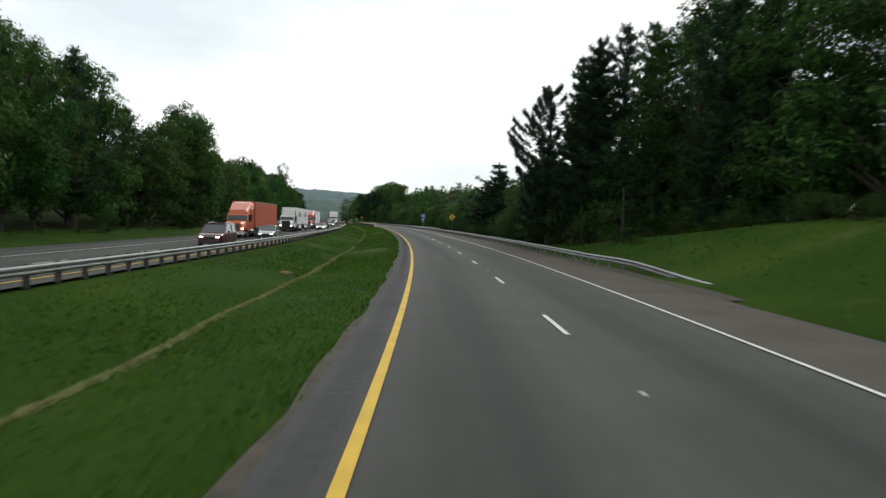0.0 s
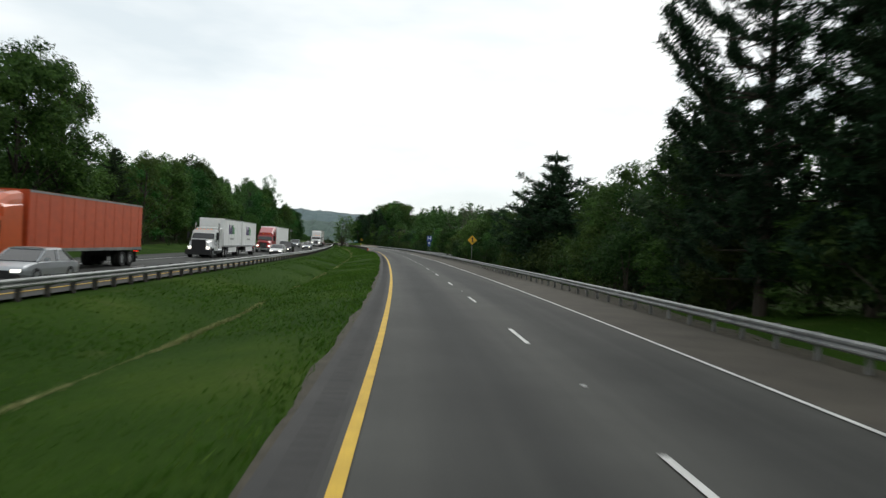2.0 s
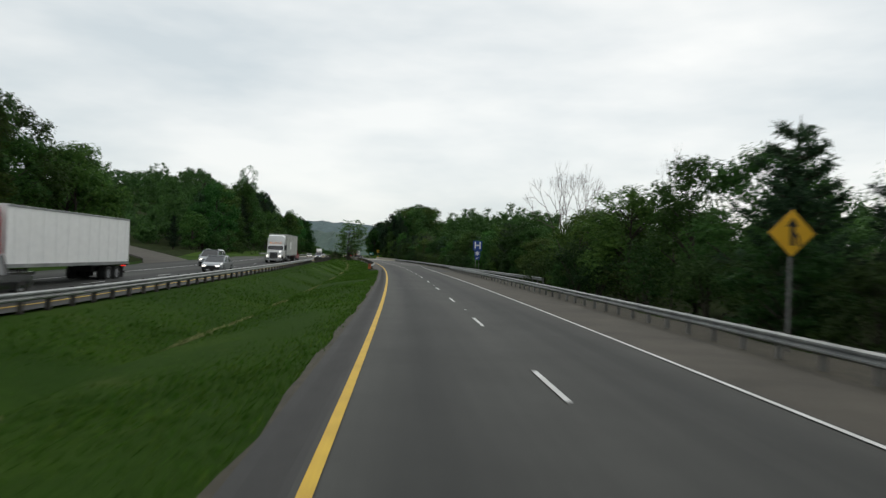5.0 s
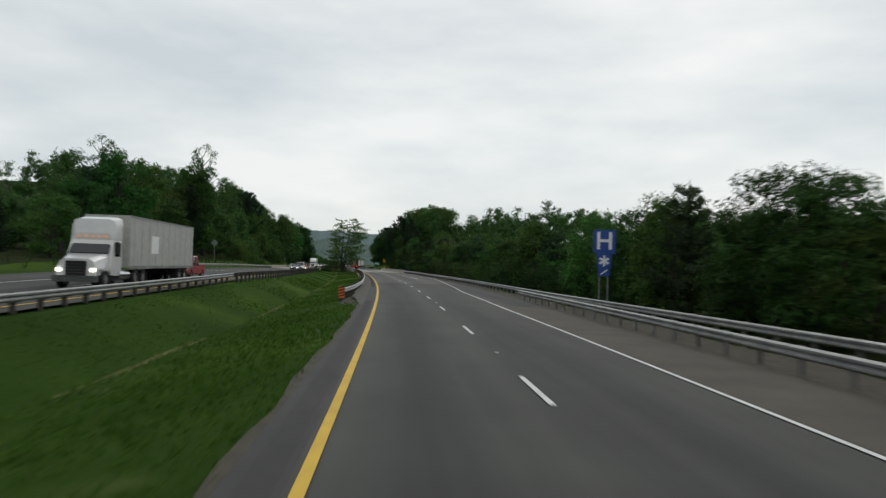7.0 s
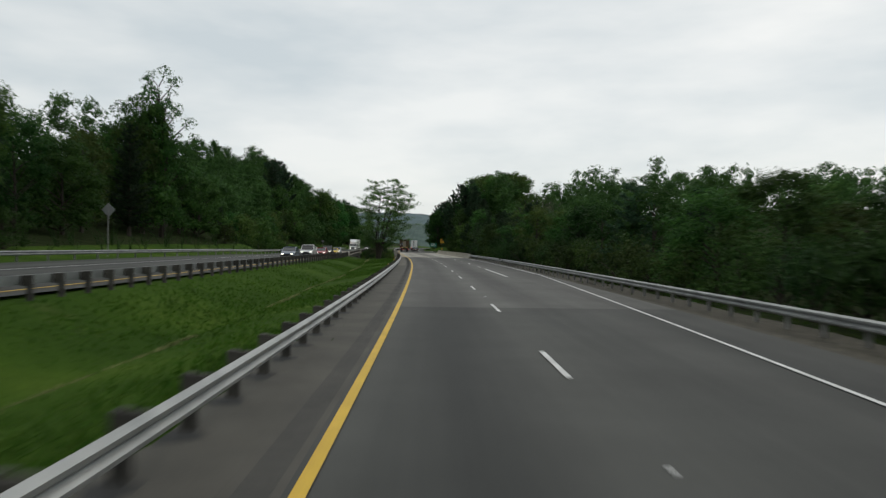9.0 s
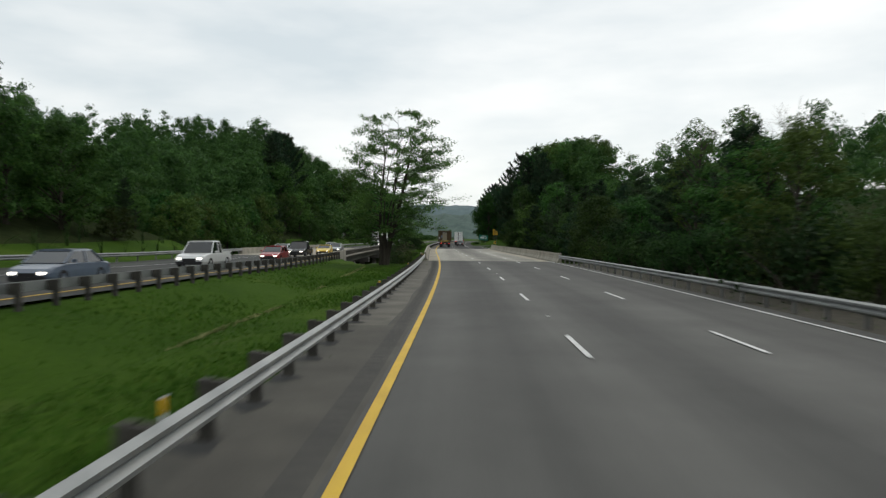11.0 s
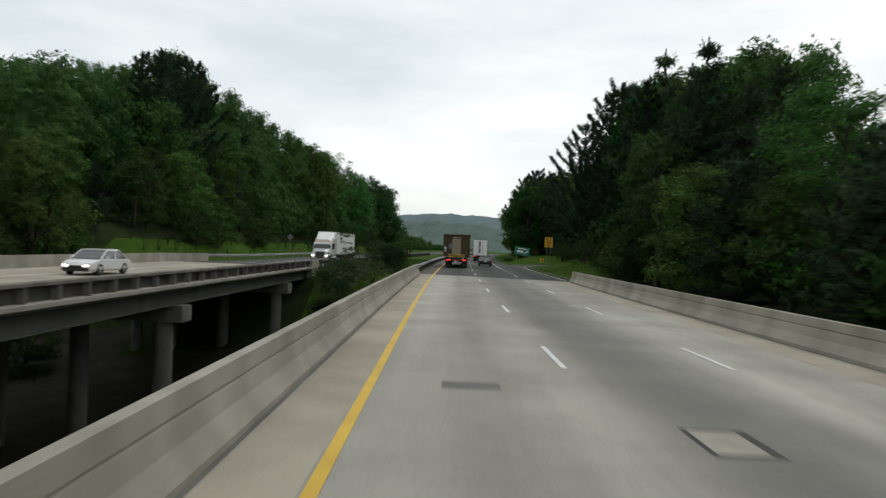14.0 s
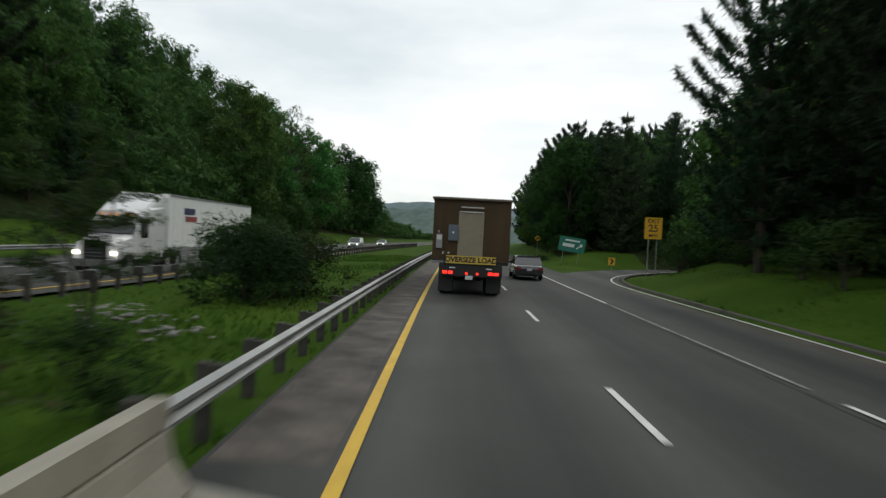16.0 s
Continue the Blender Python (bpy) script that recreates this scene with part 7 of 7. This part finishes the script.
# ---- traffic going our way ----
dark_car = car("sedan", BLACK, "black saloon car seen from behind", lamps=False)
dark_car.matrix_basis = at(487.6, 5.75, 0.012)
far_suv = car("suv", RED, "red SUV far ahead seen from behind", lamps=False)
far_suv.matrix_basis = at(600, 5.5, 0.012)
ahead = tagged(new("semi_truck"), "white trailer truck seen from behind with lit tail lamps", "truck")
tractor(ahead, WHITE, 0.0)
box_trailer(ahead, -5.0, 14.6, M["white_box"])
for k, (w, h) in enumerate(((0.34, 0.34), (0.30, 0.36), (0.12, 0.34), (0.34, 0.32), (0.30, 0.34))):
    plates("emblem", ahead, M["black_trim"], (-0.10 - w / 2, -0.10 + w / 2, -19.62, -19.60, 3.45 - 0.44 * k, 3.45 - 0.44 * k + h))
ahead.matrix_basis = at(540.5, 5.6, 0.012)


def lettering(text, size, mat, parent, m, name="lettering", bold=0.0):
    cu = bpy.data.curves.new(name, "FONT")
    cu.body, cu.size, cu.align_x, cu.align_y = text, size, "CENTER", "CENTER"
    cu.extrude, cu.offset = 0.002, bold
    cu.materials.append(mat)
    tmp = bpy.data.objects.new(name, cu)
    scene.collection.objects.link(tmp)
    me = bpy.data.meshes.new_from_object(tmp.evaluated_get(bpy.context.evaluated_depsgraph_get()))
    me.name = name
    bpy.data.objects.remove(tmp)
    ob = new(name, me)
    ob.parent = parent
    ob.matrix_basis = m
    return ob


FACING = Matrix.Rotation(math.pi / 2, 4, "X")   # upright, read from behind the vehicle


def flatbed():
    """Lorry with a flat trailer that carries a brown portable building."""
    root = tagged(new("flatbed_truck"), "dark flatbed trailer truck with lit tail lamps and yellow banner", "truck")
    plates("deck", root, M["frame_black"], (-1.30, 1.30, 0, 13.5, 1.10, 1.28), bevel=0.02)
    plates("tail_frame", root, M["frame_black"], (-1.30, 1.30, -0.06, 0.12, 0.78, 1.22), bevel=0.02)
    plates("main_beam", root, M["frame_black"], (-0.6, -0.4, 0.3, 13.2, 0.7, 1.1), (0.4, 0.6, 0.3, 13.2, 0.7, 1.1))
    for sx in (-1, 1):
        for y in (1.2, 2.45, 10.8):
            wheel(root, sx * 1.12, y, 0.5, 0.27, sx, dual=True)
        plates("mud_flap", root, M["frame_black"], (sx * 1.0 - 0.30, sx * 1.0 + 0.30, 0.42, 0.45, 0.12, 0.95))
        plates("tail_light", root, M["tail_lamp"], (sx * 0.94 - 0.21, sx * 0.94 - 0.02, -0.10, -0.05, 0.87, 0.99), (sx * 0.94 + 0.02, sx * 0.94 + 0.21, -0.10, -0.05, 0.87, 0.99), bevel=0.01)
        plates("stop_light", root, M["tail_lamp"], (sx * 0.22 - 0.055 + 0.06, sx * 0.22 + 0.055 + 0.06, -0.10, -0.05, 0.86, 0.95), bevel=0.02)
        plates("reflector", root, M["white_line"], (sx * 0.75 - 0.12, sx * 0.75 + 0.12, -0.075, -0.06, 1.10, 1.15))
    plates("number_plate", root, M["white_line"], (-0.20, 0.10, -0.09, -0.07, 0.66, 0.82))
    ban = plates("warning_banner", root, paint("banner_yellow", (0.62, 0.44, 0.06), 0.6, 0.0), (-1.02, 1.02, -0.09, -0.07, 1.30, 1.62), label="yellow banner with black capitals")[0]
    lettering("OVERSIZE LOAD", 0.29, M["black_trim"], ban, Matrix.Translation((0, -0.094, 1.455)) @ FACING, bold=0.012)
    plates("stake", root, M["frame_black"], (1.02, 1.07, -0.08, -0.03, 1.2, 1.75), (-1.12, -1.07, -0.08, -0.03, 1.2, 1.75))
    tractor(root, paint("dark_red_cab", (0.16, 0.02, 0.02)), 19.0)
    return root


def portable_building():
    root = tagged(new("portable_building"), "brown boarded portable building with tan door, loaded on a trailer", "portable building")
    wood = surface("brown_board_siding", (0.052, 0.031, 0.012), (0.082, 0.049, 0.019), scale=1.4, fine=22, rough=0.8, bump=0.4, dist=0.006, stretch=(1, 1, 0.15))
    tan = plain("tan_door", (0.27, 0.235, 0.165), 0.6)
    trim = plain("roof_trim", (0.17, 0.145, 0.105), 0.6)
    W, H, D = 1.58, 2.50, 12.6
    part("wall", boxes((-W, W, 0, D, 0, H)), wood, root)
    n = 26
    plates("batten", root, wood, *[(-W + 2 * W * i / n - 0.012, -W + 2 * W * i / n + 0.012, -0.016, 0.004, 0.08, H - 0.06) for i in range(1, n) if not 8 <= i <= 16])
    plates("corner_board", root, wood, (-W - 0.02, -W + 0.09, -0.025, 0.08, 0, H), (W - 0.09, W + 0.02, -0.025, 0.08, 0, H))
    part("roof", boxes((-W - 0.10, W + 0.10, -0.16, D + 0.12, H, H + 0.09), bevel=0.02), trim, root, "tan metal roof edge")
    door = plates("door", root, tan, (-0.50, 0.43, -0.055, 0.0, 0.02, 1.96), bevel=0.012, label="plain tan steel door")[0]
    plates("door_frame", root, tan, (-0.56, -0.50, -0.04, 0.0, 0.0, 2.0), (0.43, 0.49, -0.04, 0.0, 0.0, 2.0))
    part("door_knob", boxes((0.33, 0.39, -0.12, -0.05, 1.02, 1.08), bevel=0.02), M["chrome"], door)
    plates("drip_cap", root, M["white_line"], (-0.52, 0.46, -0.12, 0.0, 1.99, 2.03), (-0.48, 0.48, -0.10, 0.0, 2.18, 2.22))
    box = plates("electric_panel", root, plain("grey_blue_box", (0.105, 0.135, 0.165), 0.45), (-0.96, -0.56, -0.16, 0.0, 0.80, 1.46), bevel=0.015, label="grey-blue metal electrical panel")[0]
    plates("panel_label", box, M["white_line"], (-0.80, -0.72, -0.166, -0.158, 1.10, 1.17))
    meter = plates("meter_box", root, plain("light_grey_box", (0.30, 0.31, 0.31), 0.5), (-1.45, -1.20, -0.12, 0.0, 0.47, 1.05), bevel=0.012, label="pale grey meter box")[0]
    plates("meter_cover", meter, M["white_line"], (-1.42, -1.23, -0.128, -0.12, 0.82, 1.0))
    plates("vent", root, M["steel_post"], (-1.40, -1.32, -0.05, 0.0, 1.10, 1.2))
    plates("hose_bib", root, M["chrome"], (-1.18, -1.10, -0.09, 0.0, 0.22, 0.34), (-0.96, -0.86, -0.09, 0.0, 0.24, 0.33))
    plates("floor_sill", root, M["frame_black"], (-W, W, -0.02, D, -0.14, -0.004))
    plates("outrigger", root, M["galvanised"], (-W - 0.08, -1.0, -0.06, 0.02, -0.13, -0.05))
    return root


fb = flatbed()
fb.matrix_basis = at(471.3, 1.82, 0.012)
pb = portable_building()
pb.matrix_basis = at(471.65, 1.80, 0.012 + 1.28 + 0.145)

# ---- signs ----
M["sign_yellow"] = plain("sign_yellow", (0.72, 0.40, 0.015), 0.5)
M["sign_blue"] = plain("sign_blue", (0.012, 0.06, 0.28), 0.5)
M["sign_green"] = plain("sign_green", (0.010, 0.17, 0.12), 0.5)
M["sign_white"] = plain("sign_white", (0.75, 0.76, 0.76), 0.5)
M["sign_back"] = plain("sign_back", (0.22, 0.23, 0.23), 0.5, 0.5)
M["sign_orange"] = plain("sign_orange", (0.75, 0.17, 0.015), 0.5)


def post_of(root, x, z0, z1, r=0.035, mat=None):
    part("post", boxes((x - r, x + r, 0.02, 0.02 + 2 * r, z0, z1), bevel=0.008), mat or M["steel_post"], root)


def plate_poly(name, pts, y0, y1, mat, root):
    """A flat shape (x, z) with thickness along y."""
    bm = bmesh.new()
    a = [bm.verts.new((x, y0, z)) for x, z in pts]
    b = [bm.verts.new((x, y1, z)) for x, z in pts]
    bm.faces.new(a)
    bm.faces.new(list(reversed(b)))
    for i in range(len(pts)):
        j = (i + 1) % len(pts)
        bm.faces.new((a[i], b[i], b[j], a[j]))
    return part(name, bm, mat, root)


def diamond(label, z, half, merge=True, back=False):
    root = tagged(new("road_sign"), label, "road sign")
    post_of(root, 0, -0.6, z + half * 0.9)
    r = half
    if back:
        plate_poly("panel", [(0, z - r), (r, z), (0, z + r), (-r, z)], -0.006, 0.006, M["sign_back"], root)
        return root
    plate_poly("border", [(0, z - r), (r, z), (0, z + r), (-r, z)], -0.006, 0.006, M["black_trim"], root)
    r2 = half * 0.95
    plate_poly("panel", [(0, z - r2), (r2, z), (0, z + r2), (-r2, z)], -0.012, -0.004, M["sign_yellow"], root)
    if merge:
        plate_poly("arrow", [(-0.04 * r / 0.6, z - 0.5 * r), (0.07 * r / 0.6, z - 0.5 * r), (0.07 * r / 0.6, z + 0.25 * r), (0.24 * r, z + 0.25 * r), (0.02, z + 0.62 * r), (-0.22 * r, z + 0.25 * r), (-0.04 * r / 0.6, z + 0.25 * r)], -0.018, -0.010, M["black_trim"], root)
        plate_poly("side_lane", [(0.30 * r, z - 0.55 * r), (0.40 * r, z - 0.50 * r), (0.28 * r, z - 0.12 * r), (0.08 * r, z + 0.12 * r), (0.08 * r, z - 0.05 * r), (0.20 * r, z - 0.18 * r)], -0.018, -0.010, M["black_trim"], root)
    else:
        plate_poly("arrow", [(-0.08 * r, z - 0.5 * r), (0.08 * r, z - 0.5 * r), (0.08 * r, z), (0.30 * r, z + 0.2 * r), (0.05 * r, z + 0.5 * r), (-0.08 * r, z + 0.2 * r)], -0.018, -0.010, M["black_trim"], root)
    return root


def g_at(s, d):
    return ground_z(s, d)


sg = diamond("yellow diamond merge sign on a steel post", 3.40, 0.72)
sg.matrix_basis = at(142.0, 11.9, -0.05)
for s, d, z in ((306.7, -27.0, 4.3), (517.0, -30.0, 2.9)):
    b = diamond("grey back of a diamond road sign", z, 0.62, back=True)
    b.matrix_basis = at(s, d, ground_z(s, d) - 0.1, 180)


def hospital_sign():
    root = tagged(new("road_sign"), "blue hospital sign with white capital, star plate and arrow plate", "road sign")
    post_of(root, -0.25, -0.8, 4.6)
    post_of(root, 0.25, -0.8, 4.6)
    pan = part("panel", boxes((-0.66, 0.66, -0.008, 0.008, 3.38, 4.78), bevel=0.004), M["sign_blue"], root)
    lettering("H", 1.45, M["sign_white"], pan, Matrix.Translation((0, -0.012, 4.08)) @ FACING, bold=0.02)
    star = part("star_plate", boxes((-0.42, 0.42, -0.008, 0.008, 2.55, 3.36), bevel=0.004), M["sign_blue"], root)
    for k in range(3):
        ob = part("star_bar", boxes((-0.07, 0.07, -0.014, -0.009, -0.32, 0.32)), M["sign_white"], star)
        ob.matrix_basis = Matrix.Translation((0, -0.001 * k, 2.95)) @ Matrix.Rotation(k * math.pi / 3, 4, "Y")
    arr = part("arrow_plate", boxes((-0.34, 0.34, -0.008, 0.008, 2.05, 2.53), bevel=0.004), M["sign_blue"], root)
    a1 = part("arrow", boxes((-0.24, 0.24, -0.013, -0.009, -0.035, 0.035)), M["sign_white"], arr)
    a1.matrix_basis = Matrix.Translation((0, 0, 2.29)) @ Matrix.Rotation(-math.pi / 5, 4, "Y")
    return root


hs = hospital_sign()
hs.matrix_basis = at(223.3, 13.3, -0.05, -3)


def speed_sign():
    root = tagged(new("road_sign"), "yellow exit speed advisory sign on posts", "road sign")
    post_of(root, -0.3, -0.6, 4.4)
    post_of(root, 0.3, -0.6, 4.4)
    pan = part("panel", boxes((-0.62, 0.62, -0.008, 0.008, 3.0, 4.55), bevel=0.004), M["sign_yellow"], root)
    lettering("EXIT", 0.42, M["black_trim"], pan, Matrix.Translation((0, -0.012, 4.28)) @ FACING, bold=0.006)
    lettering("25", 0.72, M["black_trim"], pan, Matrix.Translation((0, -0.012, 3.76)) @ FACING, bold=0.01)
    lettering("MPH", 0.32, M["black_trim"], pan, Matrix.Translation((0, -0.012, 3.24)) @ FACING, bold=0.006)
    return root


ss_ = speed_sign()
ss_.matrix_basis = at(493.5, 15.4, ground_z(493.5, 15.4), -4)


def exit_sign():
    root = tagged(new("road_sign"), "leaning green exit sign with white bars on posts", "road sign")
    for x in (-0.8, 0.8):
        post_of(root, x, -0.8, 2.9)
    pan = part("panel", boxes((-1.35, 1.35, -0.01, 0.01, 1.55, 3.05), bevel=0.006), M["sign_green"], root)
    for z, x0, x1, h in ((2.72, -0.75, 0.75, 0.16), (2.2, -0.95, 0.25, 0.34)):
        plates("text_bar", pan, M["sign_white"], (x0, x1, -0.016, -0.011, z - h / 2, z + h / 2))
    plate_poly("arrow", [(0.42, 1.95), (0.55, 1.9), (0.92, 2.25), (1.02, 2.14), (1.08, 2.5), (0.72, 2.44), (0.83, 2.34)], -0.016, -0.011, M["sign_white"], pan)
    return root


es = exit_sign()
es.matrix_basis = at(515.5, 12.8, 0.0, -6) @ Matrix.Rotation(radians(7), 4, "Y")


def arrow_board(label="small yellow arrow marker on a low post"):
    root = tagged(new("arrow_marker"), label, "road sign")
    post_of(root, 0, -0.5, 1.0)
    plate_poly("panel", [(-0.32, 0.55), (0.32, 0.55), (0.32, 1.3), (-0.32, 1.3)], -0.008, 0.004, M["sign_yellow"], root)
    plate_poly("chevron", [(-0.18, 0.65), (0.02, 0.65), (0.22, 0.92), (0.02, 1.2), (-0.18, 1.2), (0.02, 0.92)], -0.014, -0.008, M["black_trim"], root)
    return root


ab_ = arrow_board()
ab_.matrix_basis = at(511, 16.3, g_at(511, 16.3), -8)
dm2 = diamond("small yellow diamond curve sign among the trees", 2.6, 0.5, merge=False)
dm2.matrix_basis = at(545, 12.4, g_at(545, 12.4), -4)


def object_marker():
    root = tagged(new("object_marker"), "orange and black striped end marker on the guardrail", "road sign")
    pan = part("panel", boxes((-0.20, 0.20, -0.008, 0.008, 0.12, 0.84), bevel=0.004), M["sign_orange"], root)
    for k in range(4):
        z = 0.16 + 0.18 * k
        plate_poly("stripe", [(-0.19, z), (0.19, z + 0.10), (0.19, z + 0.19), (-0.19, z + 0.09)], -0.013, -0.008, M["black_trim"], pan)
    post_of(root, 0, -0.6, 0.8, mat=M["weathered_post"])
    return root


om = object_marker()
om.matrix_basis = at(228.9, -2.3, -0.05)
# grey utility pole on the right bank
pole = part("utility_pole", boxes((-0.05, 0.05, -0.05, 0.05, -0.8, 4.6), bevel=0.015), M["weathered_post"])
pole.matrix_basis = at(47.5, 15.3, 0.6)
tagged(pole, "slim weathered wooden pole at the wood's edge", "pole")
# delineators on the left guardrail
dl0 = tagged(new("delineator"), "small yellow and white reflector post behind the guardrail", "delineator", group="delineators")
part("post", boxes((-0.03, 0.03, -0.02, 0.02, 0.0, 0.92), bevel=0.006), M["sign_white"], dl0)
part("reflector", boxes((-0.045, 0.045, -0.03, -0.02, 0.72, 0.9), bevel=0.004), M["sign_yellow"], dl0)
dl0.matrix_basis = at(333.5, -2.3, -0.42)
for s in (311.5, 354.5, 497, 522):
    copy_thing(dl0, at(s, -2.3, -0.42))
